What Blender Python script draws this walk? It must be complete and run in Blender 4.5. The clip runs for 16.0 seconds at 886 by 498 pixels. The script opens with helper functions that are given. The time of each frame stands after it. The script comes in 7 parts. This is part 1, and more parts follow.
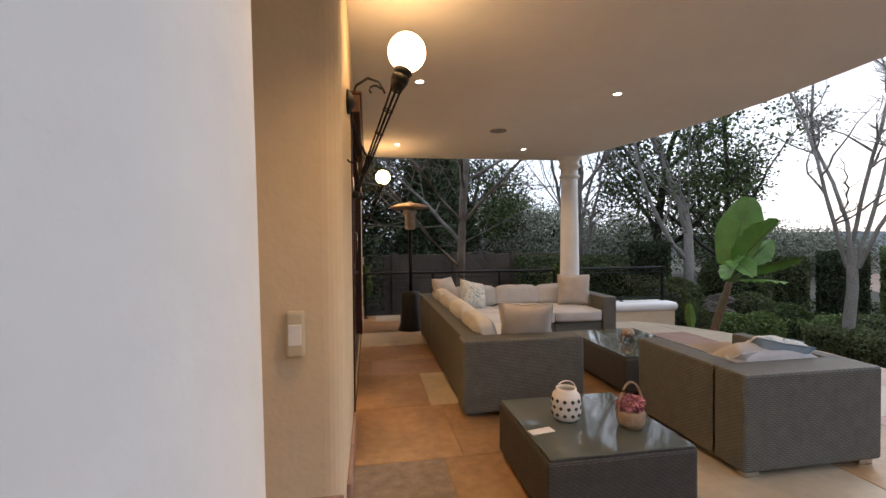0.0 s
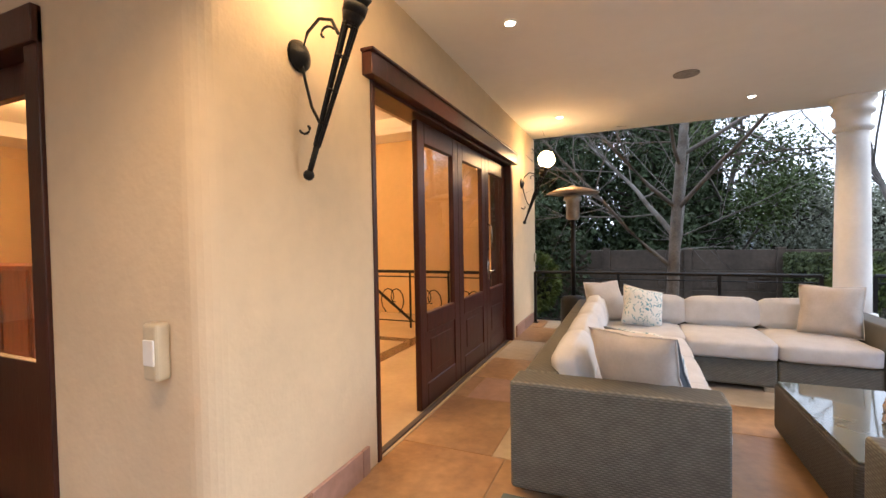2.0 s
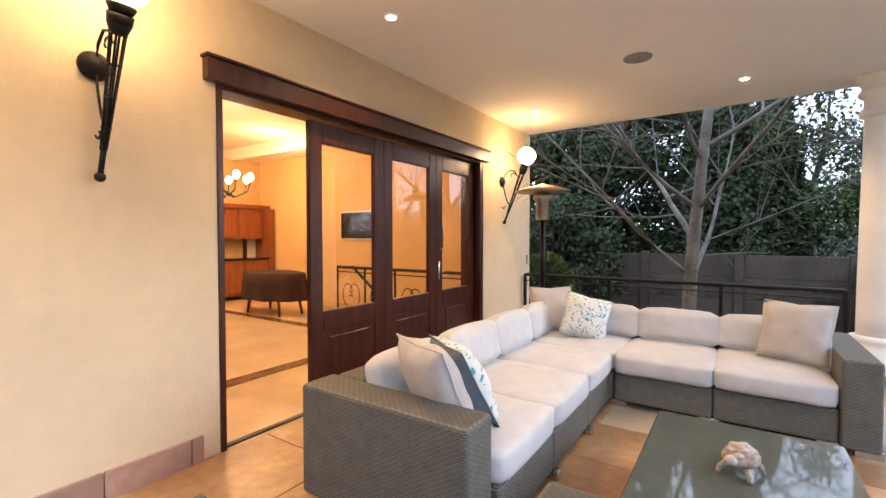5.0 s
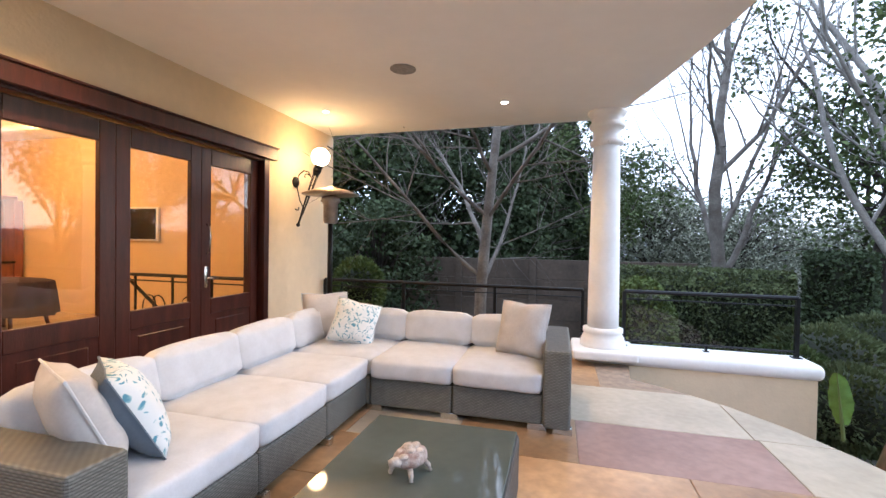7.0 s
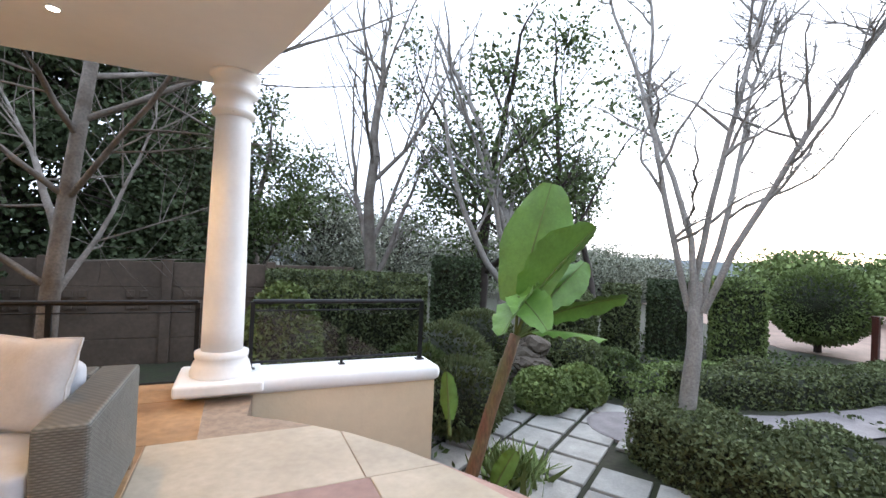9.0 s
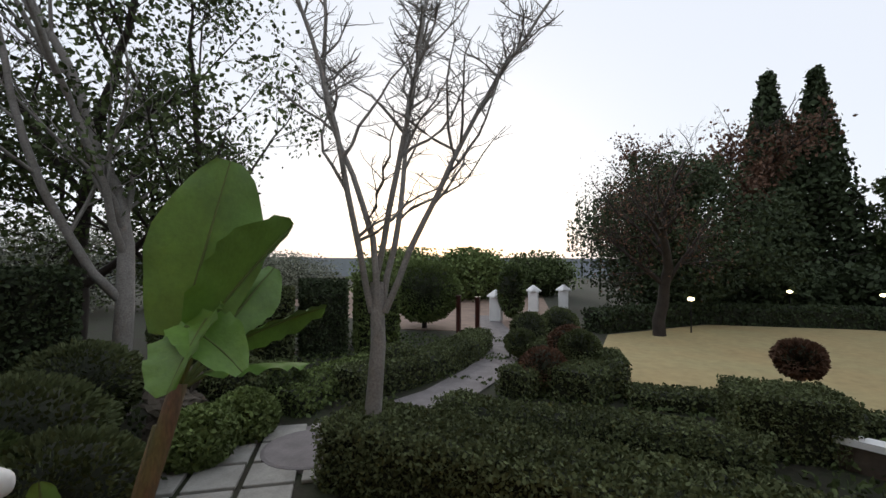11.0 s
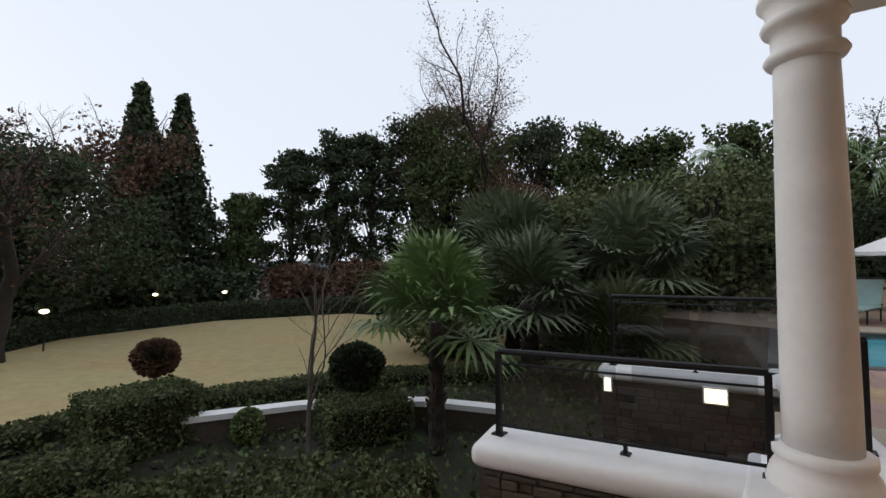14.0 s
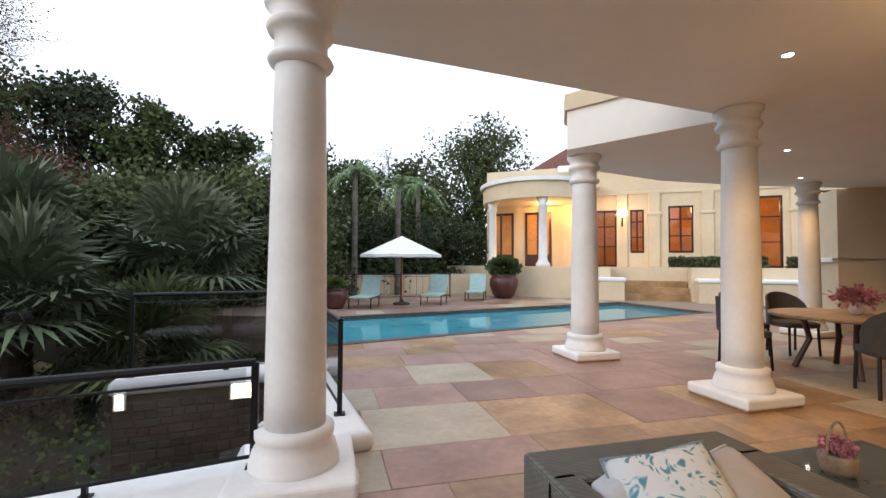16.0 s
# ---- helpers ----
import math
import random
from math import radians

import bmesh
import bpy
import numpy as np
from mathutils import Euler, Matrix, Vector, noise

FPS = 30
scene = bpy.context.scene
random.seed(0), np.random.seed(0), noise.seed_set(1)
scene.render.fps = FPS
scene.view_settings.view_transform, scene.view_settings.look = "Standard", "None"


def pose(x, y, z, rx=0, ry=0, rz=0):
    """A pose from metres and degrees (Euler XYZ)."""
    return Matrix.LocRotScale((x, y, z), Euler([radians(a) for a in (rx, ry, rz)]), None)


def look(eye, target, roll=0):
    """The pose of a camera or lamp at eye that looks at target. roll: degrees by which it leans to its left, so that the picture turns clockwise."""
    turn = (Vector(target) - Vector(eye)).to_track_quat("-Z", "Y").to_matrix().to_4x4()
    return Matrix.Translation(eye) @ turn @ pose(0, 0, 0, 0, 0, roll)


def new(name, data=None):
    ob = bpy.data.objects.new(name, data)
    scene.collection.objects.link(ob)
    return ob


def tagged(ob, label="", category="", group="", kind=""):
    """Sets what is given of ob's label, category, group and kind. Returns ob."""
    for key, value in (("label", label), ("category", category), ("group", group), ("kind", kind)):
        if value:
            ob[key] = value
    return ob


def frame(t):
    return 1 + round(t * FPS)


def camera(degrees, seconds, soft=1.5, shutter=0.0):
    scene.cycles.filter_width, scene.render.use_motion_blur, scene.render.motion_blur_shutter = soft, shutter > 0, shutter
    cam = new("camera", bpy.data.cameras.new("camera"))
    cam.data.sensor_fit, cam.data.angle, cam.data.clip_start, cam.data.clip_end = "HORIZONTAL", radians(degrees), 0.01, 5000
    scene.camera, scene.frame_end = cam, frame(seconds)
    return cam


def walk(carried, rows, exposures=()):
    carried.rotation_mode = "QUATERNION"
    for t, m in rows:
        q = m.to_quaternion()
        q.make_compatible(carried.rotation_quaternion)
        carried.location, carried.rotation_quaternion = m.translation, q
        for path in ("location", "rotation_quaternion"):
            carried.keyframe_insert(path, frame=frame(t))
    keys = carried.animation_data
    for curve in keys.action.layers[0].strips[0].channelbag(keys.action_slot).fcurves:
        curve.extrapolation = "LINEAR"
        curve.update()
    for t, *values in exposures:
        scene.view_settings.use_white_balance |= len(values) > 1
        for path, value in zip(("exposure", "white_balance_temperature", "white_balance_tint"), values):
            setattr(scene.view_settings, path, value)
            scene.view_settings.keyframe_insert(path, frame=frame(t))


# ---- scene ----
cam = camera(90.9, 16.0)
PATH = [
    (0, (0.125, 0.18, 1.414), (0.46, 2.15, 1.377), -0.5),
    (0.5, (0.471, 0.393, 1.408), (0.574, 2.39, 1.368), -0.4),
    (1, (0.854, 0.593, 1.394), (0.656, 2.583, 1.335), -0.3),
    (1.5, (1.156, 0.95, 1.391), (0.609, 2.873, 1.34), -1.0),
    (2, (1.446, 1.25, 1.39), (0.663, 3.089, 1.341), -1.0),
    (2.5, (1.723, 1.531, 1.406), (0.805, 3.307, 1.359), -0.9),
    (3, (1.997, 1.75, 1.412), (0.885, 3.412, 1.366), -1.1),
    (3.2, (2.019, 1.75, 1.409), (0.885, 3.397, 1.361), -1.4),
    (5.3, (2.855, 2.078, 1.394), (1.755, 3.747, 1.338), 0.6),
    (5.5, (2.903, 2.09, 1.393), (1.843, 3.785, 1.343), 0.7),
    (6, (3.012, 2.137, 1.384), (2.117, 3.926, 1.35), 0.7),
    (6.5, (3.168, 2.25, 1.41), (2.479, 4.127, 1.364), 0.8),
    (7, (3.409, 2.469, 1.412), (2.898, 4.402, 1.377), 0.9),
    (7.5, (3.649, 2.67, 1.391), (3.313, 4.641, 1.375), 1.2),
    (8, (3.792, 2.895, 1.387), (3.763, 4.895, 1.37), 1.7),
    (8.5, (3.914, 3.196, 1.396), (4.356, 5.146, 1.4), 2.4),
    (9, (4.044, 3.483, 1.393), (4.893, 5.294, 1.417), 2.6),
    (9.2, (4.092, 3.612, 1.409), (5.087, 5.347, 1.441), 2.4),
    (11.3, (4.46, 4.602, 1.428), (6.416, 5.017, 1.497), 0.1),
    (11.5, (4.504, 4.623, 1.414), (6.486, 4.88, 1.488), 0.0),
    (12, (4.536, 4.68, 1.42), (6.523, 4.47, 1.503), 0.0),
    (12.5, (4.52, 4.66, 1.424), (6.425, 4.058, 1.507), -0.4),
    (13, (4.511, 4.575, 1.427), (6.268, 3.624, 1.503), -0.6),
    (13.5, (4.487, 4.461, 1.411), (5.992, 3.146, 1.489), -0.6),
    (14, (4.374, 4.439, 1.441), (5.58, 2.845, 1.518), -0.6),
    (14.5, (4.275, 4.393, 1.453), (5.175, 2.608, 1.523), -0.6),
    (15, (4.182, 4.329, 1.45), (4.708, 2.4, 1.51), -0.2),
    (15.5, (4.065, 4.218, 1.414), (4.108, 2.219, 1.476), 0.1),
    (16, (4.019, 4.017, 1.383), (3.504, 2.085, 1.449), 0.3),
]
walk(cam, [(t, look(eye, aim, roll)) for t, eye, aim, roll in PATH],
     [(0, 0.85, 5800, 10), (0.7, 1.3, 5750, 10), (1.5, 1.65, 5600, 10), (3.2, 1.66, 5520, 10), (5.5, 1.9, 5350, 10), (7, 1.88, 5250, 10), (9.2, 1.84, 5750, 10), (11.3, 0.05, 6300, 10), (13.4, -0.04, 6250, 10), (14.5, 0.38, 6100, 10), (15.2, 0.62, 6000, 10), (16, 0.85, 6000, 10)])

# ---- world and light ----
V = Vector
sky_world = bpy.data.worlds.new("dusk_sky")
scene.world = sky_world
sky_world.use_nodes = True
wt = sky_world.node_tree
sky = wt.nodes.new("ShaderNodeTexSky")
sky.sky_type = "NISHITA"
sky.sun_disc = False
sky.sun_elevation = radians(7)
sky.sun_rotation = radians(70)
sky.air_density, sky.dust_density, sky.ozone_density = 1.0, 2.0, 1.5
SKY_WHITE = (7.5, 7.7, 8.2, 1)
mix = wt.nodes.new("ShaderNodeMix")
mix.data_type = "RGBA"
mix.inputs[0].default_value = 0.80
mix.inputs[7].default_value = SKY_WHITE
wt.links.new(sky.outputs[0], mix.inputs[6])
wt.links.new(mix.outputs[2], wt.nodes["Background"].inputs[0])
wt.nodes["Background"].inputs[1].default_value = 0.12
sun = new("sun", bpy.data.lights.new("sun", "SUN"))
sun.data.energy, sun.data.angle, sun.data.color = 0.5, radians(20), (1, 0.86, 0.72)
sun.matrix_world = look((30, 11, 12), (0, 0, 0))


def spot(x, y, z, energy, colour, size=120, radius=0.05):
    ob = new("lamp_light", bpy.data.lights.new("lamp_light", "SPOT"))
    ob.data.energy, ob.data.color, ob.data.spot_size, ob.data.spot_blend, ob.data.shadow_soft_size = energy, colour, radians(size), 0.6, radius
    ob.location = (x, y, z)
    return ob


def point(x, y, z, energy, colour, radius=0.15):
    ob = new("lamp_light", bpy.data.lights.new("lamp_light", "POINT"))
    ob.data.energy, ob.data.color, ob.data.shadow_soft_size = energy, colour, radius
    ob.location = (x, y, z)
    return ob


WARM = (1.0, 0.56, 0.21)


# ---- materials ----
def mat(name, base, rough=0.6, metal=0.0, vary=0.12, scale=6.0, bump=0.0, bump_scale=60.0, alt=None, emit=0.0, per=0.0, spec=0.5, streak=None, island=0.0):
    """Principled material: base colour, variation at two scales, optional second colour, relief and per-object shift."""
    m = bpy.data.materials.new(name)
    m.use_nodes = True
    nt = m.node_tree
    b = nt.nodes["Principled BSDF"]
    b.inputs["Roughness"].default_value, b.inputs["Metallic"].default_value = rough, metal
    b.inputs["Specular IOR Level"].default_value = spec
    if emit:
        b.inputs["Emission Color"].default_value = (*base, 1)
        b.inputs["Emission Strength"].default_value = emit
    co = nt.nodes.new("ShaderNodeTexCoord")
    vec = co.outputs["Object"]
    if streak:
        mp = nt.nodes.new("ShaderNodeMapping")
        mp.inputs["Scale"].default_value = streak
        nt.links.new(vec, mp.inputs[0])
        vec = mp.outputs[0]
    n1 = nt.nodes.new("ShaderNodeTexNoise")
    n1.inputs["Scale"].default_value, n1.inputs["Detail"].default_value = scale, 5
    n2 = nt.nodes.new("ShaderNodeTexNoise")
    n2.inputs["Scale"].default_value, n2.inputs["Detail"].default_value = scale * 9, 3
    nt.links.new(vec, n1.inputs[0])
    nt.links.new(vec, n2.inputs[0])
    info = nt.nodes.new("ShaderNodeObjectInfo")
    if per:
        sh = nt.nodes.new("ShaderNodeVectorMath")
        sh.operation = "SCALE"
        nt.links.new(info.outputs["Random"], sh.inputs["Scale"])
        sh.inputs[0].default_value = (37, 53, 71)
        ad = nt.nodes.new("ShaderNodeVectorMath")
        nt.links.new(vec, ad.inputs[0])
        nt.links.new(sh.outputs[0], ad.inputs[1])
        nt.links.new(ad.outputs[0], n1.inputs[0])
        nt.links.new(ad.outputs[0], n2.inputs[0])
    ramp = nt.nodes.new("ShaderNodeMix")
    ramp.data_type = "RGBA"
    lo = tuple(c * (1 - vary) for c in base)
    hi = alt or tuple(min(1, c * (1 + vary)) for c in base)
    ramp.inputs[6].default_value, ramp.inputs[7].default_value = (*lo, 1), (*hi, 1)
    sp = nt.nodes.new("ShaderNodeMapRange")
    sp.inputs[1].default_value, sp.inputs[2].default_value = 0.32, 0.68
    nt.links.new(n1.outputs[0], sp.inputs[0])
    nt.links.new(sp.outputs[0], ramp.inputs[0])
    fine = nt.nodes.new("ShaderNodeMix")
    fine.data_type, fine.blend_type = "RGBA", "MULTIPLY"
    fine.inputs[0].default_value = min(1, vary * 2.0)
    nt.links.new(ramp.outputs[2], fine.inputs[6])
    nt.links.new(n2.outputs[0], fine.inputs[7])
    out = fine.outputs[2]
    if per or island:
        hs = nt.nodes.new("ShaderNodeHueSaturation")
        mr = nt.nodes.new("ShaderNodeMapRange")
        k = per or island
        mr.inputs[3].default_value, mr.inputs[4].default_value = 1 - k, 1 + k
        if island:
            geo = nt.nodes.new("ShaderNodeNewGeometry")
            nt.links.new(geo.outputs["Random Per Island"], mr.inputs[0])
        else:
            nt.links.new(info.outputs["Random"], mr.inputs[0])
        nt.links.new(mr.outputs[0], hs.inputs["Value"])
        nt.links.new(out, hs.inputs["Color"])
        out = hs.outputs[0]
    nt.links.new(out, b.inputs["Base Color"])
    if bump:
        bp = nt.nodes.new("ShaderNodeBump")
        bp.inputs["Strength"].default_value, bp.inputs["Distance"].default_value = bump, 0.01
        n3 = nt.nodes.new("ShaderNodeTexNoise")
        n3.inputs["Scale"].default_value, n3.inputs["Detail"].default_value = bump_scale, 4
        nt.links.new(vec, n3.inputs[0])
        nt.links.new(n3.outputs[0], bp.inputs["Height"])
        nt.links.new(bp.outputs[0], b.inputs["Normal"])
    return m


def glow(name, colour, strength):
    m = bpy.data.materials.new(name)
    m.use_nodes = True
    b = m.node_tree.nodes["Principled BSDF"]
    b.inputs["Base Color"].default_value = (*colour, 1)
    b.inputs["Emission Color"].default_value = (*colour, 1)
    b.inputs["Emission Strength"].default_value = strength
    return m


def wicker(name, dark, light):
    """Woven rattan: rows of flat strands that pass over and under upright ribs."""
    m = mat(name, dark, 0.6, vary=0.2, scale=8)
    nt = m.node_tree
    b = nt.nodes["Principled BSDF"]
    co = nt.nodes.new("ShaderNodeTexCoord")
    sep = nt.nodes.new("ShaderNodeSeparateXYZ")
    nt.links.new(co.outputs["Object"], sep.inputs[0])

    def calc(op, a, c=0.0, e=None):
        n = nt.nodes.new("ShaderNodeMath")
        n.operation = op
        for k, v in enumerate((a, c, e)):
            if v is None:
                continue
            if isinstance(v, (int, float)):
                n.inputs[k].default_value = v
            else:
                nt.links.new(v, n.inputs[k])
        return n.outputs[0]

    along = calc("ADD", sep.outputs[0], sep.outputs[1])
    row = calc("MULTIPLY", sep.outputs[2], 1 / 0.0115)
    strand = calc("ABSOLUTE", calc("SINE", calc("MULTIPLY", row, math.pi)))
    swap = calc("MULTIPLY", calc("FLOOR", row), math.pi)
    over = calc("SINE", calc("MULTIPLY_ADD", along, math.pi / 0.019, swap))
    lift = calc("MULTIPLY_ADD", over, 0.5, 0.5)
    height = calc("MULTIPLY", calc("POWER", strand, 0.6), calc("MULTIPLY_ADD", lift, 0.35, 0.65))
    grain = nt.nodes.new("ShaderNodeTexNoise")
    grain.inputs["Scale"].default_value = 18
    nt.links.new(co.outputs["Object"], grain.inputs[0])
    # strand height also drives the colour, painting shade into the gaps
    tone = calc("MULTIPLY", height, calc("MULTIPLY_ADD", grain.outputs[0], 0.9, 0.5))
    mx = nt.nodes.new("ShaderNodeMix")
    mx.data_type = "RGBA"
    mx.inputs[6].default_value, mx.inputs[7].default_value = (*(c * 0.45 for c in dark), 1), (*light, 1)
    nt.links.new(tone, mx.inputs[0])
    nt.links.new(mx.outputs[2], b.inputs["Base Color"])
    bp = nt.nodes.new("ShaderNodeBump")
    bp.inputs["Strength"].default_value, bp.inputs["Distance"].default_value = 0.7, 0.004
    nt.links.new(height, bp.inputs["Height"])
    nt.links.new(bp.outputs[0], b.inputs["Normal"])
    return m


def clear_glass(name, tint=(1, 1, 1), gloss=0.06):
    """Thin window glass: a see-through pane with a faint sharp reflection."""
    m = bpy.data.materials.new(name)
    m.use_nodes = True
    nt = m.node_tree
    nt.nodes.remove(nt.nodes["Principled BSDF"])
    tr = nt.nodes.new("ShaderNodeBsdfTransparent")
    tr.inputs[0].default_value = (*tint, 1)
    gl = nt.nodes.new("ShaderNodeBsdfGlossy")
    gl.inputs["Roughness"].default_value = 0.02
    lw = nt.nodes.new("ShaderNodeLayerWeight")
    pw = nt.nodes.new("ShaderNodeMath")
    pw.operation = "POWER"
    pw.inputs[1].default_value = 4.0
    nt.links.new(lw.outputs["Facing"], pw.inputs[0])
    ma = nt.nodes.new("ShaderNodeMath")
    ma.operation = "MULTIPLY_ADD"
    ma.inputs[1].default_value, ma.inputs[2].default_value = 1 - gloss, gloss
    nt.links.new(pw.outputs[0], ma.inputs[0])
    ms = nt.nodes.new("ShaderNodeMixShader")
    nt.links.new(ma.outputs[0], ms.inputs[0])
    nt.links.new(tr.outputs[0], ms.inputs[1])
    nt.links.new(gl.outputs[0], ms.inputs[2])
    nt.links.new(ms.outputs[0], nt.nodes["Material Output"].inputs[0])
    return m


M_CREAM = mat("cream_plaster", (0.70, 0.58, 0.40), 0.85, vary=0.06, scale=1.2, bump=0.25, bump_scale=35)
M_CEIL = mat("ceiling_paint", (0.88, 0.85, 0.79), 0.9, vary=0.03, scale=0.8, bump=0.05)
M_WHITE = mat("white_paint", (0.84, 0.84, 0.83), 0.6, vary=0.05, scale=3, bump=0.08, bump_scale=40)
M_WOOD = mat("dark_mahogany", (0.070, 0.018, 0.012), 0.32, vary=0.35, scale=3, bump=0.1, bump_scale=25, streak=(6, 6, 0.7))
M_REDWOOD = mat("cherry_wood", (0.33, 0.105, 0.035), 0.4, vary=0.2, scale=3, streak=(5, 5, 0.8))
M_IRON = mat("black_iron", (0.012, 0.012, 0.013), 0.45, metal=0.4, vary=0.3, scale=20, bump=0.2, bump_scale=120)
M_GLOBE = glow("globe_light", (1.0, 0.57, 0.22), 14)
M_DOWN = glow("downlight_glow", (1.0, 0.86, 0.66), 14)
M_GLASS = clear_glass("window_glass", (0.84, 0.82, 0.80), 0.11)
M_RAILGLASS = clear_glass("smoked_glass", (0.62, 0.64, 0.66))
M_SLAB = mat("sandstone_slab", (0.44, 0.25, 0.115), 0.36, vary=0.28, scale=1.6, bump=0.3, bump_scale=14, alt=(0.60, 0.38, 0.19), per=0.2)
M_SLAB_PINK = mat("pink_sandstone_slab", (0.40, 0.24, 0.19), 0.5, vary=0.2, scale=1.8, bump=0.3, bump_scale=14, alt=(0.47, 0.30, 0.24), per=0.12)
M_SLAB_CREAM = mat("cream_sandstone_slab", (0.50, 0.42, 0.30), 0.5, vary=0.16, scale=1.8, bump=0.3, bump_scale=14, alt=(0.56, 0.48, 0.36), per=0.10)
M_JOINT = mat("sand_joint", (0.34, 0.26, 0.19), 0.9, vary=0.2, scale=12)
M_STONE = mat("rough_stone", (0.18, 0.144, 0.108), 0.9, vary=0.4, scale=7, bump=0.9, bump_scale=18, alt=(0.10, 0.085, 0.06))
M_CONCRETE = mat("concrete", (0.105, 0.080, 0.060), 0.9, vary=0.25, scale=1.5, bump=0.3, bump_scale=20)
M_PAVE = mat("pale_paver", (0.36, 0.35, 0.32), 0.85, vary=0.18, scale=4, bump=0.3, bump_scale=40, per=0.08)
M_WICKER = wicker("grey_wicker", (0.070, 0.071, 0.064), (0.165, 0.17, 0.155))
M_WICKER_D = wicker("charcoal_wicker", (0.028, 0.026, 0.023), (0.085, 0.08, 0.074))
M_CUSHION = mat("oatmeal_canvas", (0.60, 0.60, 0.61), 0.95, vary=0.06, scale=9, bump=0.35, bump_scale=350)
M_SEAT = mat("pale_canvas", (0.56, 0.58, 0.62), 0.95, vary=0.06, scale=9, bump=0.35, bump_scale=350)
M_SOIL = mat("garden_soil", (0.063, 0.049, 0.031), 0.95, vary=0.4, scale=2, bump=0.8, bump_scale=12, alt=(0.035, 0.05, 0.015))
M_LAWN = mat("dry_winter_lawn", (0.598, 0.448, 0.209), 0.95, vary=0.22, scale=0.5, bump=0.6, bump_scale=60, alt=(0.44, 0.37, 0.18))
M_BARK = mat("grey_bark", (0.208, 0.176, 0.143), 0.9, vary=0.35, scale=4, bump=0.8, bump_scale=18, alt=(0.26, 0.235, 0.21))
M_BARK_P = mat("pale_mottled_bark", (0.66, 0.63, 0.58), 0.85, vary=0.4, scale=5, bump=0.5, bump_scale=14, alt=(0.30, 0.275, 0.245))
M_BARK_D = mat("dark_bark", (0.055, 0.042, 0.034), 0.9, vary=0.35, scale=4, bump=0.8, bump_scale=18)
M_LEAF = mat("evergreen_leaf", (0.09, 0.123, 0.044), 0.75, vary=0.2, scale=1.0, island=0.35, spec=0.2)
M_LEAF_D = mat("dark_conifer_leaf", (0.058, 0.080, 0.038), 0.75, vary=0.2, scale=1.0, island=0.35, spec=0.2)
M_LEAF_L = mat("light_green_leaf", (0.15, 0.20, 0.065), 0.75, vary=0.2, scale=1.0, island=0.35, spec=0.2)
M_LEAF_R = mat("russet_leaf", (0.15, 0.083, 0.053), 0.75, vary=0.2, scale=1.0, island=0.35, spec=0.2)
M_HEDGE = mat("clipped_hedge_leaf", (0.125, 0.150, 0.068), 0.8, vary=0.25, scale=1.0, island=0.30, spec=0.12)
# near-black core colour stands in for the shade deep between the leaves
M_HEDGE_IN = mat("hedge_core_shade", (0.023, 0.029, 0.013), 0.9, vary=0.3, scale=8, bump=0.8, bump_scale=30)
M_PALM = mat("palm_leaf", (0.179, 0.273, 0.095), 0.45, vary=0.2, scale=2, island=0.3)
M_BANANA = mat("banana_leaf", (0.130, 0.255, 0.036), 0.55, vary=0.2, scale=2.5, bump=0.3, bump_scale=40, streak=(1, 1, 1))
M_POT = mat("terracotta_glaze", (0.13, 0.045, 0.035), 0.35, vary=0.25, scale=5)


# ---- mesh helpers ----
def box(bm, x0, x1, y0, y1, z0, z1, bevel=0.0, seg=2, m=None):
    r = bmesh.ops.create_cube(bm, size=1.0)
    vs = r["verts"]
    for v in vs:
        v.co = V(((x0 + x1) / 2 + v.co.x * (x1 - x0), (y0 + y1) / 2 + v.co.y * (y1 - y0), (z0 + z1) / 2 + v.co.z * (z1 - z0)))
        if m is not None:
            v.co = m @ v.co
    if bevel:
        es = list({e for v in vs for e in v.link_edges})
        bmesh.ops.bevel(bm, geom=es, offset=bevel, segments=seg, affect="EDGES", profile=0.5)
    return vs


def lathe(bm, prof, segs=20, c=(0, 0, 0)):
    """Turn a profile of (radius, height) about the upright axis."""
    rings = []
    for r, z in prof:
        rings.append([bm.verts.new((c[0] + r * math.cos(2 * math.pi * i / segs), c[1] + r * math.sin(2 * math.pi * i / segs), c[2] + z)) for i in range(segs)])
    for a, b in zip(rings, rings[1:]):
        for i in range(segs):
            bm.faces.new((a[i], a[(i + 1) % segs], b[(i + 1) % segs], b[i]))
    bm.faces.new(list(reversed(rings[0])))
    bm.faces.new(rings[-1])


def tube(bm, pts, r, segs=8, r2=None):
    """A round bar along a line of points, tapering from r to r2."""
    pts = [V(p) for p in pts]
    r2 = r if r2 is None else r2
    rings = []
    for i, p in enumerate(pts):
        d = (pts[min(i + 1, len(pts) - 1)] - pts[max(i - 1, 0)]).normalized()
        up = V((0, 0, 1)) if abs(d.z) < 0.9 else V((1, 0, 0))
        a = d.cross(up).normalized()
        b = d.cross(a)
        rr = r + (r2 - r) * i / max(1, len(pts) - 1)
        rings.append([bm.verts.new(p + (a * math.cos(2 * math.pi * k / segs) + b * math.sin(2 * math.pi * k / segs)) * rr) for k in range(segs)])
    for q, w in zip(rings, rings[1:]):
        for k in range(segs):
            bm.faces.new((q[k], q[(k + 1) % segs], w[(k + 1) % segs], w[k]))
    bm.faces.new(list(reversed(rings[0])))
    bm.faces.new(rings[-1])


def prism(bm, poly, z0, z1):
    lo = [bm.verts.new((x, y, z0)) for x, y in poly]
    hi = [bm.verts.new((x, y, z1)) for x, y in poly]
    n = len(poly)
    bm.faces.new(list(reversed(lo)))
    bm.faces.new(hi)
    for i in range(n):
        bm.faces.new((lo[i], lo[(i + 1) % n], hi[(i + 1) % n], hi[i]))


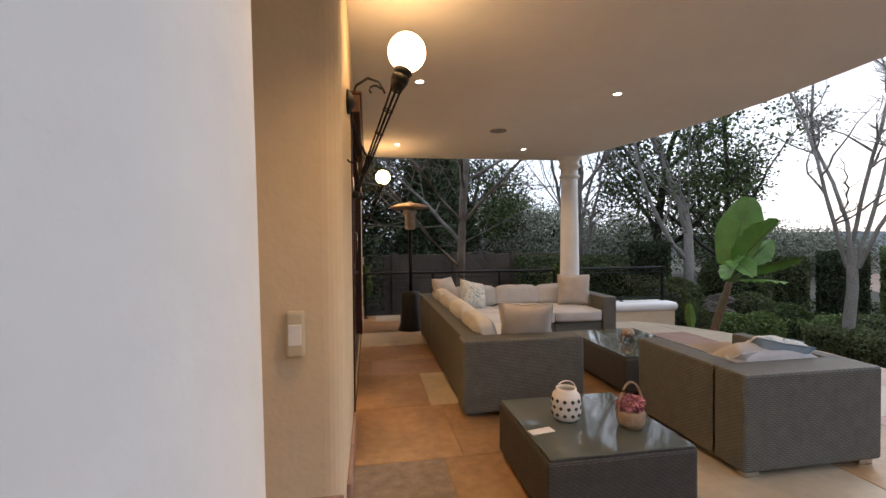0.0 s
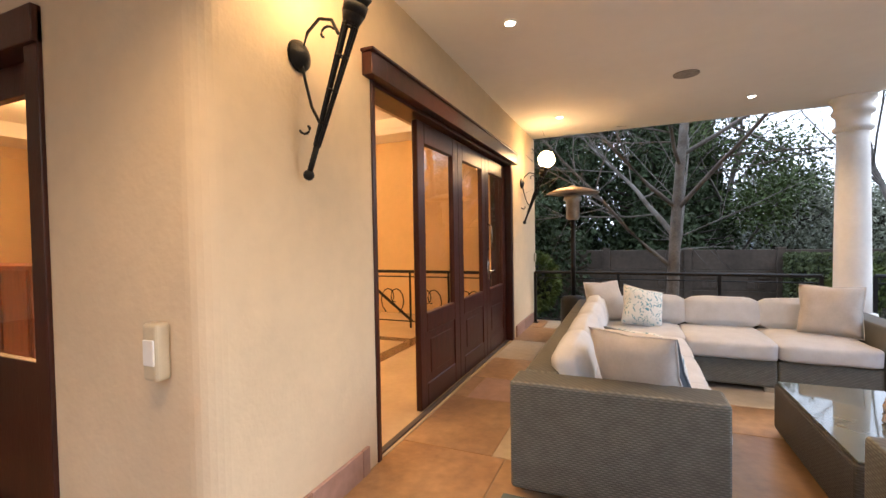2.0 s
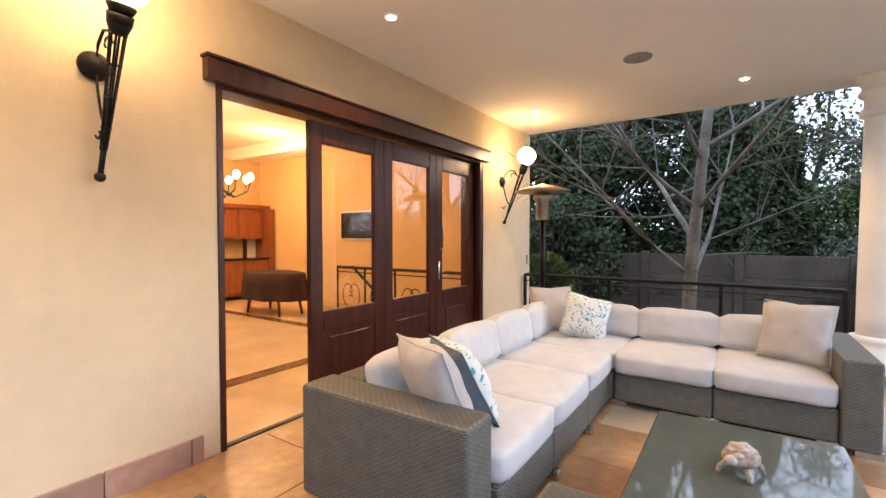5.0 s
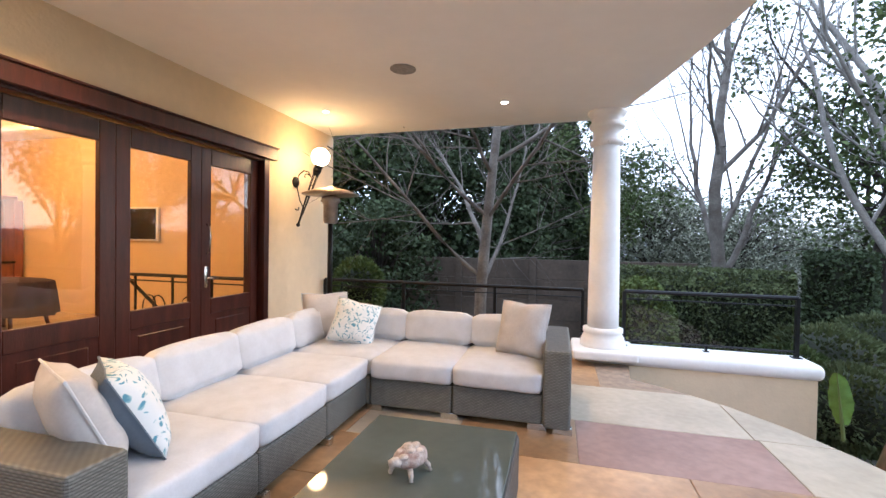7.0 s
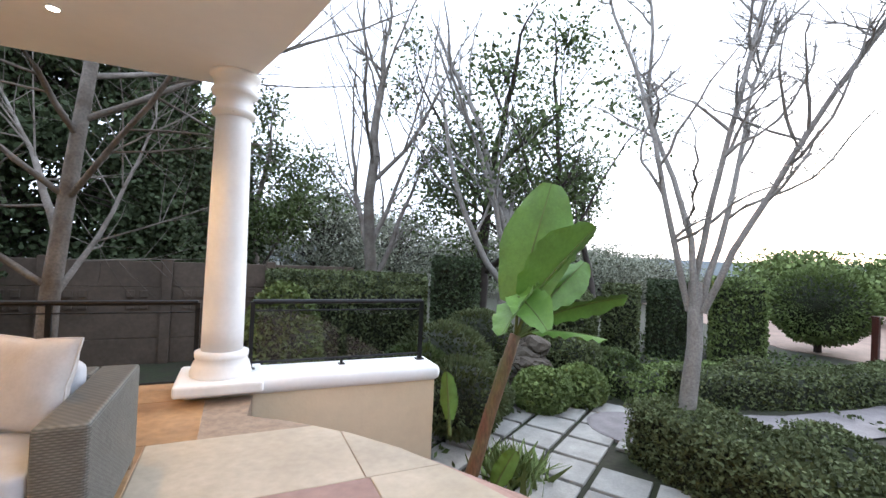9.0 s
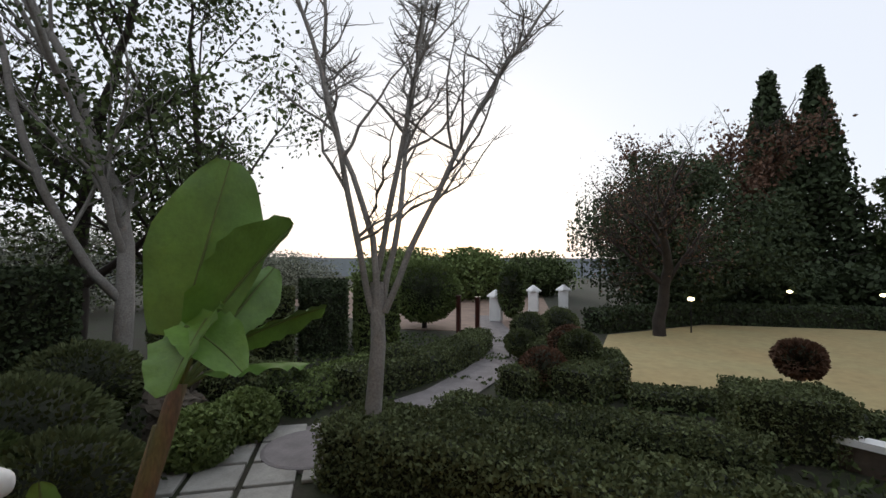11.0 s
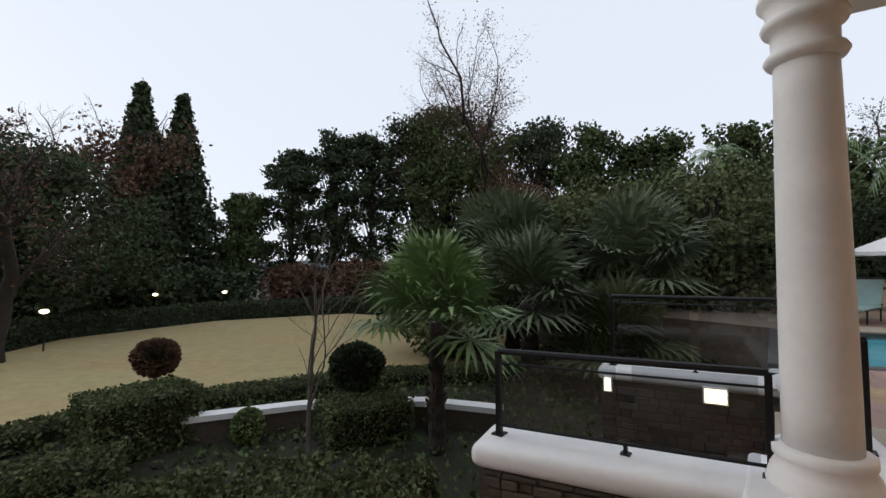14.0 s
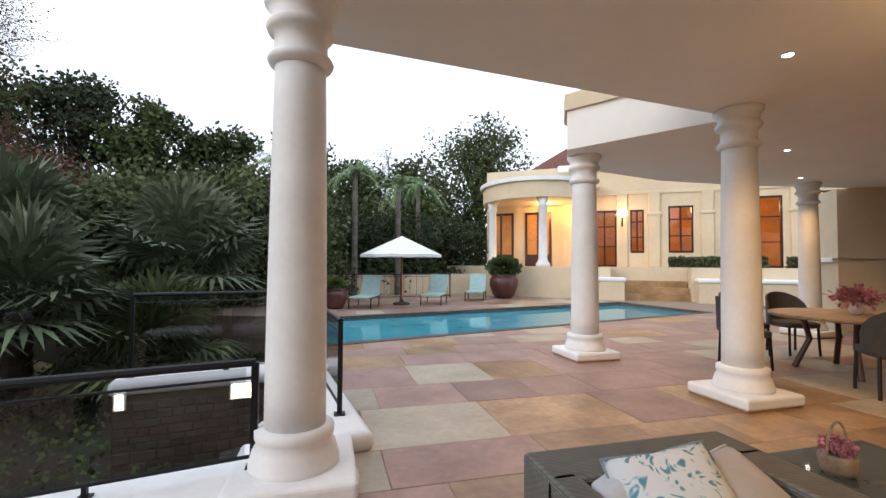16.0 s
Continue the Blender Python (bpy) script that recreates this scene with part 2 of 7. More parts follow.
def part(name, bm, material, parent=None, label="", smooth=False):
    """Link a bmesh as one mesh object, under a thing or a part."""
    bmesh.ops.recalc_face_normals(bm, faces=bm.faces)
    me = bpy.data.meshes.new(name)
    bm.to_mesh(me)
    bm.free()
    me.materials.append(material)
    if smooth:
        me.shade_smooth()
    ob = new(name, me)
    if parent is not None:
        ob.parent = parent
    if label:
        ob["label"] = label
    return ob


def raw(name, verts, faces, material, parent=None, smooth=False):
    me = bpy.data.meshes.new(name)
    me.from_pydata(verts, [], faces)
    me.materials.append(material)
    if smooth:
        me.shade_smooth()
    ob = new(name, me)
    if parent is not None:
        ob.parent = parent
    return ob


def empty(name, loc=(0, 0, 0), rz=0.0):
    ob = new(name)
    ob.matrix_basis = pose(*loc, 0, 0, rz)
    return ob


def structure(ob, label, category="structure"):
    return tagged(ob, label, category, kind="structure")


def bx(name, dims, material, parent=None, bevel=0.0, label="", seg=2):
    bm = bmesh.new()
    box(bm, *dims, bevel=bevel, seg=seg)
    return part(name, bm, material, parent, label)
# ---- the house and terrace ----
CEIL = 3.0


def wall_with_opening(name, x0, x1, y0, y1, z1, oy0, oy1, oz, material, label):
    """A wall along y with one opening that goes through it."""
    bm = bmesh.new()
    line = [(y0, 0), (oy0, 0), (oy0, oz), (oy1, oz), (oy1, 0), (y1, 0), (y1, z1), (y0, z1)]
    near, far = [[bm.verts.new((x, y, z)) for y, z in line] for x in (x0, x1)]
    bm.faces.new(near)
    bm.faces.new(list(reversed(far)))
    for k in range(8):
        bm.faces.new((near[k], far[k], far[(k + 1) % 8], near[(k + 1) % 8]))
    return structure(part(name, bm, material), label, "wall")


wall_with_opening("wall_terrace", -0.30, 0.0, 2.62, 8.6, CEIL, 3.55, 7.05, 2.38, M_CREAM, "warm cream plastered house wall beside the terrace")
bm = bmesh.new()
R = 0.10
arc = [(-R + R * math.sin(a), 2.38 + R - R * math.cos(a)) for a in [i * math.pi / 12 for i in range(7)]]
prism(bm, [(-1.0, 2.38)] + arc + [(0, 2.62), (-0.30, 2.62), (-0.30, 2.68), (-1.0, 2.68)], 0, CEIL)
structure(part("wall_corner", bm, M_CREAM, smooth=False), "cream plastered wall corner with a rounded edge", "wall")
bm = bmesh.new()
box(bm, -9.0, -4.6, 2.38, 2.68, 0, CEIL)
box(bm, -4.6, -1.0, 2.38, 2.68, 2.45, CEIL)
structure(part("wall_dining_side", bm, M_CREAM), "cream plastered wall over the dining patio doors", "wall")

# ceiling of the terrace with a bowed outer edge, and of the dining patio
def bow(cx, cy, r, a0, a1, n=20):
    return [(cx + r * math.cos(a0 + (a1 - a0) * i / n), cy + r * math.sin(a0 + (a1 - a0) * i / n)) for i in range(n + 1)]


edge = [(4.08 + 0.62 * math.sin(math.pi * i / 16), 0.95 + 7.2 * i / 16) for i in range(17)]
bm = bmesh.new()
prism(bm, [(-9.0, 0.26), (-0.3, 0.26), (4.0, 0.74)] + edge + [(4.0, 8.42), (-0.3, 8.53), (-0.3, 2.4), (-9.0, 2.4)], CEIL, CEIL + 0.75)
structure(part("ceiling", bm, M_CEIL), "flat off-white terrace ceiling with a curved outer edge", "ceiling")
bm = bmesh.new()
prism(bm, [(-9.0, 0.26), (-0.3, 0.26), (0.75, -1.45), (0.45, -1.95), (-0.6, -2.6), (-2.2, -3.0), (-4.2, -2.95), (-6.3, -2.6), (-9.0, -2.5)], CEIL, CEIL + 0.75)
structure(part("ceiling_dining", bm, M_CEIL), "flat off-white ceiling over the dining patio", "ceiling")
for nm, pts in (("trim_terrace", [(-0.3, 0.25), (4.0, 0.72)] + edge), ("trim_dining", [(-0.3, 0.26), (0.75, -1.45), (0.45, -1.95), (-0.6, -2.6), (-2.2, -3.0), (-4.2, -2.95), (-6.3, -2.6)])):
    bm = bmesh.new()
    for k, (off, za, zb) in enumerate(((0.05, 3.55, 3.63), (0.11, 3.63, 3.78))):
        outer = [V((x, y, 0)) for x, y in pts]
        vs = []
        for i, p in enumerate(outer):
            d = (outer[min(i + 1, len(outer) - 1)] - outer[max(i - 1, 0)]).normalized()
            nrm = V((d.y, -d.x, 0))
            q = p + nrm * off
            vs.append([bm.verts.new((*(p - nrm * 0.05).xy, za)), bm.verts.new((*q.xy, za)), bm.verts.new((*q.xy, zb)), bm.verts.new((*(p - nrm * 0.05).xy, zb))])
        for a, b in zip(vs, vs[1:]):
            for i in range(4):
                bm.faces.new((a[i], a[(i + 1) % 4], b[(i + 1) % 4], b[i]))
        bm.faces.new(vs[0])
        bm.faces.new(list(reversed(vs[-1])))
    structure(part(nm, bm, M_CREAM), "cream moulded cornice along the roof edge", "cornice")

# floor bed under the slabs, with curved steps down to the garden
SC, SR = (2.4, 4.65), 3.27
a0 = math.asin(2.75 / SR)
POOL = [(4.25, -3.65), (-6.6, -6.3), (-6.2, -9.6), (4.25, -7.3)]


def inside(p, poly):
    x, y = p
    hit = False
    for (xa, ya), (xb, yb) in zip(poly, poly[1:] + poly[:1]):
        if (ya > y) != (yb > y) and x < (xb - xa) * (y - ya) / (yb - ya) + xa:
            hit = not hit
    return hit


def clip(poly, a, b):
    """Keep the part of a convex polygon on the left of the line a-b."""
    out = []
    side = lambda p: (b[0] - a[0]) * (p[1] - a[1]) - (b[1] - a[1]) * (p[0] - a[0])
    for p, q in zip(poly, poly[1:] + poly[:1]):
        sp, sq = side(p), side(q)
        if sp >= 0:
            out.append(p)
        if (sp >= 0) != (sq >= 0):
            t = sp / (sp - sq)
            out.append((p[0] + (q[0] - p[0]) * t, p[1] + (q[1] - p[1]) * t))
    return out


bm = bmesh.new()
prism(bm, [(-9.2, -6.9), (-6.6, -6.3), (4.25, -3.65), (4.4, -2.3), (4.1, 0.5), (4.3, 1.6)] + bow(SC[0], SC[1], SR, -a0, a0) + [(4.3, 8.55), (0, 8.6), (0, 2.4), (-9.2, 2.4)], -1.4, -0.005)
floor = structure(part("floor", bm, M_JOINT), "terrace floor of large sandstone slabs with sandy joints", "floor")
bm = bmesh.new()
prism(bm, [(-9.2, -6.9), (-9.2, -16.2), (9.0, -16.2), (9.0, -9.5), (4.4, -7.6), (4.25, -7.3), (-6.2, -9.6), (-6.6, -6.3)], -1.4, -0.005)
deck = structure(part("floor_pool_deck", bm, M_JOINT), "pool deck of pinkish sandstone slabs", "floor")
bm = bmesh.new()
for k in range(5):
    r = SR + 0.33 * (k + 1)
    a = math.asin(min(0.95, 2.95 / r))
    prism(bm, bow(SC[0], SC[1], r, -a, a) + [(4.2, 7.4), (4.2, 1.9)], -1.4, -0.19 * (k + 1))
structure(part("steps", bm, M_SLAB_PINK), "curved sandstone steps down to the garden", "steps")

# pool
bm = bmesh.new()
P = POOL
lo = [bm.verts.new((x, y, -1.5)) for x, y in P]
hi = [bm.verts.new((x, y, -0.02)) for x, y in P]
bm.faces.new(lo)
for i in range(4):
    bm.faces.new((lo[i], lo[(i + 1) % 4], hi[(i + 1) % 4], hi[i]))
M_POOLWALL = mat("pool_plaster", (0.16, 0.50, 0.60), 0.6, vary=0.1, scale=2)
structure(part("pool_basin", bm, M_POOLWALL), "blue plastered swimming pool basin", "pool")
M_WATER = mat("pool_water", (0.10, 0.42, 0.52), 0.04, vary=0.12, scale=1.2, bump=0.12, bump_scale=5)
bm = bmesh.new()
bm.faces.new([bm.verts.new((x, y, -0.10)) for x, y in P])
structure(part("water", bm, M_WATER), "still turquoise pool water reflecting the sky", "water")
bm = bmesh.new()
cx, cy = sum(p[0] for p in P) / 4, sum(p[1] for p in P) / 4
for i in range(4):
    (xa, ya), (xb, yb) = P[i], P[(i + 1) % 4]
    o = lambda x, y: (cx + (x - cx) * 1.035 + (0.05 if x > cx else -0.05), cy + (y - cy) * 1.10)
    prism(bm, [(xa, ya), (xb, yb), o(xb, yb), o(xa, ya)], -0.06, 0.012)
M_DARKSTONE = mat("dark_slate", (0.09, 0.075, 0.075), 0.6, vary=0.25, scale=5, bump=0.3)
structure(part("pool_edge", bm, M_DARKSTONE), "dark stone coping round the pool", "pool edge")

# ground: one sheet to the horizon
bm = bmesh.new()
bmesh.ops.create_grid(bm, x_segments=60, y_segments=60, size=1.0)
for v in bm.verts:
    x, y = v.co.x, v.co.y
    X = 8 + math.copysign(abs(x) ** 3 * 900, x) + 30 * x
    Y = 4 + math.copysign(abs(y) ** 3 * 900, y) + 30 * y
    d = math.hypot(X - 8, Y - 4)
    z = -1.0
    if d > 40:
        z -= (d - 40) * 0.055 * (1 if X > 20 else 0.4)
        z = max(z, -14)
    v.co = (X, Y, z)
ground = structure(part("ground", bm, M_SOIL, smooth=True), "dark garden soil with sparse ground cover", "ground")


# ---- columns ----
def column(x, y, z0, rs=0.17, square=0.36):
    ob = empty("column", (x, y, 0))
    h = CEIL - z0
    bm = bmesh.new()
    t = z0 + 0.12
    lathe(bm, [(rs * 1.55, t), (rs * 1.55, t + 0.04), (rs * 1.42, t + 0.12), (rs * 1.28, t + 0.16), (rs * 1.36, t + 0.18), (rs * 1.36, t + 0.225), (rs * 1.1, t + 0.24)], 32)
    part("base_ring", bm, M_WHITE, ob, smooth=True)
    bm = bmesh.new()
    n = 10
    lathe(bm, [(rs * (1.06 - 0.16 * (i / n) ** 1.5), t + 0.235 + (CEIL - 0.40 - t - 0.235) * i / n) for i in range(n + 1)], 32)
    part("shaft", bm, M_WHITE, ob, smooth=True)
    bm = bmesh.new()
    r = rs * 0.92
    lathe(bm, [(r, CEIL - 0.42), (r * 1.2, CEIL - 0.40), (r * 1.28, CEIL - 0.375), (r * 1.2, CEIL - 0.35), (r * 1.03, CEIL - 0.34), (r * 1.03, CEIL - 0.22), (r * 1.25, CEIL - 0.205), (r * 1.34, CEIL - 0.175), (r * 1.25, CEIL - 0.145), (r * 1.12, CEIL - 0.13), (r * 1.25, CEIL - 0.06), (r * 1.42, CEIL - 0.03), (r * 1.42, CEIL)], 32)
    part("capital", bm, M_WHITE, ob, smooth=True)
    if square:
        bm = bmesh.new()
        box(bm, -square, square, -square, square, z0 + 0.02, z0 + 0.13, 0.03, 3)
        part("plinth", bm, M_WHITE, ob)
    bm = bmesh.new()
    if z0 < 0.05:
        box(bm, -square + 0.02, square - 0.02, -square + 0.02, square - 0.02, 0.0, z0 + 0.02)
        part("footing", bm, M_SLAB, ob)
    return tagged(ob, "white round plaster column with a ringed capital and base", "column", "terrace columns")


column(3.95, 8.08, 0.05)
column(4.19, 1.19, 0.05)
column(-0.12, 0.45, 0.0, 0.175)
column(0.28, -1.76, 0.0, 0.19)


# ---- parapets with rounded white coping ----
def coping(name, xa, ya, xb, yb, w, z, label, face, drop=1.45):
    d = V((xb - xa, yb - ya, 0))
    ln = d.length
    ob = empty(name, (xa, ya, 0), math.degrees(math.atan2(d.y, d.x)))
    bm = bmesh.new()
    box(bm, 0, ln, -w, w, z - 0.17, z, 0.07, 4)
    part("coping", bm, M_WHITE, ob, smooth=True)
    bm = bmesh.new()
    box(bm, 0.05, ln - 0.06, -w + 0.05, w - 0.05, z - drop, z - 0.16)
    part("wall", bm, face, ob)
    return tagged(ob, label, "parapet", kind="structure")


coping("parapet_north", 3.62, 8.14, 6.14, 8.10, 0.26, 0.17, "low cream parapet with a rounded white coping", M_CREAM)
coping("parapet_south", 3.85, 1.10, 6.20, 1.56, 0.26, 0.17, "low stone parapet with a rounded white coping", M_STONE)
coping("parapet_deck", 3.82, 0.75, 4.32, -2.40, 0.17, 0.14, "low cream deck edge with a white coping", M_CREAM)
coping("parapet_lower", 6.35, -1.75, 4.0, -2.10, 0.20, 0.06, "stone retaining wall with white coping and lit lamps", M_STONE, 1.3)


# ---- railings ----
def railing(pts, z0, z1, label, glass=True, bars=0):
    ob = empty("railing", (pts[0][0], pts[0][1], 0))
    ox, oy = pts[0]
    loc = [(x - ox, y - oy) for x, y in pts]
    for k, (x, y) in enumerate(loc):
        bm = bmesh.new()
        if glass and 0 < k < len(loc) - 1:
            box(bm, x - 0.012, x + 0.012, y - 0.012, y + 0.012, z0, z0 + 0.07)
            box(bm, x - 0.03, x + 0.03, y - 0.03, y + 0.03, z0, z0 + 0.012)
            part("foot", bm, M_IRON, ob)
            continue
        box(bm, x - 0.02, x + 0.02, y - 0.02, y + 0.02, z0, z1)
        box(bm, x - 0.045, x + 0.045, y - 0.045, y + 0.045, z0, z0 + 0.012)
        part("post", bm, M_IRON, ob)
    a, b = loc[0], loc[-1]
    for nm, z, r in (("top_rail", z1, 0.024), ("upper_rail", z1 - 0.09, 0.008), ("bottom_rail", z0 + 0.07, 0.012)):
        bm = bmesh.new()
        tube(bm, [(a[0], a[1], z), (b[0], b[1], z)], r)
        part(nm, bm, M_IRON, ob)
    if glass:
        for p, q in zip(loc, loc[1:]):
            bm = bmesh.new()
            d = (V((*q, 0)) - V((*p, 0))).normalized() * 0.05
            bm.faces.new([bm.verts.new(c) for c in ((p[0] + d.x, p[1] + d.y, z0 + 0.08), (q[0] - d.x, q[1] - d.y, z0 + 0.08), (q[0] - d.x, q[1] - d.y, z1 - 0.03), (p[0] + d.x, p[1] + d.y, z1 - 0.03))])
            g = part("glass_pane", bm, M_RAILGLASS, ob)
            g.visible_shadow = False
    for i in range(bars):
        t = (i + 0.5) / bars
        x, y = a[0] + (b[0] - a[0]) * t, a[1] + (b[1] - a[1]) * t
        bm = bmesh.new()
        tube(bm, [(x, y, z0 + 0.07), (x, y, z1)], 0.006, 6)
        part("bar", bm, M_IRON, ob)
    return tagged(ob, label, "railing", "terrace railings")


railing([(0.05, 8.32), (1.3, 8.31), (2.6, 8.30), (3.72, 8.29)], 0.0, 0.82, "black iron railing along the terrace end", False)
railing([(4.20, 8.17), (5.10, 8.17), (6.00, 8.17)], 0.17, 0.84, "black iron railing with glass on the parapet", True)
railing([(4.42, 1.20), (5.2, 1.35), (6.06, 1.53)], 0.17, 0.79, "black iron railing with glass on the parapet", True)
railing([(6.17, -1.78), (5.2, -1.92), (4.25, -2.06)], 0.06, 1.0, "black iron railing on the retaining wall", True)
railing([(3.90, 0.30), (4.28, -2.2)], 0.14, 0.90, "black iron railing along the deck edge", True)


# ---- wooden folding doors ----
def door_leaf(y0, y1, handle):
    """One stile-and-rail leaf in the wall plane, glazed above a wooden panel."""
    ob = empty("glazed_door", (-0.10, y0, 0))
    w = y1 - y0
    st = 0.13
    for nm, d in (("stile", (-0.025, 0.025, 0, st, 0.01, 2.33)), ("stile", (-0.025, 0.025, w - st, w, 0.01, 2.33)), ("top_rail", (-0.025, 0.025, st, w - st, 2.16, 2.33)), ("lock_rail", (-0.025, 0.025, st, w - st, 0.62, 0.78)), ("bottom_rail", (-0.025, 0.025, st, w - st, 0.01, 0.20))):
        bm = bmesh.new()
        box(bm, *d, 0.006, 1)
        part(nm, bm, M_WOOD, ob)
    bm = bmesh.new()
    box(bm, -0.014, 0.014, st, w - st, 0.20, 0.62)
    box(bm, -0.02, 0.02, st + 0.07, w - st - 0.07, 0.26, 0.56, 0.012, 1)
    part("panel", bm, M_WOOD, ob)
    bm = bmesh.new()
    bm.faces.new([bm.verts.new(c) for c in ((0, st, 0.78), (0, w - st, 0.78), (0, w - st, 2.16), (0, st, 2.16))])
    g = part("pane", bm, M_GLASS, ob)
    g.visible_shadow = False
    if handle:
        bm = bmesh.new()
        box(bm, 0.025, 0.032, 0.04, 0.085, 0.90, 1.12, 0.003, 1)
        tube(bm, [(0.03, 0.06, 1.0), (0.07, 0.06, 1.0), (0.075, 0.08, 1.0), (0.075, 0.17, 0.995)], 0.009)
        part("handle", bm, M_CHROME, ob, "brushed chrome lever handle", True)
        bm = bmesh.new()
        tube(bm, [(0.025, 0.065, 1.25), (0.07, 0.065, 1.28), (0.075, 0.065, 1.40), (0.07, 0.065, 1.52), (0.025, 0.065, 1.55)], 0.008)
        part("pull_bar", bm, M_CHROME, ob, "thin metal pull bar", True)
    return tagged(ob, "dark mahogany glazed door leaf with a panelled base", "door", "folding patio doors")


M_CHROME = mat("brushed_chrome", (0.6, 0.6, 0.58), 0.25, metal=1.0, vary=0.05)
for i, (a, b) in enumerate(((4.34, 5.22), (5.22, 6.10), (6.10, 6.96))):
    door_leaf(a, b, i == 2)
ob = empty("door_frame_terrace", (0, 0, 0))
for nm, d in (("lintel", (-0.02, 0.07, 3.47, 7.13, 2.365, 2.50)), ("track", (-0.2, 0.0, 3.59, 6.96, 2.34, 2.385)), ("jamb", (-0.28, 0.012, 3.55, 3.59, 0, 2.37)), ("jamb", (-0.28, 0.012, 6.96, 7.05, 0, 2.37)), ("cap", (-0.02, 0.085, 3.455, 7.145, 2.50, 2.52))):
    bx(nm, d, M_WOOD, ob, 0.006)
structure(ob, "dark mahogany frame round the folding patio doors", "door frame")
bx_ob = bx("threshold", (-0.07, -0.03, 3.60, 6.95, -0.003, 0.012), M_DARKSTONE)
structure(bx_ob, "thin dark metal threshold track", "threshold")
ob = empty("door_frame_dining", (0, 0, 0))
for nm, d in (("jamb", (-1.10, -0.985, 2.36, 2.62, 0, 2.45)), ("lintel", (-4.6, -0.985, 2.34, 2.62, 2.30, 2.47)), ("mullion", (-2.30, -2.16, 2.44, 2.52, 0, 2.3)), ("mullion", (-3.5, -3.36, 2.44, 2.52, 0, 2.3)), ("jamb", (-4.6, -4.5, 2.36, 2.62, 0, 2.3)), ("panel", (-2.16, -1.10, 2.45, 2.50, 0.0, 0.80)), ("panel", (-3.36, -2.30, 2.45, 2.50, 0.0, 0.80)), ("panel", (-4.5, -3.5, 2.45, 2.50, 0.0, 0.80)), ("top_rail", (-4.5, -1.10, 2.45, 2.50, 2.14, 2.30))):
    bx(nm, d, M_WOOD, ob, 0.006)
for xa, xb in ((-2.16, -1.10), (-3.36, -2.30), (-4.5, -3.5)):
    bm = bmesh.new()
    bm.faces.new([bm.verts.new(c) for c in ((xa, 2.475, 0.80), (xb, 2.475, 0.80), (xb, 2.475, 2.14), (xa, 2.475, 2.14))])
    part("pane", bm, M_GLASS, ob).visible_shadow = False
structure(ob, "dark mahogany glazed doors beside the dining patio", "door")
# ---- terrace furniture ----
def soft_box(bm, x0, x1, y0, y1, z0, z1, puff=0.03, m=None, seed=0, bulge_edges=0.035):
    """A stuffed cushion: a finely cut box with rounded edges, swollen faces and small dents."""
    r = bmesh.ops.create_cube(bm, size=2.0)
    vs = r["verts"]
    es = list({e for v in vs for e in v.link_edges})
    sub = bmesh.ops.subdivide_edges(bm, edges=es, cuts=9, use_grid_fill=True)
    vs = list({v for f in bm.faces for v in f.verts if max(abs(c) for c in v.co) <= 1.0001 and v.tag is False})
    c = V(((x0 + x1) / 2, (y0 + y1) / 2, (z0 + z1) / 2))
    h = V(((x1 - x0) / 2, (y1 - y0) / 2, (z1 - z0) / 2))
    r = min(bulge_edges, min(h) * 0.9)
    for v in vs:
        q = v.co.copy()
        w = V((q.x * h.x, q.y * h.y, q.z * h.z))
        core = V([max(-(h[i] - r), min(h[i] - r, w[i])) for i in range(3)])
        off = w - core
        w = core + (off.normalized() * r if off.length > 1e-6 else off)
        mid = (1 - q.x ** 2) * (1 - q.y ** 2), (1 - q.y ** 2) * (1 - q.z ** 2), (1 - q.x ** 2) * (1 - q.z ** 2)
        w.z += math.copysign(puff * max(0, mid[0]) ** 0.5, q.z) * (abs(q.z) > 0.9)
        w.x += math.copysign(puff * max(0, mid[1]) ** 0.5, q.x) * (abs(q.x) > 0.9)
        w.y += math.copysign(puff * max(0, mid[2]) ** 0.5, q.y) * (abs(q.y) > 0.9)
        nz = noise.noise((w + c) * 5 + V((seed, 0, 0)))
        w += V((nz, noise.noise((w + c) * 4 + V((0, seed, 9))), nz)) * 0.009
        v.co = (m @ (w + c)) if m is not None else w + c
        v.tag = True


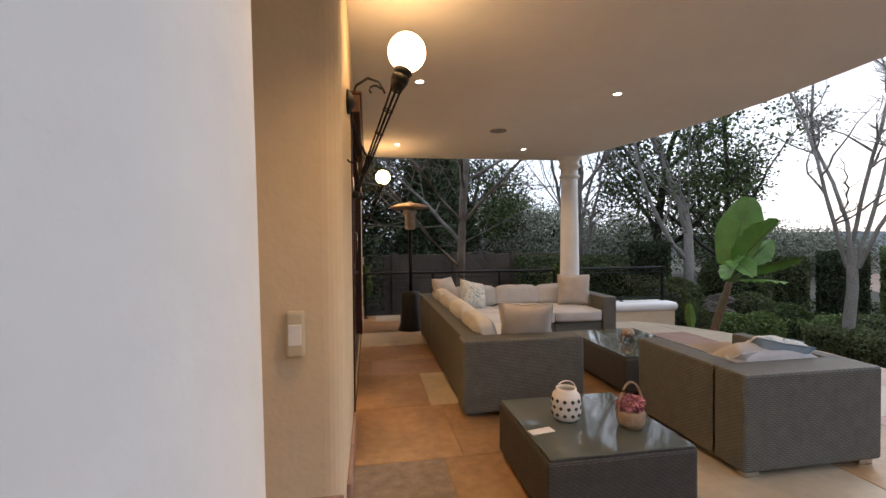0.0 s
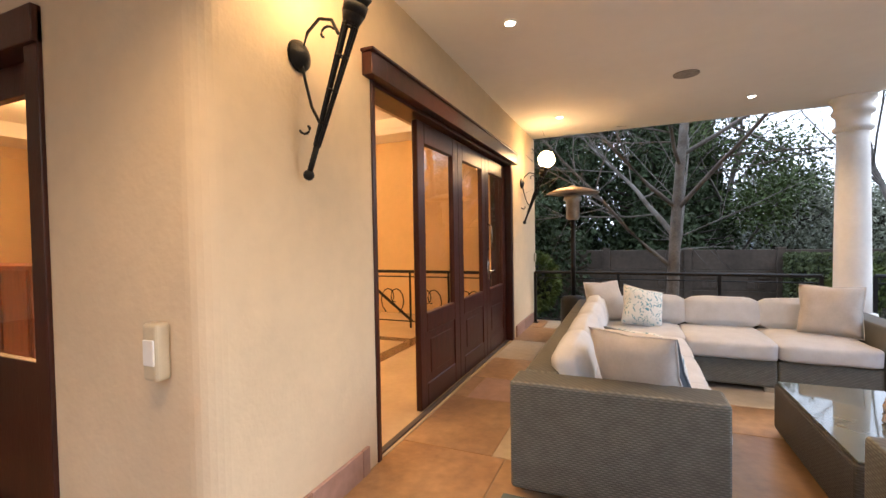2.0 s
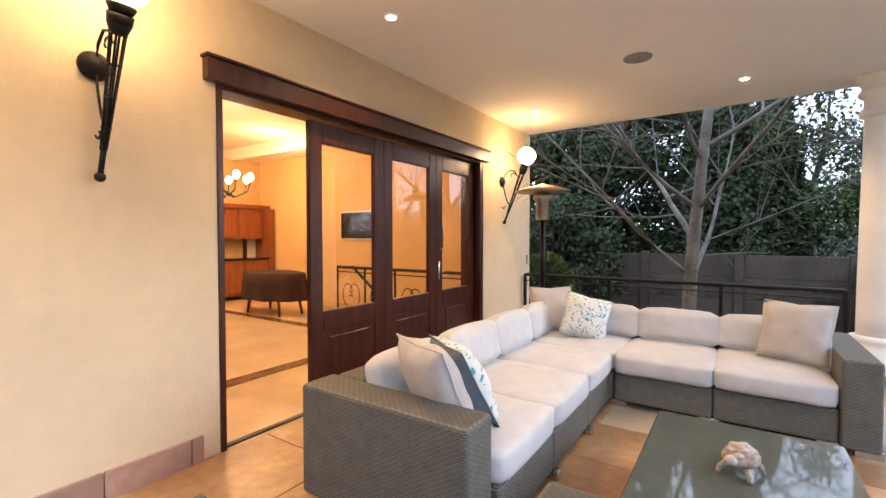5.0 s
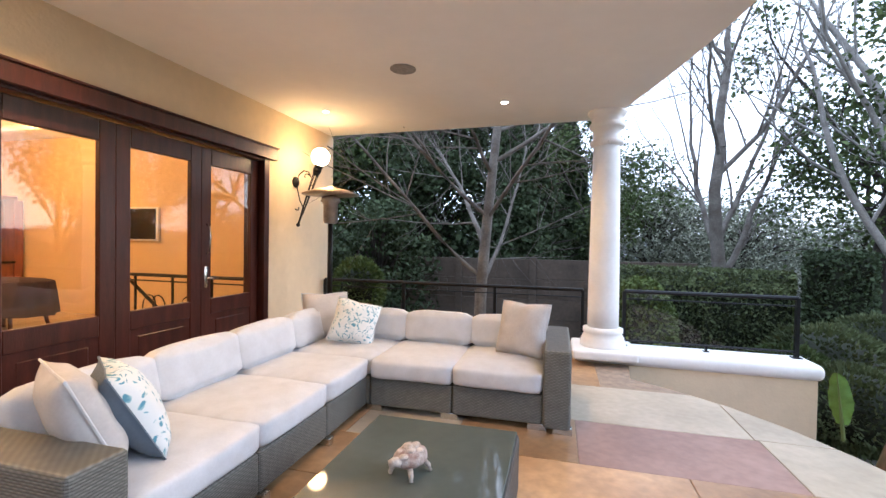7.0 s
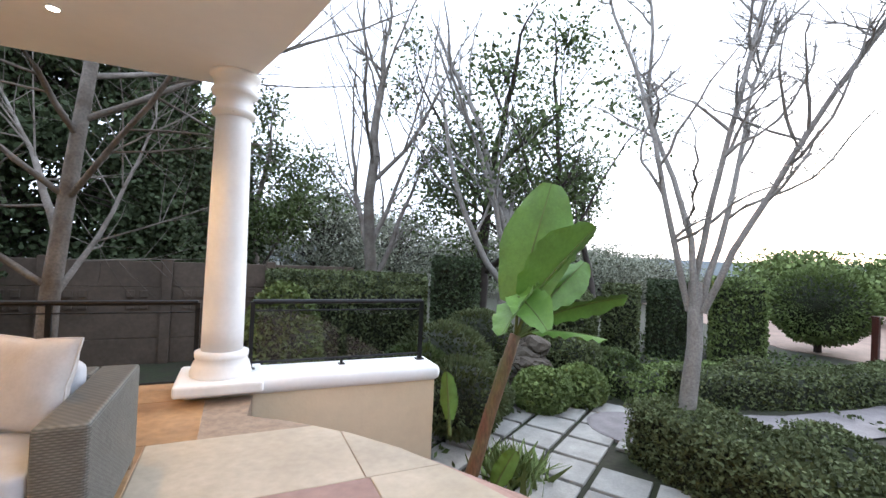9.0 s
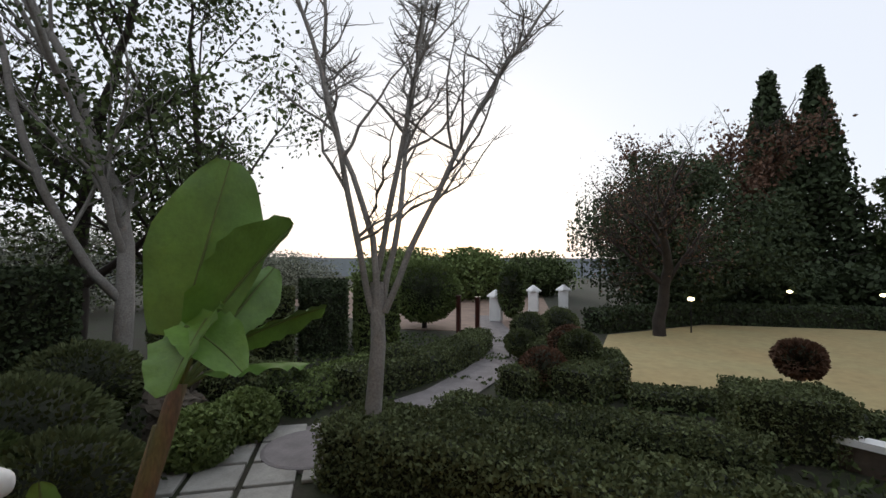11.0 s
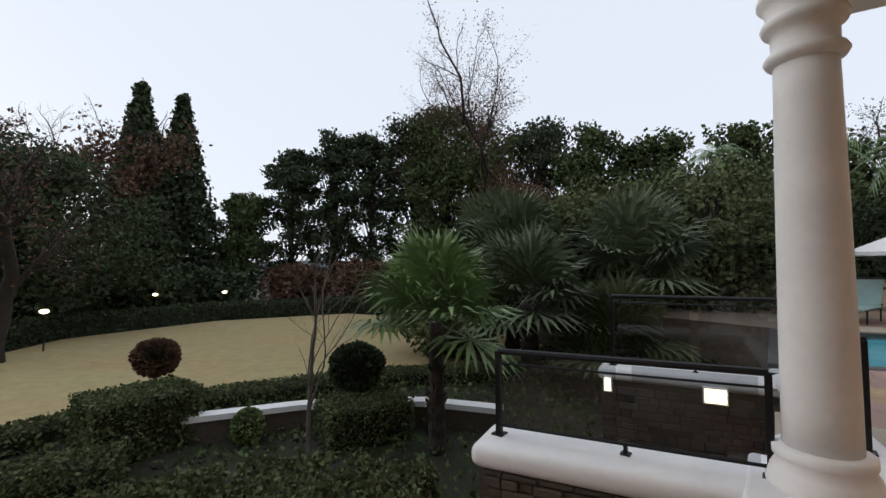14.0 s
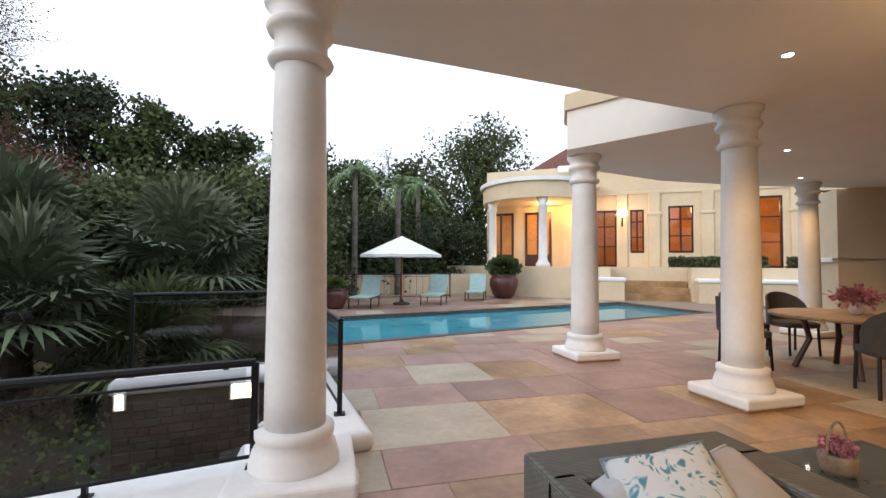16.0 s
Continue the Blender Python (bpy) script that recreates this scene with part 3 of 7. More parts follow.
def pillow(loc, w, rx, ry, rz, material, label, thick=0.11, stripe=None, back=None):
    """A square scatter cushion with pinched corners and a piped seam."""
    ob = empty("scatter_cushion")
    ob.matrix_basis = pose(*loc, rx, ry, rz)
    n = 14
    for nm, mt, sgn in (("cover", material, 1),):
        bm = bmesh.new()
        grid = {}
        for s in (1, -1):
            for i in range(n + 1):
                for j in range(n + 1):
                    u, v = 2 * i / n - 1, 2 * j / n - 1
                    pinch = 1 - 0.09 * (1 - (abs(u * v)) ** 0.7) * max(abs(u), abs(v)) ** 4
                    t = thick * ((1 - u * u) * (1 - v * v)) ** 0.42
                    d = noise.noise(V((u * 2 + loc[0] * 7, v * 2 + loc[1] * 5, s))) * 0.014
                    if abs(u) == 1 or abs(v) == 1:
                        if s == -1:
                            continue
                        t, d = 0, 0
                    grid[s, i, j] = bm.verts.new((u * w / 2 * pinch, s * (t + d) if t else 0, w / 2 + v * w / 2 * pinch))
        g = lambda s, i, j: grid.get((s, i, j)) or grid[1, i, j]
        for s in (1, -1):
            for i in range(n):
                for j in range(n):
                    f = (g(s, i, j), g(s, i + 1, j), g(s, i + 1, j + 1), g(s, i, j + 1))
                    bm.faces.new(f if s == -1 else f[::-1]).material_index = 1 if back and s == -1 else 0
        cover = part(nm, bm, mt, ob, smooth=True)
        if back:
            cover.data.materials.append(back)
    bm = bmesh.new()
    pts = []
    for k in range(4):
        for i in range(n):
            a = 2 * i / n - 1
            u, v = [(a, -1), (1, a), (-a, 1), (-1, -a)][k]
            pinch = 1 - 0.09 * (1 - (abs(u * v)) ** 0.7)
            pts.append((u * w / 2 * pinch, 0, w / 2 + v * w / 2 * pinch))
    tube(bm, pts + [pts[0]], 0.006, 5)
    part("piping", bm, M_CUSHION if stripe is None else stripe, ob)
    return tagged(ob, label, "cushion", "scatter cushions")


M_PILLOW = mat("taupe_linen", (0.52, 0.50, 0.49), 0.95, vary=0.08, scale=8, bump=0.4, bump_scale=300)
M_LEAFPRINT = mat("leaf_print_cotton", (0.62, 0.66, 0.68), 0.9, vary=0.05, scale=7, bump=0.2, bump_scale=300)
nt = M_LEAFPRINT.node_tree
vo = nt.nodes.new("ShaderNodeTexVoronoi")
vo.inputs["Scale"].default_value = 9
mp = nt.nodes.new("ShaderNodeMapping")
mp.inputs["Scale"].default_value = (2.4, 1, 0.8)
mp.inputs["Rotation"].default_value = (0, 0.7, 0)
co = nt.nodes.new("ShaderNodeTexCoord")
nz = nt.nodes.new("ShaderNodeTexNoise")
nz.inputs["Scale"].default_value = 6
va = nt.nodes.new("ShaderNodeVectorMath")
nt.links.new(co.outputs["Object"], nz.inputs[0])
nt.links.new(co.outputs["Object"], va.inputs[0])
nt.links.new(nz.outputs["Color"], va.inputs[1])
nt.links.new(va.outputs[0], mp.inputs[0])
nt.links.new(mp.outputs[0], vo.inputs["Vector"])
cr = nt.nodes.new("ShaderNodeValToRGB")
cr.color_ramp.elements[0].color, cr.color_ramp.elements[0].position = (0.10, 0.26, 0.36, 1), 0.25
cr.color_ramp.elements[1].color, cr.color_ramp.elements[1].position = (0.64, 0.67, 0.68, 1), 0.42
e = cr.color_ramp.elements.new(0.34)
e.color = (0.30, 0.46, 0.50, 1)
nt.links.new(vo.outputs["Distance"], cr.inputs[0])
nt.links.new(cr.outputs[0], nt.nodes["Principled BSDF"].inputs["Base Color"])
M_SLATE = mat("slate_blue_linen", (0.14, 0.17, 0.21), 0.95, vary=0.1, scale=8, bump=0.3, bump_scale=300)
M_BLUE = mat("blue_grey_linen", (0.22, 0.29, 0.36), 0.95, vary=0.1, scale=8, bump=0.3, bump_scale=300)

SEAT_Z, ARM_Z, BASE_Z = 0.44, 0.62, 0.28


def wicker_box(name, dims, parent, material=M_WICKER, bevel=0.022):
    bm = bmesh.new()
    box(bm, *dims, bevel, 3)
    return part(name, bm, material, parent)


sofa = empty("corner_sofa", (0, 0, 0))
for nm, d in (("arm", (0.850, 1.870, 3.520, 3.745, 0.04, ARM_Z)), ("backrest", (0.880, 1.080, 3.745, 5.814, 0.04, ARM_Z)), ("backrest", (0.880, 1.080, 5.814, 6.780, 0.04, ARM_Z)), ("backrest", (1.080, 3.320, 6.580, 6.780, 0.04, ARM_Z)), ("arm", (3.320, 3.520, 5.750, 6.780, 0.04, ARM_Z)),
              ("base", (1.080, 1.900, 3.745, 4.443, 0.05, BASE_Z)), ("base", (1.080, 1.900, 4.447, 5.141, 0.05, BASE_Z)), ("base", (1.080, 1.900, 5.145, 5.782, 0.05, BASE_Z)), ("base", (1.080, 1.922, 5.787, 6.580, 0.05, BASE_Z)), ("base", (1.926, 2.619, 5.782, 6.580, 0.05, BASE_Z)), ("base", (2.623, 3.320, 5.782, 6.580, 0.05, BASE_Z))):
    wicker_box(nm, d, sofa)
for k, (d, tilt) in enumerate((((1.091, 1.909, 3.750, 4.443), 0), ((1.091, 1.909, 4.447, 5.141), 0), ((1.091, 1.909, 5.145, 5.803), 0), ((1.091, 1.926, 5.814, 6.569), 0), ((1.935, 2.623, 5.750, 6.569), 0), ((2.627, 3.311, 5.750, 6.569), 0))):
    bm = bmesh.new()
    soft_box(bm, d[0], d[1], d[2], d[3], BASE_Z, SEAT_Z, 0.018, seed=k)
    part("seat_cushion", bm, M_SEAT, sofa, "pale canvas seat cushion" if k == 0 else "", True)
for k, (y0, y1) in enumerate(((3.796, 4.466), (4.475, 5.136), (5.145, 5.803), (5.814, 6.495))):
    bm = bmesh.new()
    mm = Matrix.Translation((1.14, 0, SEAT_Z)) @ Matrix.Rotation(radians(-12), 4, "Y")
    soft_box(bm, -0.06, 0.10, y0, y1, 0.0, 0.28, 0.03, mm, seed=20 + k)
    part("back_cushion", bm, M_SEAT, sofa, "", True)
for k, (x0, x1) in enumerate(((1.353, 1.987), (1.996, 2.632), (2.640, 3.276))):
    bm = bmesh.new()
    mm = Matrix.Translation((0, 6.52, SEAT_Z)) @ Matrix.Rotation(radians(-12), 4, "X")
    soft_box(bm, x0, x1, -0.10, 0.06, 0.0, 0.27, 0.03, mm, seed=30 + k)
    part("back_cushion", bm, M_SEAT, sofa, "", True)
for x, y in ((1.826, 3.620), (0.960, 3.620), (1.858, 4.466), (1.858, 5.155), (1.952, 5.835), (2.597, 5.835), (3.276, 5.835), (3.463, 5.803), (3.444, 6.700), (0.960, 6.700)):
    bx("foot", (x - 0.07, x + 0.07, y - 0.03, y + 0.03, 0.0, 0.052), M_CHROME, sofa, 0.004)
tagged(sofa, "grey woven wicker corner sofa with pale canvas cushions", "sofa")

pillow((1.522, 3.926, 0.45), 0.46, 24, 0, -24, M_PILLOW, "taupe linen scatter cushion leaning on the sofa arm")
pillow((1.606, 4.094, 0.45), 0.44, 28, 0, -34, M_LEAFPRINT, "blue leaf print cushion with slate back on the sofa", stripe=M_SLATE, back=M_SLATE)
pillow((1.248, 6.282, 0.45), 0.45, -18, 0, 42, M_PILLOW, "taupe linen scatter cushion in the sofa corner")
pillow((1.564, 6.112, 0.45), 0.42, -24, 14, 22, M_LEAFPRINT, "teal leaf print scatter cushion in the sofa corner", stripe=M_CUSHION)
pillow((3.102, 6.197, 0.45), 0.46, -16, 0, -24, M_PILLOW, "taupe linen scatter cushion at the sofa end")

chair = empty("wicker_armchair", (0, 0, 0))
X0, X1, Y0, Y1 = 2.26, 3.24, 2.36, 3.38
for nm, d in (("backrest", (X0, X1, Y0, Y0 + 0.26, 0.04, ARM_Z)), ("arm", (X0, X0 + 0.19, Y0 + 0.20, Y1, 0.04, ARM_Z)), ("arm", (X1 - 0.12, X1, Y0 + 0.20, Y1, 0.04, ARM_Z)), ("base", (X0 + 0.19, X1 - 0.12, Y0 + 0.20, Y1 - 0.02, 0.05, BASE_Z))):
    wicker_box(nm, d, chair)
bm = bmesh.new()
soft_box(bm, X0 + 0.19, X1 - 0.12, Y0 + 0.20, Y1 - 0.02, BASE_Z, SEAT_Z, 0.02, seed=50)
part("seat_cushion", bm, M_SEAT, chair, "pale canvas seat cushion", True)
bm = bmesh.new()
soft_box(bm, X0 + 0.22, X1 - 0.15, -0.07, 0.08, 0, 0.20, 0.03, Matrix.Translation((0, Y0 + 0.36, SEAT_Z)) @ Matrix.Rotation(radians(12), 4, "X"), seed=51)
part("back_cushion", bm, M_SEAT, chair, "", True)
for x, y in ((X0 + 0.08, Y0 + 0.06), (X1 - 0.08, Y0 + 0.06), (X0 + 0.08, Y1 - 0.06), (X1 - 0.08, Y1 - 0.06)):
    bx("foot", (x - 0.05, x + 0.05, y - 0.03, y + 0.03, 0.0, 0.052), M_CHROME, chair, 0.004)
tagged(chair, "grey woven wicker armchair with pale cushions", "armchair")
pillow((2.60, 2.98, 0.44), 0.40, 55, 0, 14, M_PILLOW, "pale linen scatter cushion in the armchair")
pillow((2.90, 2.95, 0.46), 0.38, 48, 10, -14, M_LEAFPRINT, "blue and white print cushion in the armchair", stripe=M_BLUE, back=M_BLUE)


def coffee_table(x0, x1, y0, y1, z, label):
    ob = empty("coffee_table", (x0, y0, 0))
    w, l = x1 - x0, y1 - y0
    bm = bmesh.new()
    box(bm, 0, w, 0, l, 0.03, z - 0.012, 0.02, 2)
    part("wicker_body", bm, M_WICKER_D, ob)
    bm = bmesh.new()
    box(bm, 0.012, w - 0.012, 0.012, l - 0.012, z - 0.012, z, 0.004, 1)
    part("glass_top", bm, M_TABLEGLASS, ob, "dark glossy glass top")
    for x, y in ((0.06, 0.06), (w - 0.06, 0.06), (0.06, l - 0.06), (w - 0.06, l - 0.06)):
        bx("foot", (x - 0.04, x + 0.04, y - 0.03, y + 0.03, 0, 0.032), M_CHROME, ob, 0.004)
    return tagged(ob, label, "coffee table", "coffee tables")


M_TABLEGLASS = mat("dark_table_glass", (0.095, 0.11, 0.097), 0.05, vary=0.1, scale=2, spec=0.8)
coffee_table(0.96, 1.77, 2.13, 2.95, 0.36, "dark wicker coffee table with a glossy glass top")
coffee_table(2.37, 3.22, 3.73, 4.92, 0.36, "long dark wicker coffee table with a glass top")

# things on the tables
M_CERAM = mat("white_ceramic", (0.78, 0.74, 0.70), 0.35, vary=0.06, scale=10)
M_CUT = mat("cutout_shade", (0.06, 0.05, 0.05), 0.9)
lantern = empty("candle_lantern", (1.26, 2.575, 0.36))
bm = bmesh.new()
prof = [(0.055, 0.0), (0.075, 0.015), (0.085, 0.05), (0.085, 0.12), (0.078, 0.15), (0.06, 0.165), (0.06, 0.185), (0.052, 0.185), (0.052, 0.165), (0.07, 0.145), (0.076, 0.11), (0.076, 0.05), (0.05, 0.02)]
lathe(bm, prof, 28)
part("body", bm, M_CERAM, lantern, "", True)
# dark solid inlays imitate the shaded openings; the body stays uncut
for i in range(12):
    a = 2 * math.pi * i / 12
    for k, zz in enumerate((0.045, 0.085, 0.125)):
        aa = a + (k % 2) * math.pi / 12
        bm = bmesh.new()
        mm = Matrix.Rotation(aa, 4, "Z") @ Matrix.Translation((0.0845, 0, zz)) @ Matrix.Rotation(radians(45), 4, "X")
        box(bm, -0.002, 0.003, -0.009, 0.009, -0.009, 0.009, m=mm)
        part("cutout", bm, M_CUT, lantern)
bm = bmesh.new()
tube(bm, [(0.06 * math.cos(t), 0.0, 0.175 + 0.05 * math.sin(t)) for t in [math.pi * i / 10 for i in range(11)]], 0.004, 6)
part("handle", bm, M_CERAM, lantern)
tagged(lantern, "white ceramic candle lantern with leaf cutouts on the table", "lantern")

M_BASKET = mat("woven_straw", (0.42, 0.30, 0.20), 0.85, vary=0.25, scale=20, bump=0.6, bump_scale=90)
M_PINK = mat("pink_petal", (0.55, 0.22, 0.26), 0.7, vary=0.2, scale=15, island=0.35)
basket = empty("flower_basket", (1.57, 2.41, 0.36))
bm = bmesh.new()
lathe(bm, [(0.06, 0), (0.075, 0.03), (0.08, 0.08), (0.07, 0.10), (0.06, 0.095)], 20)
part("basket", bm, M_BASKET, basket, "", True)
bm = bmesh.new()
tube(bm, [(0.072 * math.cos(t), 0.0, 0.09 + 0.16 * math.sin(t)) for t in [math.pi * i / 14 for i in range(15)]], 0.007, 6)
part("handle", bm, M_BASKET, basket)
rnd = random.Random(4)
vs, fs = [], []
for i in range(420):
    a, rr = rnd.random() * 6.283, 0.075 * math.sqrt(rnd.random())
    c = V((rr * math.cos(a), rr * math.sin(a), 0.10 + rnd.random() * 0.055 + 0.03 * (1 - rr / 0.075)))
    d1 = V((rnd.uniform(-1, 1), rnd.uniform(-1, 1), rnd.uniform(-1, 1))).normalized() * 0.012
    d2 = d1.cross(V((rnd.uniform(-1, 1), rnd.uniform(-1, 1), rnd.uniform(-1, 1)))).normalized() * 0.012
    n0 = len(vs)
    vs += [c - d1, c - d2, c + d1, c + d2]
    fs.append((n0, n0 + 1, n0 + 2, n0 + 3))
raw("bouquet", vs, fs, M_PINK, basket)["label"] = "bunch of faded pink flowers"
tagged(basket, "straw basket of pink flowers on the table", "basket")

M_PAPER = mat("white_card", (0.78, 0.78, 0.76), 0.6, vary=0.04)
card = part("card", (lambda b: (box(b, -0.07, 0.07, -0.03, 0.03, 0, 0.003, m=Matrix.Rotation(0.2, 4, "Z")), b)[1])(bmesh.new()), M_PAPER)
card.location = (1.05, 2.44, 0.361)
tagged(card, "small white card lying on the dark table", "card")

M_TERRAC = mat("pink_terracotta", (0.42, 0.25, 0.20), 0.8, vary=0.3, scale=25, bump=0.5, bump_scale=60, alt=(0.62, 0.55, 0.50))
M_SHELL = mat("whitewashed_shell", (0.60, 0.52, 0.46), 0.85, vary=0.3, scale=30, bump=0.6, bump_scale=70)
orn = empty("tortoise_ornament", (2.78, 4.33, 0.36), -112)
orn.scale = (0.82, 0.82, 0.85)
bm = bmesh.new()
bmesh.ops.create_icosphere(bm, subdivisions=3, radius=1)
for v in bm.verts:
    v.co = V((v.co.x * 0.11, v.co.y * 0.085, 0.085 + v.co.z * (0.065 if v.co.z > 0 else 0.045))) * (1 + 0.05 * noise.noise(v.co * 6))
part("body", bm, M_TERRAC, orn, "", True)
for i in range(9):
    a = i * 2.4
    bm = bmesh.new()
    rr = 0.012 + 0.006 * i
    mm = Matrix.Translation((rr * 1.4 * math.cos(a), rr * math.sin(a), 0.152 - rr * 0.5))
    bmesh.ops.create_icosphere(bm, subdivisions=2, radius=0.026, matrix=mm @ Matrix.Diagonal((1.2, 1, 0.45, 1)))
    part("shell_plate", bm, M_SHELL, orn, "", True)
for x, y in ((0.075, 0.07), (0.075, -0.07), (-0.075, 0.07), (-0.075, -0.07)):
    bm = bmesh.new()
    tube(bm, [(x * 0.8, y * 0.7, 0.06), (x, y, 0.035), (x * 1.1, y * 1.1, 0.008)], 0.016, 8, 0.012)
    part("leg", bm, M_SHELL, orn, "", True)
bm = bmesh.new()
tube(bm, [(0.09, 0, 0.09), (0.13, 0, 0.11), (0.16, 0, 0.11)], 0.028, 8, 0.02)
part("head", bm, M_SHELL, orn, "", True)
tagged(orn, "pink terracotta tortoise ornament on the glass table", "ornament")


# ---- wall torches ----
def torch(y, z=0.0):
    ob = empty("wall_torch", (0, y, z))
    bm = bmesh.new()
    lathe(bm, [(0.02, 0.0), (0.075, 0.004), (0.07, 0.02), (0.03, 0.045), (0.012, 0.05)], 20)
    bmesh.ops.transform(bm, matrix=Matrix.Translation((0, 0, 2.27)) @ Matrix.Rotation(radians(90), 4, "Y"), verts=bm.verts)
    part("wall_plate", bm, M_IRON, ob, "", True)
    a, b = V((0.055, 0, 1.72)), V((0.335, 0, 2.44))
    d = (b - a).normalized()
    s1, s2 = V((0, 1, 0)), d.cross(V((0, 1, 0)))
    for k in range(6):
        w = s1 * math.cos(k * math.pi / 3) + s2 * math.sin(k * math.pi / 3)
        bm = bmesh.new()
        tube(bm, [a + d * 0.12 + w * 0.012, a + d * 0.4 + w * 0.022, b - d * 0.06 + w * 0.034], 0.006, 6)
        part("bar", bm, M_IRON, ob)
    for f in (0.3, 0.5, 0.7, 0.88):
        bm = bmesh.new()
        c = a.lerp(b, f)
        r = 0.012 + 0.026 * f
        tube(bm, [c + (s1 * math.cos(t) + s2 * math.sin(t)) * r for t in [i * math.pi / 6 for i in range(13)]], 0.005, 5)
        part("collar_ring", bm, M_IRON, ob)
    bm = bmesh.new()
    tube(bm, [a - d * 0.02, a + d * 0.06, a + d * 0.16], 0.014, 10)
    bmesh.ops.create_icosphere(bm, subdivisions=2, radius=0.027, matrix=Matrix.Translation(a - d * 0.02))
    part("tail", bm, M_IRON, ob, "", True)
    bm = bmesh.new()
    for p, q, r, r2 in ((b - d * 0.09, b - d * 0.045, 0.036, 0.052), (b - d * 0.045, b + d * 0.0, 0.052, 0.056), (b, b + d * 0.035, 0.045, 0.062), (b + d * 0.035, b + d * 0.05, 0.062, 0.05)):
        tube(bm, [p, q], r, 20, r2)
    part("cup", bm, M_IRON, ob, "", True)
    bm = bmesh.new()
    bmesh.ops.create_uvsphere(bm, u_segments=28, v_segments=18, radius=0.118, matrix=Matrix.Translation(b + d * 0.05 + V((0.02, 0, 0.105))))
    part("globe", bm, M_GLOBE, ob, "glowing white glass globe", True)
    bm = bmesh.new()
    sc = [(0.02, 0, 2.25), (0.04, 0, 2.15), (0.075, 0, 2.02), (0.125, 0, 1.93), (0.14, 0, 1.90)]
    tube(bm, sc, 0.007, 6)
    tube(bm, [(0.02, 0, 2.27), (0.06, 0, 2.37), (0.13, 0, 2.42), (0.20, 0, 2.40), (0.235, 0, 2.33)], 0.008, 6)
    part("stay", bm, M_IRON, ob)
    for cx, cz, r0, st in ((0.16, 2.335, 0.055, 0.4), (0.045, 1.93, 0.045, 3.4)):
        bm = bmesh.new()
        tube(bm, [(cx + (r0 - 0.006 * i * r0 / 0.055) * math.cos(st + i * 0.42), 0, cz + (r0 - 0.006 * i * r0 / 0.055) * math.sin(st + i * 0.42)) for i in range(9 if r0 > 0.05 else 13) if r0 - 0.006 * i * r0 / 0.055 > 0.005], 0.006, 6)
        part("scroll", bm, M_IRON, ob)
    return tagged(ob, "black wrought iron wall torch with a glowing globe", "wall lamp", "wall torches")


torch(2.92)
torch(7.60, -0.10)

# ---- patio heater ----
heater = empty("patio_heater", (0.78, 7.15, 0))
M_STEEL = mat("brushed_steel", (0.45, 0.44, 0.42), 0.35, metal=0.9, vary=0.15, scale=10)
M_COPPER = mat("heater_hood", (0.50, 0.40, 0.30), 0.4, metal=0.8, vary=0.15)
for nm, prof, mt in (("tank_cover", [(0.19, 0.02), (0.19, 0.05), (0.17, 0.10), (0.165, 0.55), (0.14, 0.60), (0.04, 0.62)], M_IRON), ("base_plate", [(0.21, 0), (0.21, 0.025), (0.17, 0.03)], M_IRON), ("pole", [(0.03, 0.6), (0.03, 1.60)], M_IRON), ("burner", [(0.06, 1.60), (0.085, 1.62), (0.085, 1.84), (0.12, 1.86), (0.10, 1.92), (0.03, 1.94)], M_STEEL), ("hood", [(0.33, 1.94), (0.335, 1.95), (0.20, 2.00), (0.06, 2.03), (0.02, 2.05)], M_COPPER)):
    bm = bmesh.new()
    lathe(bm, prof, 28)
    part(nm, bm, mt, heater, "", nm != "base_plate")
tagged(heater, "tall black patio heater with a metal hood", "patio heater")


# ---- ceiling fittings ----
def downlight(x, y, z=CEIL, e=24.0):
    ob = empty("downlight", (x, y, 0))
    bm = bmesh.new()
    lathe(bm, [(0.050, z - 0.001), (0.052, z - 0.010), (0.038, z - 0.012), (0.036, z - 0.006)], 20)
    part("bezel", bm, M_WHITE, ob)
    bm = bmesh.new()
    lathe(bm, [(0.034, z - 0.008), (0.034, z - 0.0125)], 16)
    part("bulb", bm, M_DOWN, ob)
    spot(x, y, z - 0.03, e, WARM, 125, 0.04)
    return tagged(ob, "small round recessed downlight glowing warm", "downlight", "ceiling downlights")


for x, y in ((0.60, 7.33), (2.79, 7.43), (2.80, 4.55), (0.64, 4.50), (0.63, 1.52), (-2.2, -0.6), (-4.4, -2.0)):
    downlight(x, y, e=44.0 if y < 2 else 29.0)
bm = bmesh.new()
lathe(bm, [(0.12, CEIL), (0.12, CEIL - 0.008), (0.10, CEIL - 0.012), (0.0005, CEIL - 0.010)], 28)
spk = part("ceiling_speaker", bm, mat("speaker_mesh", (0.35, 0.33, 0.30), 0.8, vary=0.2, scale=40))
spk.location = (1.99, 6.29, 0)
tagged(spk, "round grey ceiling loudspeaker grille", "speaker")

alarm = empty("wall_sensor", (-0.225, 2.38, 0.975))
M_IVORY = mat("aged_ivory_plastic", (0.60, 0.53, 0.38), 0.5, vary=0.06)
bm = bmesh.new()
box(bm, -0.042, 0.042, -0.06, 0, -0.11, 0.11, 0.014, 3)
part("housing", bm, M_IVORY, alarm)
bm = bmesh.new()
box(bm, -0.03, 0.03, -0.066, -0.055, -0.05, 0.05, 0.004, 2)
part("lens", bm, M_PAPER, alarm, "pale lens window")
tagged(alarm, "ivory plastic alarm sensor on the wall", "sensor")
bm = bmesh.new()
box(bm, 0, 0.03, 8.46, 8.54, 0.98, 1.12, 0.006, 2)
tagged(part("switch_box", bm, M_IVORY), "small ivory outdoor switch box on the wall", "switch")

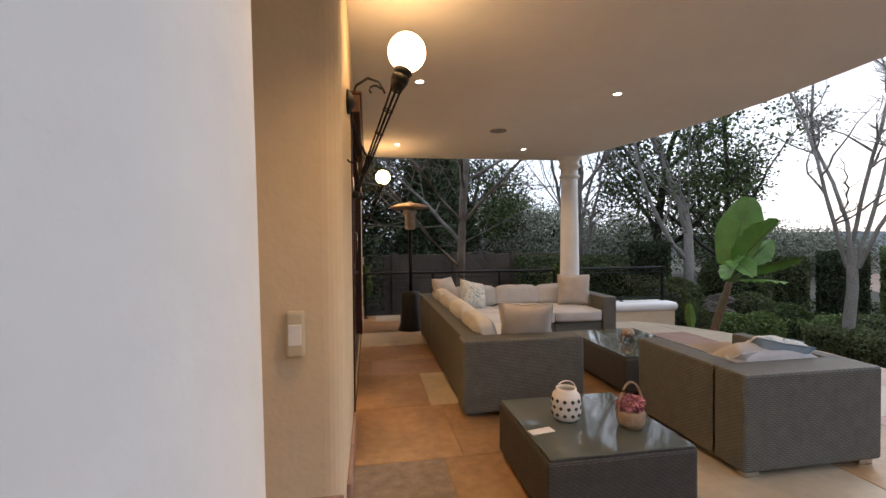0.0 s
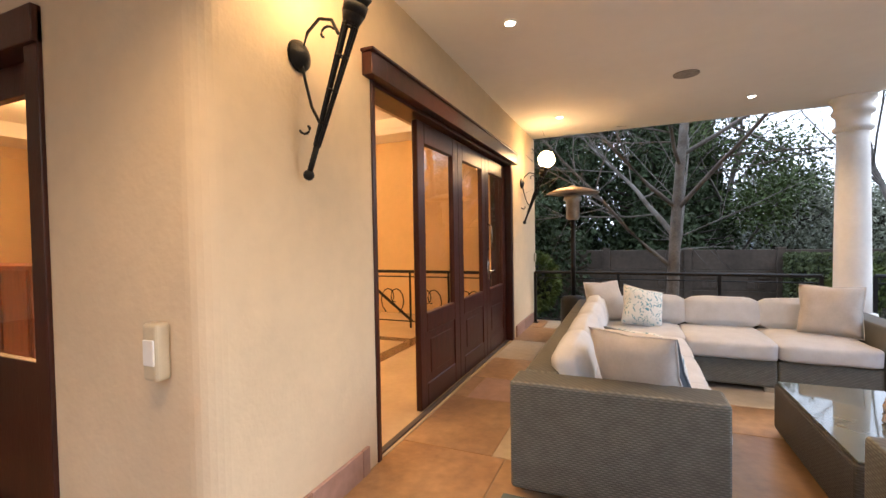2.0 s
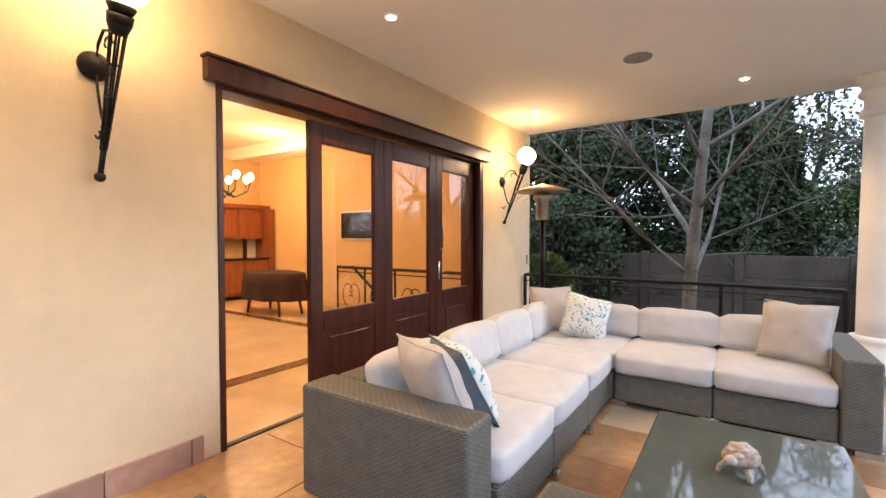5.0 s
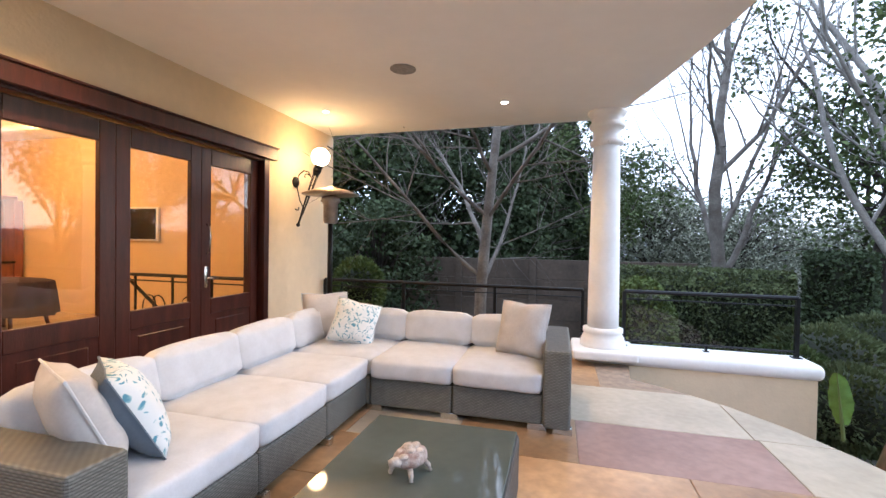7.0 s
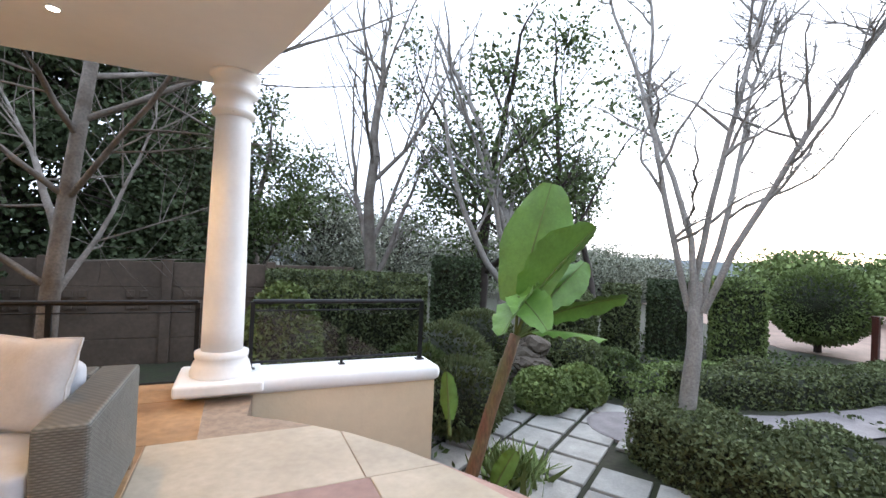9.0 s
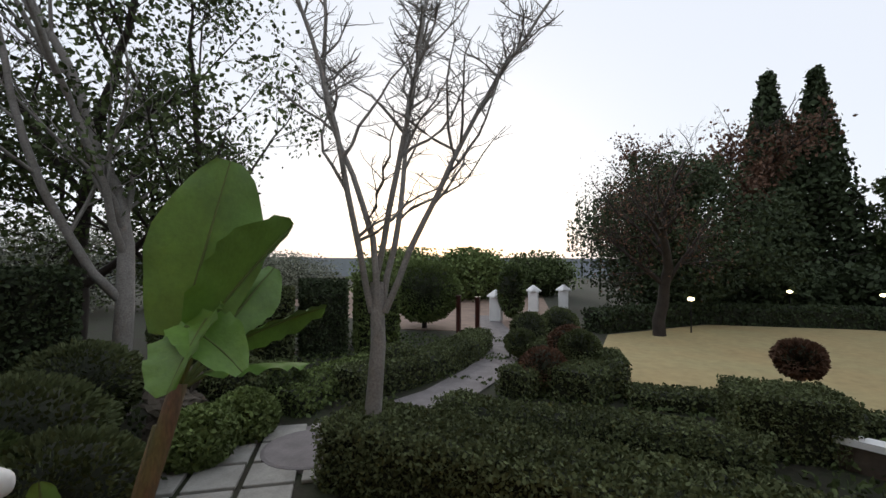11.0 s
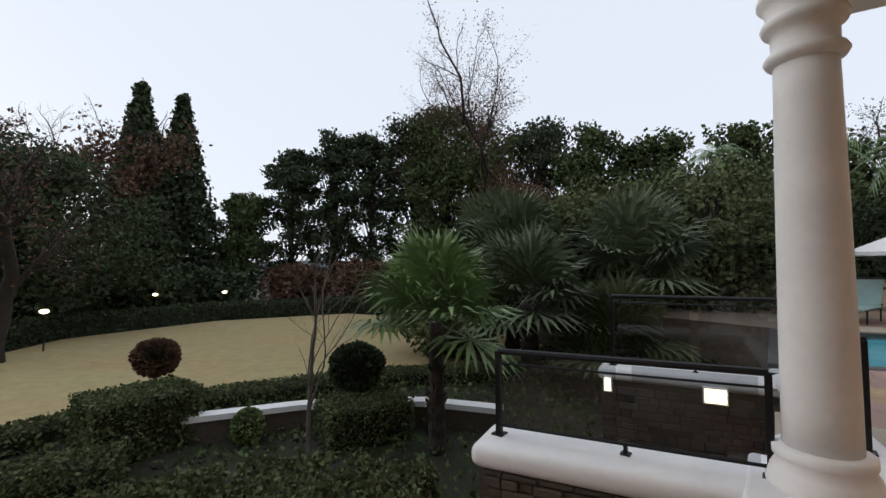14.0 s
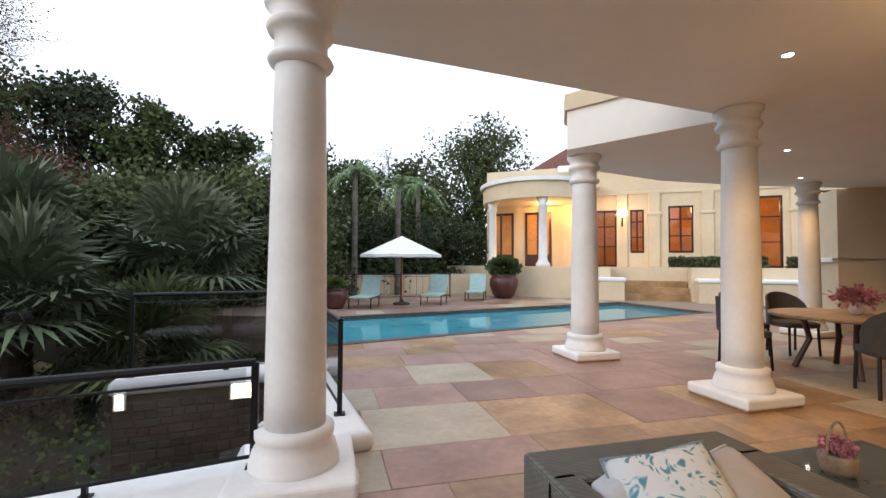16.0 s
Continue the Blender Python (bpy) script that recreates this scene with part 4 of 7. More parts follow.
skirt = empty("baseboard", (0, 0, 0))
rnd = random.Random(9)
for a, b in ((2.46, 3.44), (7.17, 8.60)):
    y = a
    while y < b - 0.02:
        l = min(b - y, rnd.uniform(0.38, 0.55))
        bx("tile", (0.001, 0.022, y + 0.003, y + l - 0.003, 0.0, 0.16), M_SLAB_PINK, skirt, 0.004)
        y += l
for x in (-0.48, -0.96):
    bx("tile", (x, x + 0.47, 2.358, 2.379, 0, 0.16), M_SLAB_PINK, skirt, 0.004)
structure(skirt, "pinkish sandstone skirting tiles along the wall", "skirting")

# ---- rooms behind the doors ----
M_WARMWALL = mat("golden_plaster", (0.72, 0.52, 0.25), 0.85, vary=0.05, scale=1.0)
M_TILE_IN = mat("polished_cream_tile", (0.62, 0.50, 0.34), 0.18, vary=0.08, scale=2)
M_BAND = mat("brown_marble_band", (0.20, 0.12, 0.07), 0.2, vary=0.25, scale=6)
M_BLACK = mat("black_gloss", (0.012, 0.012, 0.014), 0.12)
IC = 3.2
structure(bx("floor_inside", (-9.0, -0.008, 2.68, 8.45, -0.14, -0.003), M_TILE_IN), "polished cream floor tiles inside the house", "floor")
for k, d in enumerate(((-1.35, -1.15, 2.7, 8.4, -0.002, 0.001), (-8.9, -1.36, 6.45, 6.63, -0.002, 0.001), (-6.0, -1.36, 3.4, 3.55, -0.002, 0.001))):
    structure(bx("floor_band", d, M_BAND), "dark brown marble band in the floor", "floor band")
for nm, d in (("wall_inside_west", (-9.3, -9.0, 2.38, 8.6, 0, IC)), ("wall_inside_north", (-9.3, -0.301, 8.45, 8.75, 0, IC + 0.3)), ("wall_inside_kitchen", (-7.2, -7.0, 5.5, 8.45, 0, IC))):
    structure(bx(nm, d, M_WARMWALL), "golden plastered inside wall", "wall")
bm = bmesh.new()
box(bm, -9.3, -0.301, 2.68, 8.45, IC + 0.25, IC + 0.4)
for d in ((-9.0, -0.301, 2.69, 3.3), (-9.0, -0.301, 7.8, 8.449)):
    box(bm, d[0], d[1], d[2], d[3], IC, IC + 0.25)
box(bm, -1.1, -0.301, 3.3, 7.8, IC, IC + 0.25)
box(bm, -9.0, -8.0, 3.3, 7.8, IC, IC + 0.25)
structure(part("ceiling_inside", bm, M_CEIL), "white coved ceiling inside the house", "ceiling")
structure(bx("cornice_inside", (-8.0, -1.1, 7.72, 7.80, IC - 0.04, IC + 0.06), M_CEIL, None, 0.02), "white moulded ceiling cornice", "cornice")
bm = bmesh.new()
box(bm, -0.75, -0.302, 2.69, 8.44, CEIL - 0.3, IC)
structure(part("wall_inside_lintel", bm, M_WARMWALL), "golden plastered lintel over the patio doors", "wall")

tv = empty("wall_television", (-3.63, 8.45, 1.63))
bx("casing", (-0.46, 0.46, -0.07, -0.01, -0.29, 0.29), M_PAPER, tv, 0.01)
bx("screen", (-0.43, 0.43, -0.078, -0.068, -0.26, 0.26), M_BLACK, tv, 0.002)
bx("bracket", (-0.1, 0.1, -0.02, 0.0, -0.1, 0.1), M_IRON, tv)
tagged(tv, "flat wall television with a pale frame", "television")

rail = empty("stair_balustrade", (-3.0, 7.3, 0))
for nm, pts, r in (("handrail", [(0, 0, 0.88), (2.6, 0, 0.88)], 0.024), ("lower_rail", [(0, 0, 0.10), (2.6, 0, 0.10)], 0.01), ("mid_rail", [(0, 0, 0.80), (2.6, 0, 0.80)], 0.01), ("stair_handrail", [(0.1, 0.25, 0.88), (1.2, 0.25, 0.05)], 0.024)):
    bm = bmesh.new()
    tube(bm, pts, r, 8)
    part(nm, bm, M_IRON, rail)
for x in (0.0, 0.65, 1.3, 1.95, 2.6):
    bx("post", (x - 0.012, x + 0.012, -0.012, 0.012, 0, 0.88), M_IRON, rail)
for x in (0.33, 0.98, 1.63, 2.28):
    for sgn in (1, -1):
        bm = bmesh.new()
        tube(bm, [(x + sgn * (0.05 + (0.20 - 0.014 * i) * math.cos(-1.2 + i * 0.5) * 0.9), 0, 0.45 + (0.24 - 0.016 * i) * math.sin(-1.2 + i * 0.5)) for i in range(13)], 0.009, 6)
        part("scroll", bm, M_IRON, rail)
tagged(rail, "black wrought iron balustrade with scrolls at the stairwell", "balustrade")

kit = empty("kitchen_units", (-7.0, 5.8, 0))
for i in range(4):
    y = i * 0.62
    bx("base_cabinet", (0.0, 0.6, y, y + 0.61, 0.08, 0.88), M_REDWOOD, kit, 0.006)
    bx("cabinet_door", (0.6, 0.62, y + 0.03, y + 0.58, 0.12, 0.84), M_REDWOOD, kit, 0.006)
for i in range(4):
    y = i * 0.62
    if i != 1:
        bx("wall_cabinet", (0.0, 0.36, y, y + 0.61, 1.35, 2.05), M_REDWOOD, kit, 0.006)
        bx("cabinet_door", (0.36, 0.38, y + 0.03, y + 0.58, 1.38, 2.02), M_REDWOOD, kit, 0.006)
bx("larder_unit", (0.0, 0.62, 2.48, 2.62, 0.0, 2.05), M_REDWOOD, kit, 0.006)
bx("cornice", (0.0, 0.44, -0.03, 2.64, 2.05, 2.14), M_REDWOOD, kit, 0.01)
bx("worktop", (0.0, 0.65, -0.02, 2.48, 0.88, 0.92), M_BLACK, kit, 0.006)
bx("cooker", (0.1, 0.5, 0.75, 1.15, 0.92, 0.96), M_BLACK, kit, 0.006)
tagged(kit, "cherry wood kitchen units with a black worktop", "kitchen units")
sidebd = empty("wooden_sideboard", (-6.9, 4.3, 0))
bx("carcass", (0, 1.9, -0.25, 0.25, 0.05, 1.15), M_REDWOOD, sidebd, 0.01)
for i in range(3):
    bx("cabinet_door", (0.05 + i * 0.61, 0.62 + i * 0.61, -0.27, -0.25, 0.1, 1.1), M_REDWOOD, sidebd, 0.008)
bx("plinth", (0.03, 1.87, -0.22, 0.22, 0.0, 0.05), M_WOOD, sidebd)
tagged(sidebd, "cherry wood sideboard inside the house", "sideboard")
dr = empty("inside_door", (-7.0, 8.0, 0))
bx("frame", (0.001, 0.06, -0.02, 0.42, 0.0, 2.15), M_WOOD, dr, 0.01)
bx("pane", (0.06, 0.065, 0.06, 0.34, 0.9, 2.0), M_PAPER, dr)
tagged(dr, "dark wooden door with a glazed light", "door")

tab = empty("covered_table", (-4.3, 6.95, 0))
M_CLOTH = mat("dark_cloth", (0.04, 0.015, 0.018), 0.95, vary=0.2)
bm = bmesh.new()
n = 40
ring = lambda r, z, w: [bm.verts.new(((r + w * math.sin(k * 2 * math.pi * 9 / n)) * 1.35 * math.cos(2 * math.pi * k / n), (r + w * math.sin(k * 2 * math.pi * 9 / n)) * 0.75 * math.sin(2 * math.pi * k / n), z)) for k in range(n)]
rs = [ring(0.50, 0.76, 0), ring(0.54, 0.745, 0.004), ring(0.56, 0.55, 0.02), ring(0.58, 0.28, 0.035)]
bm.faces.new(rs[0])
for a, b in zip(rs, rs[1:]):
    for k in range(n):
        bm.faces.new((a[k], a[(k + 1) % n], b[(k + 1) % n], b[k]))
part("cloth", bm, M_CLOTH, tab, "", True)
for x, y in ((0.4, 0.2), (-0.4, 0.2), (0.4, -0.2), (-0.4, -0.2)):
    bm = bmesh.new()
    tube(bm, [(x, y, 0.7), (x * 1.05, y * 1.05, 0.3), (x * 1.2, y * 1.2, 0.0)], 0.025, 8)
    part("leg", bm, M_WOOD, tab)
tagged(tab, "small table under a dark maroon cloth", "table")

ch = empty("chandelier", (-3.1, 5.3, 0))
bm = bmesh.new()
tube(bm, [(0, 0, IC + 0.25), (0, 0, 2.05)], 0.012)
bmesh.ops.create_icosphere(bm, subdivisions=2, radius=0.05, matrix=Matrix.Translation((0, 0, 2.05)))
part("stem", bm, M_IRON, ch)
M_BULB = glow("frosted_bulb", (1.0, 0.80, 0.5), 12)
for i in range(8):
    a = 2 * math.pi * i / 8
    c, s = math.cos(a), math.sin(a)
    bm = bmesh.new()
    tube(bm, [(0.02 * c, 0.02 * s, 2.05), (0.18 * c, 0.18 * s, 1.95), (0.34 * c, 0.34 * s, 2.02), (0.38 * c, 0.38 * s, 2.16)], 0.009, 6)
    part("arm", bm, M_IRON, ch)
    bm = bmesh.new()
    bmesh.ops.create_icosphere(bm, subdivisions=2, radius=0.05, matrix=Matrix.Translation((0.38 * c, 0.38 * s, 2.22)) @ Matrix.Diagonal((0.9, 0.9, 1.2, 1)))
    part("bulb", bm, M_BULB, ch, "", True)
tagged(ch, "wrought iron chandelier with lit frosted bulbs", "chandelier")
for x, y in ((-1.8, 4.6), (-1.8, 6.9), (-4.6, 7.4), (-6.2, 4.4)):
    ob = empty("downlight", (x, y, 0))
    z = IC + (0.25 if x < -1.1 and 3.3 < y < 7.8 else 0)
    bm = bmesh.new()
    lathe(bm, [(0.05, z - 0.001), (0.05, z - 0.01)], 16)
    part("bulb", bm, M_DOWN, ob)
    bm = bmesh.new()
    lathe(bm, [(0.07, z), (0.07, z - 0.006)], 16)
    part("bezel", bm, M_WHITE, ob)
    tagged(ob, "small round recessed downlight inside the house", "downlight", "indoor downlights")
for x, y, z, e in ((-2.0, 4.8, 3.0, 19), (-3.1, 5.3, 2.5, 20), (-4.8, 7.3, 2.9, 21), (-6.0, 4.4, 2.9, 64)):
    point(x, y, z, e, (1.0, 0.50, 0.16), 0.2)
# ---- the garden ----
GZ = -1.0
RNG = np.random.default_rng(7)


def fast(name, verts, nface, size, material, parent=None, label=""):
    """A mesh of nface loose quads or triangles from an array of corners."""
    me = bpy.data.meshes.new(name)
    me.vertices.add(nface * size)
    me.vertices.foreach_set("co", np.asarray(verts, dtype=np.float32).ravel())
    me.loops.add(nface * size)
    me.loops.foreach_set("vertex_index", np.arange(nface * size, dtype=np.int32))
    me.polygons.add(nface)
    me.polygons.foreach_set("loop_start", np.arange(0, nface * size, size, dtype=np.int32))
    me.update(calc_edges=True)
    me.materials.append(material)
    ob = new(name, me)
    if parent is not None:
        ob.parent = parent
    if label:
        ob["label"] = label
    return ob


def leaf_quads(pts, size, rng, normals=None, long=1.5):
    """Small pointed leaves (kite-shaped) at points, of random turn."""
    n = len(pts)
    a = rng.normal(size=(n, 3))
    if normals is not None:
        a = a * 0.7 + normals * 0.0
    a /= np.linalg.norm(a, axis=1, keepdims=True) + 1e-9
    b = rng.normal(size=(n, 3))
    if normals is not None:
        b = b * 0.6
        b = b - normals * np.sum(b * normals, axis=1, keepdims=True) * 0.6
    b = np.cross(a, b)
    b /= np.linalg.norm(b, axis=1, keepdims=True) + 1e-9
    s = size * rng.uniform(0.6, 1.3, size=(n, 1))
    a, b = a * s * long / 2, b * s / 2
    return np.stack([pts - a, pts - a * 0.1 - b, pts + a, pts - a * 0.1 + b], axis=1)


def foliage(name, pts, size, material, parent, seed=0, normals=None, long=1.5, label=""):
    rng = np.random.default_rng(seed)
    pts = np.asarray(pts)
    return fast(name, leaf_quads(pts, size, rng, normals, long), len(pts), 4, material, parent, label)


def hedge_run(pts, w, z0, z1, dens, leaf, seed, label, material=None, group="clipped hedges", name="hedge", rounding=0.12):
    """A clipped hedge along a line of points: a dark core and a skin of small leaves."""
    ob = empty(name, (pts[0][0], pts[0][1], 0))
    o = np.array([pts[0][0], pts[0][1], 0.0])
    rng = np.random.default_rng(seed)
    P = [V((x, y, 0)) for x, y in pts]
    # finer line
    fine = []
    for a, b in zip(P, P[1:]):
        k = max(1, int((b - a).length / 0.35))
        fine += [a.lerp(b, i / k) for i in range(k)]
    fine.append(P[-1])
    bm = bmesh.new()
    rows = []
    for i, p in enumerate(fine):
        d = (fine[min(i + 1, len(fine) - 1)] - fine[max(i - 1, 0)]).normalized()
        nrm = V((-d.y, d.x, 0))
        ww = w / 2 - 0.03
        prof = [(-ww, z0), (-ww, z1 - rounding), (-ww + rounding, z1 - 0.03), (ww - rounding, z1 - 0.03), (ww, z1 - rounding), (ww, z0)]
        ends = 0.85 if i in (0, len(fine) - 1) else 1
        rows.append([bm.verts.new(p + nrm * (u * ends + 0.03 * noise.noise(V((p.x * 3, p.y * 3, u * 4)))) + V((-o[0], -o[1], zz + 0.03 * noise.noise(V((p.x * 2, p.y * 2, u * 3)))))) for u, zz in prof])
    for a, b in zip(rows, rows[1:]):
        for k in range(5):
            bm.faces.new((a[k], a[k + 1], b[k + 1], b[k]))
    bm.faces.new(rows[0])
    bm.faces.new(list(reversed(rows[-1])))
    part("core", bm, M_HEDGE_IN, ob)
    pos, nor = [], []
    for a, b in zip(fine, fine[1:]):
        L = (b - a).length
        d = (b - a).normalized()
        nrm = np.array([-d.y, d.x, 0])
        A, D = np.array(a), np.array(d)
        for kind, area in (("top", w * L), ("l", (z1 - z0) * L), ("r", (z1 - z0) * L)):
            n = int(area * dens)
            t = rng.uniform(0, L, n)[:, None]
            if kind == "top":
                u = rng.uniform(-w / 2, w / 2, n)[:, None]
                q = A + D * t + nrm * u
                drop = np.clip(np.abs(u) - (w / 2 - rounding), 0, None) * 0.8
                q[:, 2:] = z1 - drop
                nn = np.tile([0, 0, 1.0], (n, 1))
            else:
                s = 1 if kind == "l" else -1
                h = rng.uniform(z0, z1, n)[:, None]
                inn = np.clip(h - (z1 - rounding), 0, None) * 0.6
                q = A + D * t + nrm * s * (w / 2 - inn)
                q[:, 2:] = h
                nn = np.tile(nrm * s, (n, 1))
            pos.append(q + rng.normal(size=q.shape) * 0.022)
            nor.append(nn)
    for e, sg in ((fine[0], -1), (fine[-1], 1)):
        i = 0 if sg < 0 else len(fine) - 2
        d = (fine[i + 1] - fine[i]).normalized() * sg
        nrm = np.array([-d.y, d.x, 0])
        n = int(w * (z1 - z0) * dens)
        q = np.array(e) + nrm * rng.uniform(-w / 2, w / 2, n)[:, None] + np.array(d) * 0.02
        q[:, 2] = rng.uniform(z0, z1, n)
        pos.append(q + rng.normal(size=q.shape) * 0.022)
        nor.append(np.tile(np.array(d), (n, 1)))
    pos, nor = np.concatenate(pos) - o, np.concatenate(nor)
    foliage("leaves", pos, leaf, material or M_HEDGE, ob, seed, nor)
    return tagged(ob, label, "hedge", group)


def shrub(x, y, z, rx, rz, n, leaf, seed, label, material=None, name="shrub", stem=0.0, category="shrub", core=0.86, group=""):
    """A rounded bush: dark core, skin of leaves, and a stem where it stands on one."""
    ob = empty(name, (x, y, 0))
    rng = np.random.default_rng(seed)
    d = rng.normal(size=(n, 3))
    d /= np.linalg.norm(d, axis=1, keepdims=True)
    lump = np.array([1 + 0.10 * noise.noise(V(q) * 2.2 + V((seed, 0, 0))) for q in d])[:, None] if core < 0.95 else 1.0
    pts = d * np.array([rx, rx, rz]) * lump * rng.uniform(0.90, 1.04, size=(n, 1)) + np.array([0, 0, z])
    keep = pts[:, 2] > (GZ + 0.01 if z < 3 else -99)
    foliage("leaves", pts[keep], leaf, material or M_HEDGE, ob, seed, d[keep])
    bm = bmesh.new()
    bmesh.ops.create_icosphere(bm, subdivisions=3, radius=1)
    for v in bm.verts:
        k = core * (1 + (0.10 * noise.noise(v.co * 2.2 + V((seed, 0, 0))) if core < 0.95 else 0))
        v.co = V((v.co.x * rx * k, v.co.y * rx * k, max(GZ, z + v.co.z * rz * k)))
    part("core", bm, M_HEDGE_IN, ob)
    if stem:
        bm = bmesh.new()
        tube(bm, [(0, 0, GZ), (0.01, 0.01, (GZ + z) / 2), (0, 0, z - rz * 0.7)], stem, 8)
        part("stem", bm, M_BARK_D, ob)
    return tagged(ob, label, category, group)


def limbs(base, height, r0, seed, stems=1, lean=0.15, spread=0.55, depth=4, first=0.35, up=0.35, kids=3, wig=0.12, ln=(0.45, 0.72)):
    """Grow a branching skeleton; gives tapered segments and the tips of the twigs."""
    rng = random.Random(seed)
    segs, tips = [], []

    def grow(p, d, length, r, lv):
        n = 5 if lv < 2 else 3
        q = p.copy()
        pts = [q.copy()]
        for i in range(n):
            d = (d + V((rng.gauss(0, wig), rng.gauss(0, wig), rng.gauss(0, wig * 0.5) + up * 0.10))).normalized()
            q = q + d * length / n
            pts.append(q.copy())
        r1 = r * (0.62 if lv < depth else 0.25)
        segs.append((pts, r, r1, lv))
        if lv >= depth:
            tips.extend(pts[1:])
            return
        if lv >= depth - 1:
            tips.extend(pts[2:])
        for k in range(kids + (1 if lv == 0 else 0)):
            t = rng.uniform(first if lv == 0 else 0.25, 1.0)
            i = min(n - 1, int(t * n))
            at = pts[i].lerp(pts[i + 1], t * n - i)
            ang = rng.uniform(0, 6.283)
            side = d.orthogonal()
            side.rotate(Matrix.Rotation(ang, 3, d))
            nd = (d + side * rng.uniform(spread * 0.6, spread * 1.5)).normalized()
            grow(at, nd, length * rng.uniform(*ln), r * (1 - 0.45 * t) * rng.uniform(0.42, 0.6), lv + 1)
        grow(pts[-1], d, length * 0.55, r1, lv + 1)

    for s in range(stems):
        a = 6.283 * s / stems + rng.uniform(0, 1)
        grow(V(base), V((math.cos(a) * lean, math.sin(a) * lean, 1)).normalized(), height * 0.5, r0 * (1 if stems == 1 else 0.7), 0)
    return segs, tips


def woody(name, segs, material, parent, o, sides=(9, 6, 4, 3, 3, 3)):
    vs, fs = [], []
    for pts, r, r1, lv in segs:
        k = sides[min(lv, 5)]
        n0 = len(vs)
        for i, p in enumerate(pts):
            d = (pts[min(i + 1, len(pts) - 1)] - pts[max(i - 1, 0)]).normalized()
            a = d.orthogonal().normalized()
            b = d.cross(a)
            rr = r + (r1 - r) * i / (len(pts) - 1)
            for s in range(k):
                t = 6.283 * s / k
                vs.append(p - o + (a * math.cos(t) + b * math.sin(t)) * rr)
        for i in range(len(pts) - 1):
            for s in range(k):
                fs.append((n0 + i * k + s, n0 + i * k + (s + 1) % k, n0 + (i + 1) * k + (s + 1) % k, n0 + (i + 1) * k + s))
    return raw(name, vs, fs, material, parent, True)


def tree(x, y, height, r0, seed, label, bark, leaf_mat=None, leaf=0.12, per_tip=6, puff=0.35, z=GZ, name="tree", group="", **kw):
    ob = empty(name, (x, y, z))
    o = V((x, y, z))
    segs, tips = limbs((x, y, z - 0.1), height, r0, seed, **kw)
    top = max(p.z for pts, *_ in segs for p in pts) - z
    k = height / top
    for pts, *_ in segs:
        for p in pts:
            p.z = z + (p.z - z) * k
    woody("trunk", [s for s in segs if s[3] <= 1], bark, ob, o)
    woody("branchwork", [s for s in segs if s[3] > 1], bark, ob, o)
    if leaf_mat is not None:
        rng = np.random.default_rng(seed)
        t = np.array([list(p - o) for p in tips])
        pts = np.repeat(t, per_tip, axis=0) + rng.normal(size=(len(t) * per_tip, 3)) * puff
        foliage("crown", pts, leaf, leaf_mat, ob, seed)
    return tagged(ob, label, "tree", group)


def mass_tree(x, y, height, width, seed, label, leaf_mat, n=9000, leaf=0.22, z=GZ, conic=0.0, name="tree", base=0.12, bark=None, group="", gaps=0.35, clumps=None):
    """A tree seen from far: trunk, limbs and a crown of many uneven leaf clumps."""
    ob = empty(name, (x, y, z))
    rng = np.random.default_rng(seed)
    bm = bmesh.new()
    tube(bm, [(0, 0, -0.2), (0.1, 0, height * 0.3), (0, 0.1, height * 0.75)], max(0.08, width * 0.045), 8, 0.04)
    part("trunk", bm, bark or M_BARK_D, ob)
    m = clumps or (int(40 + width * 10) if conic < 0.5 else 150)
    cs = []
    bm = bmesh.new()
    for i in range(m):
        h = base + (1 - base) * rng.random() ** (0.8 if conic < 0.5 else 1.3)
        if conic >= 0.5:
            rad = width / 2 * (1 - h) ** 0.85 + 0.12
        else:
            rad = width / 2 * math.sqrt(max(0.02, 1 - ((h - 0.55) / 0.5) ** 2))
        a = rng.random() * 6.283
        rr = rad * (math.sqrt(rng.random()) if conic < 0.5 else rng.random() ** 0.6)
        c = np.array([rr * math.cos(a), rr * math.sin(a), h * height])
        s = (width * 0.12 if conic < 0.5 else width * 0.11 * (1.1 - h)) * rng.uniform(0.7, 1.3)
        cs.append((c, max(0.15, s)))
        tube(bm, [(0, 0, h * height * (0.55 if conic < 0.5 else 0.92)), tuple(c * 0.6 + np.array([0, 0, h * height * 0.35])), tuple(c)], 0.03 + width * 0.006, 4, 0.01)
    part("branchwork", bm, bark or M_BARK_D, ob)
    k = n // m
    if conic >= 0.5:
        h = base + (1 - base) * rng.random(n) ** 1.25
        az = rng.random(n) * 6.283
        tier = 0.72 + 0.28 * ((h * (height * 1.1) + 0.35 * np.sin(az * 5 + seed)) % 1.0)
        rad = (width / 2 * (1 - h) ** 0.95 + 0.05) * (1.28 - tier * 0.6) * (0.9 + 0.18 * np.sin(az * 7 + h * 9))
        rr = rad * rng.random(n) ** 0.35
        pts = np.stack([rr * np.cos(az), rr * np.sin(az), h * height - 0.12 * rr], 1) + rng.normal(size=(n, 3)) * (0.02 + 0.014 * width)
    else:
        pts = np.concatenate([c + np.clip(rng.normal(size=(k, 3)), -1.35, 1.35) * s * np.array([1, 1, 0.75]) * 0.80 for c, s in cs])
    pts = pts[pts[:, 2] > 0.02]
    foliage("crown", pts, leaf, leaf_mat, ob, seed)
    return tagged(ob, label, "tree", group)


